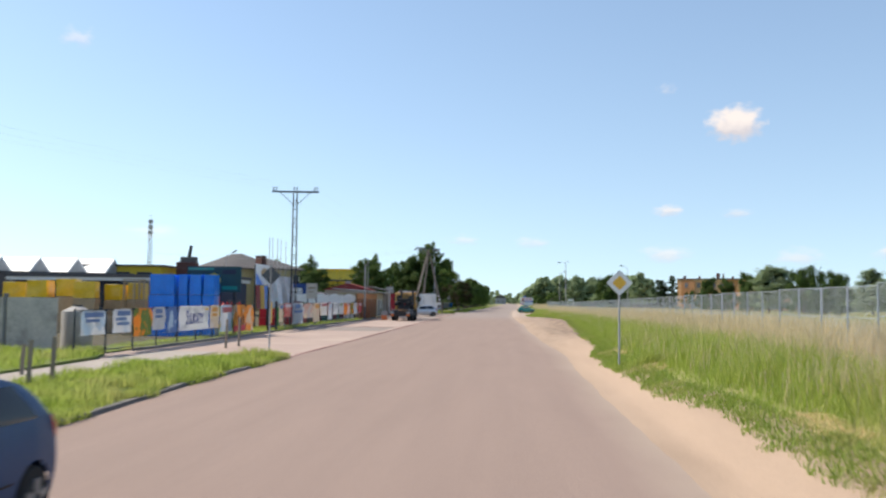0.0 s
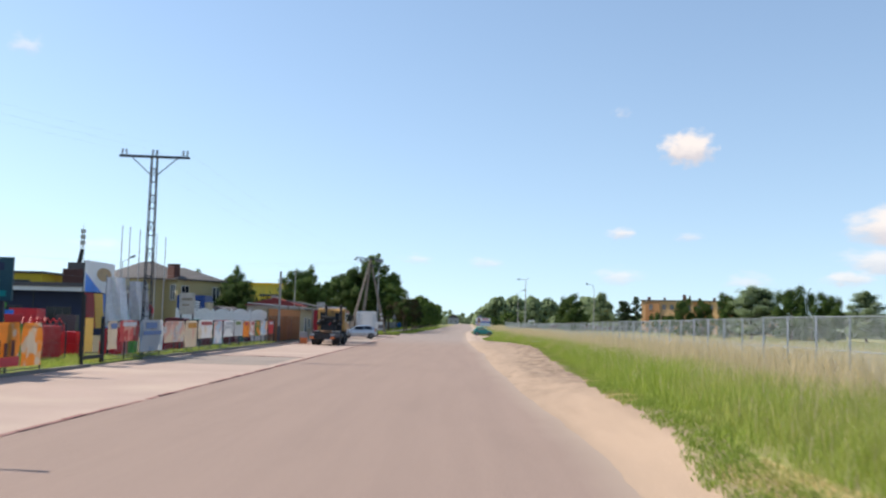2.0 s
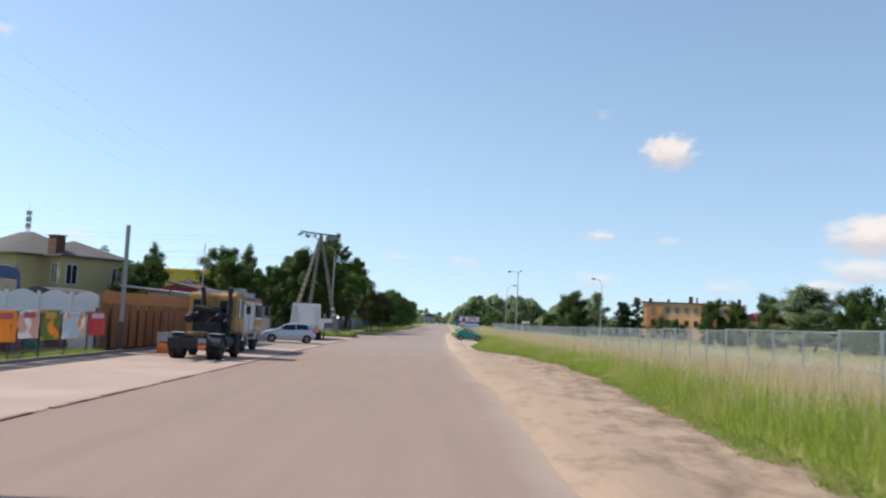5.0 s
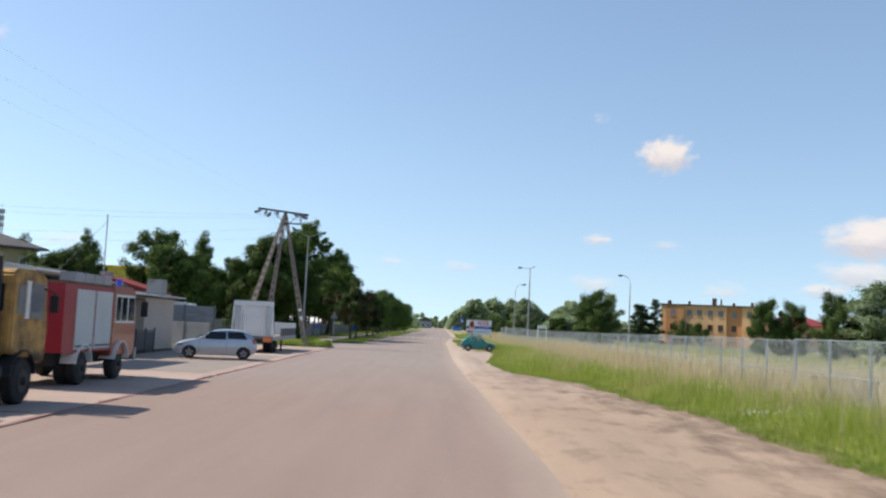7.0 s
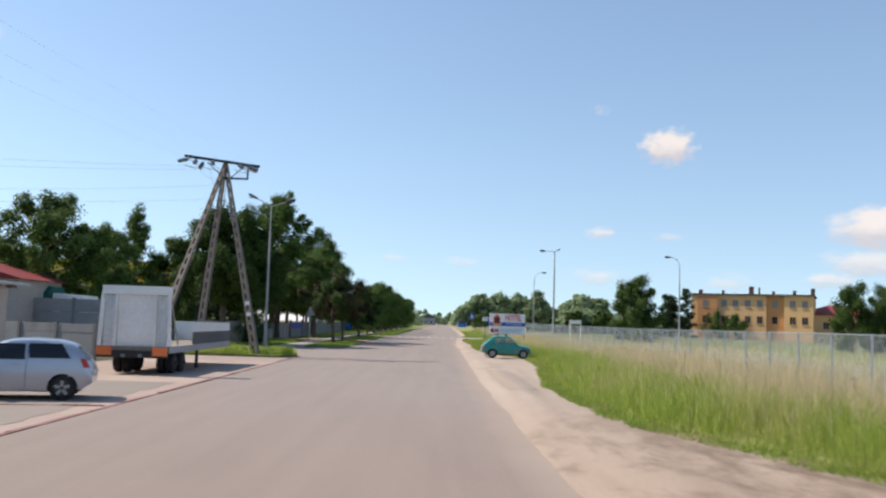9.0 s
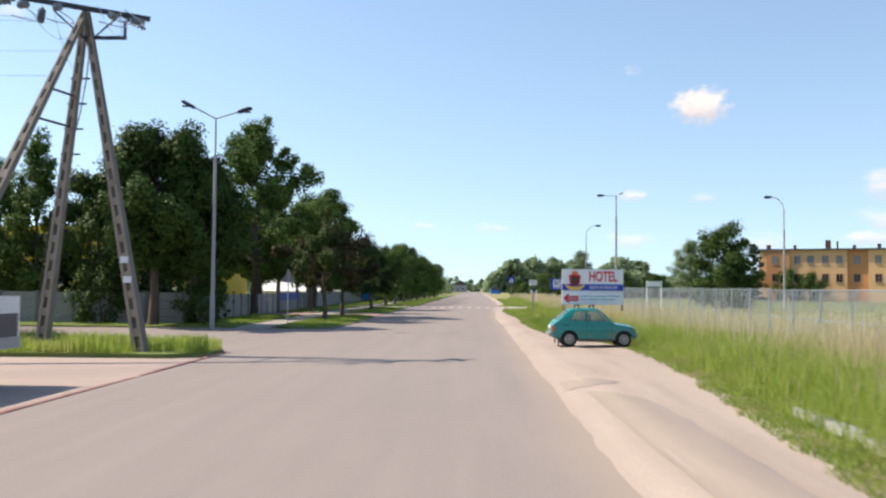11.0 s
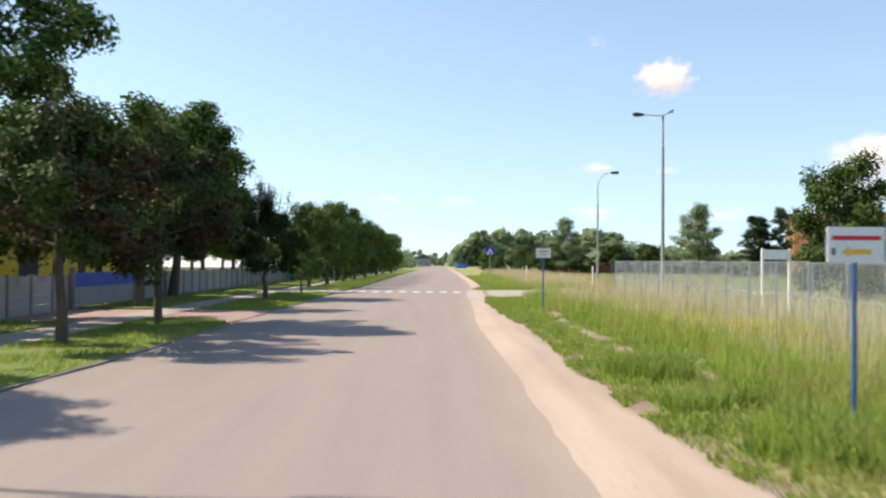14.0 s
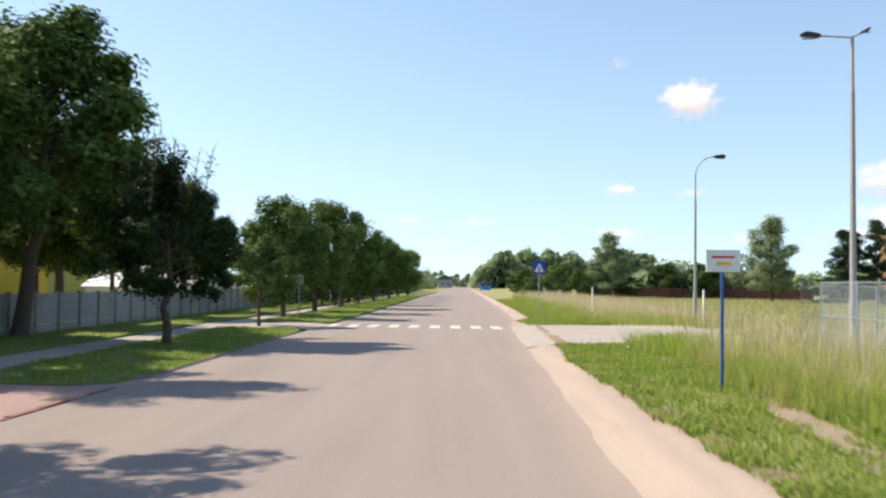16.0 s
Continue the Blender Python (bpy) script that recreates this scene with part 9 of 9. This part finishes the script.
prism(bm, [(0.11, 2.4 + zz), (0.15, 2.4 + zz), (0.16, 2.33 + zz), (0.25, 2.33 + zz), (0.34, 2.38 + zz), (0.36, 2.38 + zz), (0.36, 2.26 + zz), (0.33, 2.26 + zz), (0.32, 2.29 + zz), (0.15, 2.29 + zz), (0.14, 2.3 + zz), (0.11, 2.3 + zz)], "y", -0.031, -0.027)
part("pictogram_bed", bm, M["black"], hp, soft=0)
tilt = pose(0.22, -0.03, 0, 0, 1.5, 0)
plate = boxpart("lower_plate", (-0.25, 0.25, -0.015, 0.0, 1.55 + zz, 2.03 + zz), M["sign_white"], hp, "tilted white plate", 0.004, tilt)


def crest(parent, cx, cz, s, y, m=None):
    """A plain coat of arms: shield, crown and ribbon as flat shapes."""
    m = m or pose(0, 0, 0)
    shapes = (("crest_mantle", [(-0.62, 0.55), (-0.25, 0.62), (0.25, 0.62), (0.62, 0.55), (0.55, -0.2), (0.3, -0.55), (-0.3, -0.55), (-0.55, -0.2)], "sign_red", 0.0), ("crest_shield", [(-0.42, 0.45), (0.42, 0.45), (0.42, -0.1), (0.25, -0.42), (0, -0.55), (-0.25, -0.42), (-0.42, -0.1)], "brick_dark", 0.004), ("crest_crown", [(-0.28, 0.62), (0.28, 0.62), (0.34, 1.0), (0.15, 0.85), (0, 1.05), (-0.15, 0.85), (-0.34, 1.0)], "tail_orange", 0.004), ("crest_ribbon", [(-1.0, -0.25), (-0.75, -0.5), (-0.4, -0.62), (0.4, -0.62), (0.75, -0.5), (1.0, -0.25), (0.95, -0.6), (0.5, -0.95), (-0.5, -0.95), (-0.95, -0.6)], "sign_yellow", 0.008))
    for nm, pts, mm, dy in shapes:
        bm = bmesh.new()
        prism(bm, [(cx + a * s, cz + b * s) for a, b in pts], "y", y - 0.004 - dy, y - dy)
        ob = part(nm, bm, M[mm], parent, soft=0)
        ob.matrix_local = m


crest(hp, 0.0, 1.85 + zz, 0.13, -0.018, tilt)
bm = bmesh.new()
prism(bm, [(-0.17, 1.615 + zz), (-0.06, 1.655 + zz), (-0.06, 1.63 + zz), (0.17, 1.63 + zz), (0.17, 1.6 + zz), (-0.06, 1.6 + zz), (-0.06, 1.575 + zz)], "y", -0.022, -0.017)
ob = part("red_arrow", bm, M["sign_red"], hp, soft=0)
ob.matrix_local = tilt

ar = thing("direction_sign", pose(5.0, 169.0, rise(4.95, 169) - 0.08), "small white board with an orange arrow on a blue pole", "sign")
za = -rise(4.95, 169)
sign_pole(ar, 2.65 + za, "pole_blue", 0.028)
boxpart("board", (-0.33, 0.33, -0.05, -0.03, 2.3 + za, 2.7 + za), M["sign_white"], ar, bev=0.005)
bm = bmesh.new()
prism(bm, [(-0.17, 2.42 + za), (-0.08, 2.48 + za), (-0.08, 2.45 + za), (0.17, 2.45 + za), (0.17, 2.39 + za), (-0.08, 2.39 + za), (-0.08, 2.36 + za)], "y", -0.056, -0.051)
part("orange_arrow", bm, M["sign_yellow"], ar, soft=0)
boxpart("print_bar", (-0.28, 0.28, -0.056, -0.051, 2.55 + za, 2.6 + za), M["sign_red"], ar)
boxpart("print_bar", (-0.28, -0.24, -0.056, -0.051, 2.38 + za, 2.46 + za), M["hall_dark"], ar)
pl = thing("direction_sign", pose(5.35, 199.4, rise(5.35, 199)), "white board with an orange arrow on a blue pole", "sign")
zp = -rise(5.35, 199)
sign_pole(pl, 2.8 + zp, "pole_blue", 0.035)
boxpart("board", (-0.33, 0.33, -0.06, -0.035, 2.43 + zp, 2.86 + zp), M["sign_white"], pl, bev=0.005)
bm = bmesh.new()
prism(bm, [(-0.15, 2.59 + zp), (-0.07, 2.65 + zp), (-0.07, 2.62 + zp), (0.16, 2.62 + zp), (0.16, 2.56 + zp), (-0.07, 2.56 + zp), (-0.07, 2.53 + zp)], "y", -0.066, -0.061)
part("orange_arrow", bm, M["sign_yellow"], pl, soft=0)
boxpart("print_bar", (-0.22, 0.22, -0.066, -0.061, 2.7 + zp, 2.74 + zp), M["sign_red"], pl)
px = thing("crossing_sign", pose(5.7, 238.8, 0.1), "blue square pedestrian crossing sign with a white triangle", "traffic sign")
sign_pole(px, 3.2)
boxpart("plate", (-0.38, 0.38, -0.06, -0.035, 2.75, 3.52), M["sign_blue"], px, bev=0.01)
bm = bmesh.new()
prism(bm, [(-0.3, 2.85), (0.3, 2.85), (0.0, 3.42)], "y", -0.066, -0.061)
part("white_triangle", bm, M["sign_white"], px, soft=0)
bm = bmesh.new()
prism(bm, [(-0.09, 2.9), (-0.03, 2.9), (0.0, 3.0), (0.04, 2.9), (0.1, 2.9), (0.03, 3.08), (0.04, 3.2), (-0.04, 3.2), (-0.03, 3.08)], "y", -0.072, -0.067)
part("pictogram", bm, M["black"], px, soft=0)
# poles with signs on the left
for x, y, h, kind in ((-8.45, 233.6, 2.5, "plate"), (-9.9, 259, 3.0, "triangle"), (-10.4, 177.2, 3.05, "triangle")):
    t_ = thing("traffic_sign", pose(x, y, 0.08), "grey back of a traffic sign on a thin pole", "traffic sign", "street signs")
    sign_pole(t_, h)
    bm = bmesh.new()
    if kind == "triangle":
        prism(bm, [(-0.42, h - 0.75), (0.42, h - 0.75), (0.0, h)], "y", 0.035, 0.05)
    else:
        prism(bm, [(-0.22, h - 0.55), (0.22, h - 0.55), (0.22, h), (-0.22, h)], "y", 0.035, 0.05)
    part("plate", bm, M["sign_back"], t_, soft=0)

# litter and broken kerb slabs beside the shoulder
for x_, y_, a_, r_ in ((4.57, 128.1, 20, 0.07), (4.9, 127.1, 70, 0.06), (6.2, 129.6, 130, 0.07), (4.1, 177.1, 40, 0.07), (5.0, 173.1, 110, 0.06), (5.7, 210.5, 10, 0.06)):
    bm = bmesh.new()
    bmesh.ops.create_icosphere(bm, subdivisions=2, radius=r_)
    for v in bm.verts:
        v.co *= 1 + 0.5 * noise.noise(v.co * 22 + Vector((x_, y_, 0)))
        v.co.z *= 0.6
    solid("litter", bm, M["white_paint"], "crumpled white paper litter in the grass", "litter", "litter", m=pose(x_, y_, rise(x_, y_) + 0.05, 0, 0, a_), soft=0)
for x_, y_, a_ in ((4.92, 138.7, 5), (4.86, 137.2, 9), (4.72, 135.7, 4)):
    bm = bmesh.new()
    box(bm, -0.14, 0.14, -0.5, 0.5, 0, 0.13)
    bevel(bm, 0.03)
    solid("kerb_slab", bm, M["concrete"], "loose pale concrete kerb slab lying in the grass", "kerb slab", "kerb slabs", m=pose(x_, y_, rise(x_, y_) - 0.04, 4, 7, a_))

# advertising board on the car's roof bars
ad = thing("advertising_board", pose(4.08, 156.38, 0.165, 0, 0, 7), "white and blue hotel advertising board mounted on the car roof", "advertising board")
boxpart("board", (-1.08, 1.08, -0.02, 0.02, 1.42, 2.63), M["sign_white"], ad, bev=0.006)
boxpart("blue_band", (-1.075, 1.075, -0.026, -0.021, 1.9, 2.12), M["sign_blue"], ad, "dark blue band")
boxpart("seam", (-1.08, 1.08, -0.024, -0.0205, 1.875, 1.885), M["lamp_grey"], ad)
for x in (-1.05, 1.05):
    boxpart("edge_post", (x - 0.025, x + 0.025, 0.02, 0.06, 1.2 if x > 0 else 1.38, 2.63), M["rust"], ad)
bm = bmesh.new()
for x in (-0.62, 0.04):
    tube(bm, (x, 0.05, 1.42), (x, 0.05, 1.9), 0.02, None, 6)
part("mounting", bm, M["dark_steel"], ad)
R90 = pose(0, 0, 0, 90, 0, 0)
lettering("word", "HOTEL", 0.48, M["sign_red"], ad, pose(0.36, -0.024, 2.37) @ R90 @ Matrix.Diagonal((0.66, 1.0, 1, 1)), "bold red capital letters", bold=0.012)
lettering("word", "RESTAURACJA", 0.155, M["sign_white"], ad, pose(0.38, -0.03, 2.005) @ R90, "white capital letters")
crest(ad, -0.63, 2.24, 0.34, -0.03)
bm = bmesh.new()
prism(bm, [(-1.03, 1.63), (-0.84, 1.81), (-0.84, 1.72), (-0.5, 1.72), (-0.5, 1.53), (-0.84, 1.53), (-0.84, 1.45)], "y", -0.027, -0.021)
part("red_arrow", bm, M["sign_red"], ad, soft=0)
lettering("word", "50 m", 0.15, M["sign_white"], ad, pose(-0.7, -0.031, 1.625) @ R90)
for x0, x1, z in ((-0.44, -0.12, 1.68), (-0.08, 0.02, 1.68), (0.06, 0.5, 1.68), (0.55, 0.95, 1.69), (-0.44, -0.2, 1.575), (-0.16, 0.2, 1.575), (0.26, 0.78, 1.575)):
    boxpart("print_bar", (x0, x1, -0.026, -0.021, z, z + 0.038), M["print_teal"], ad)
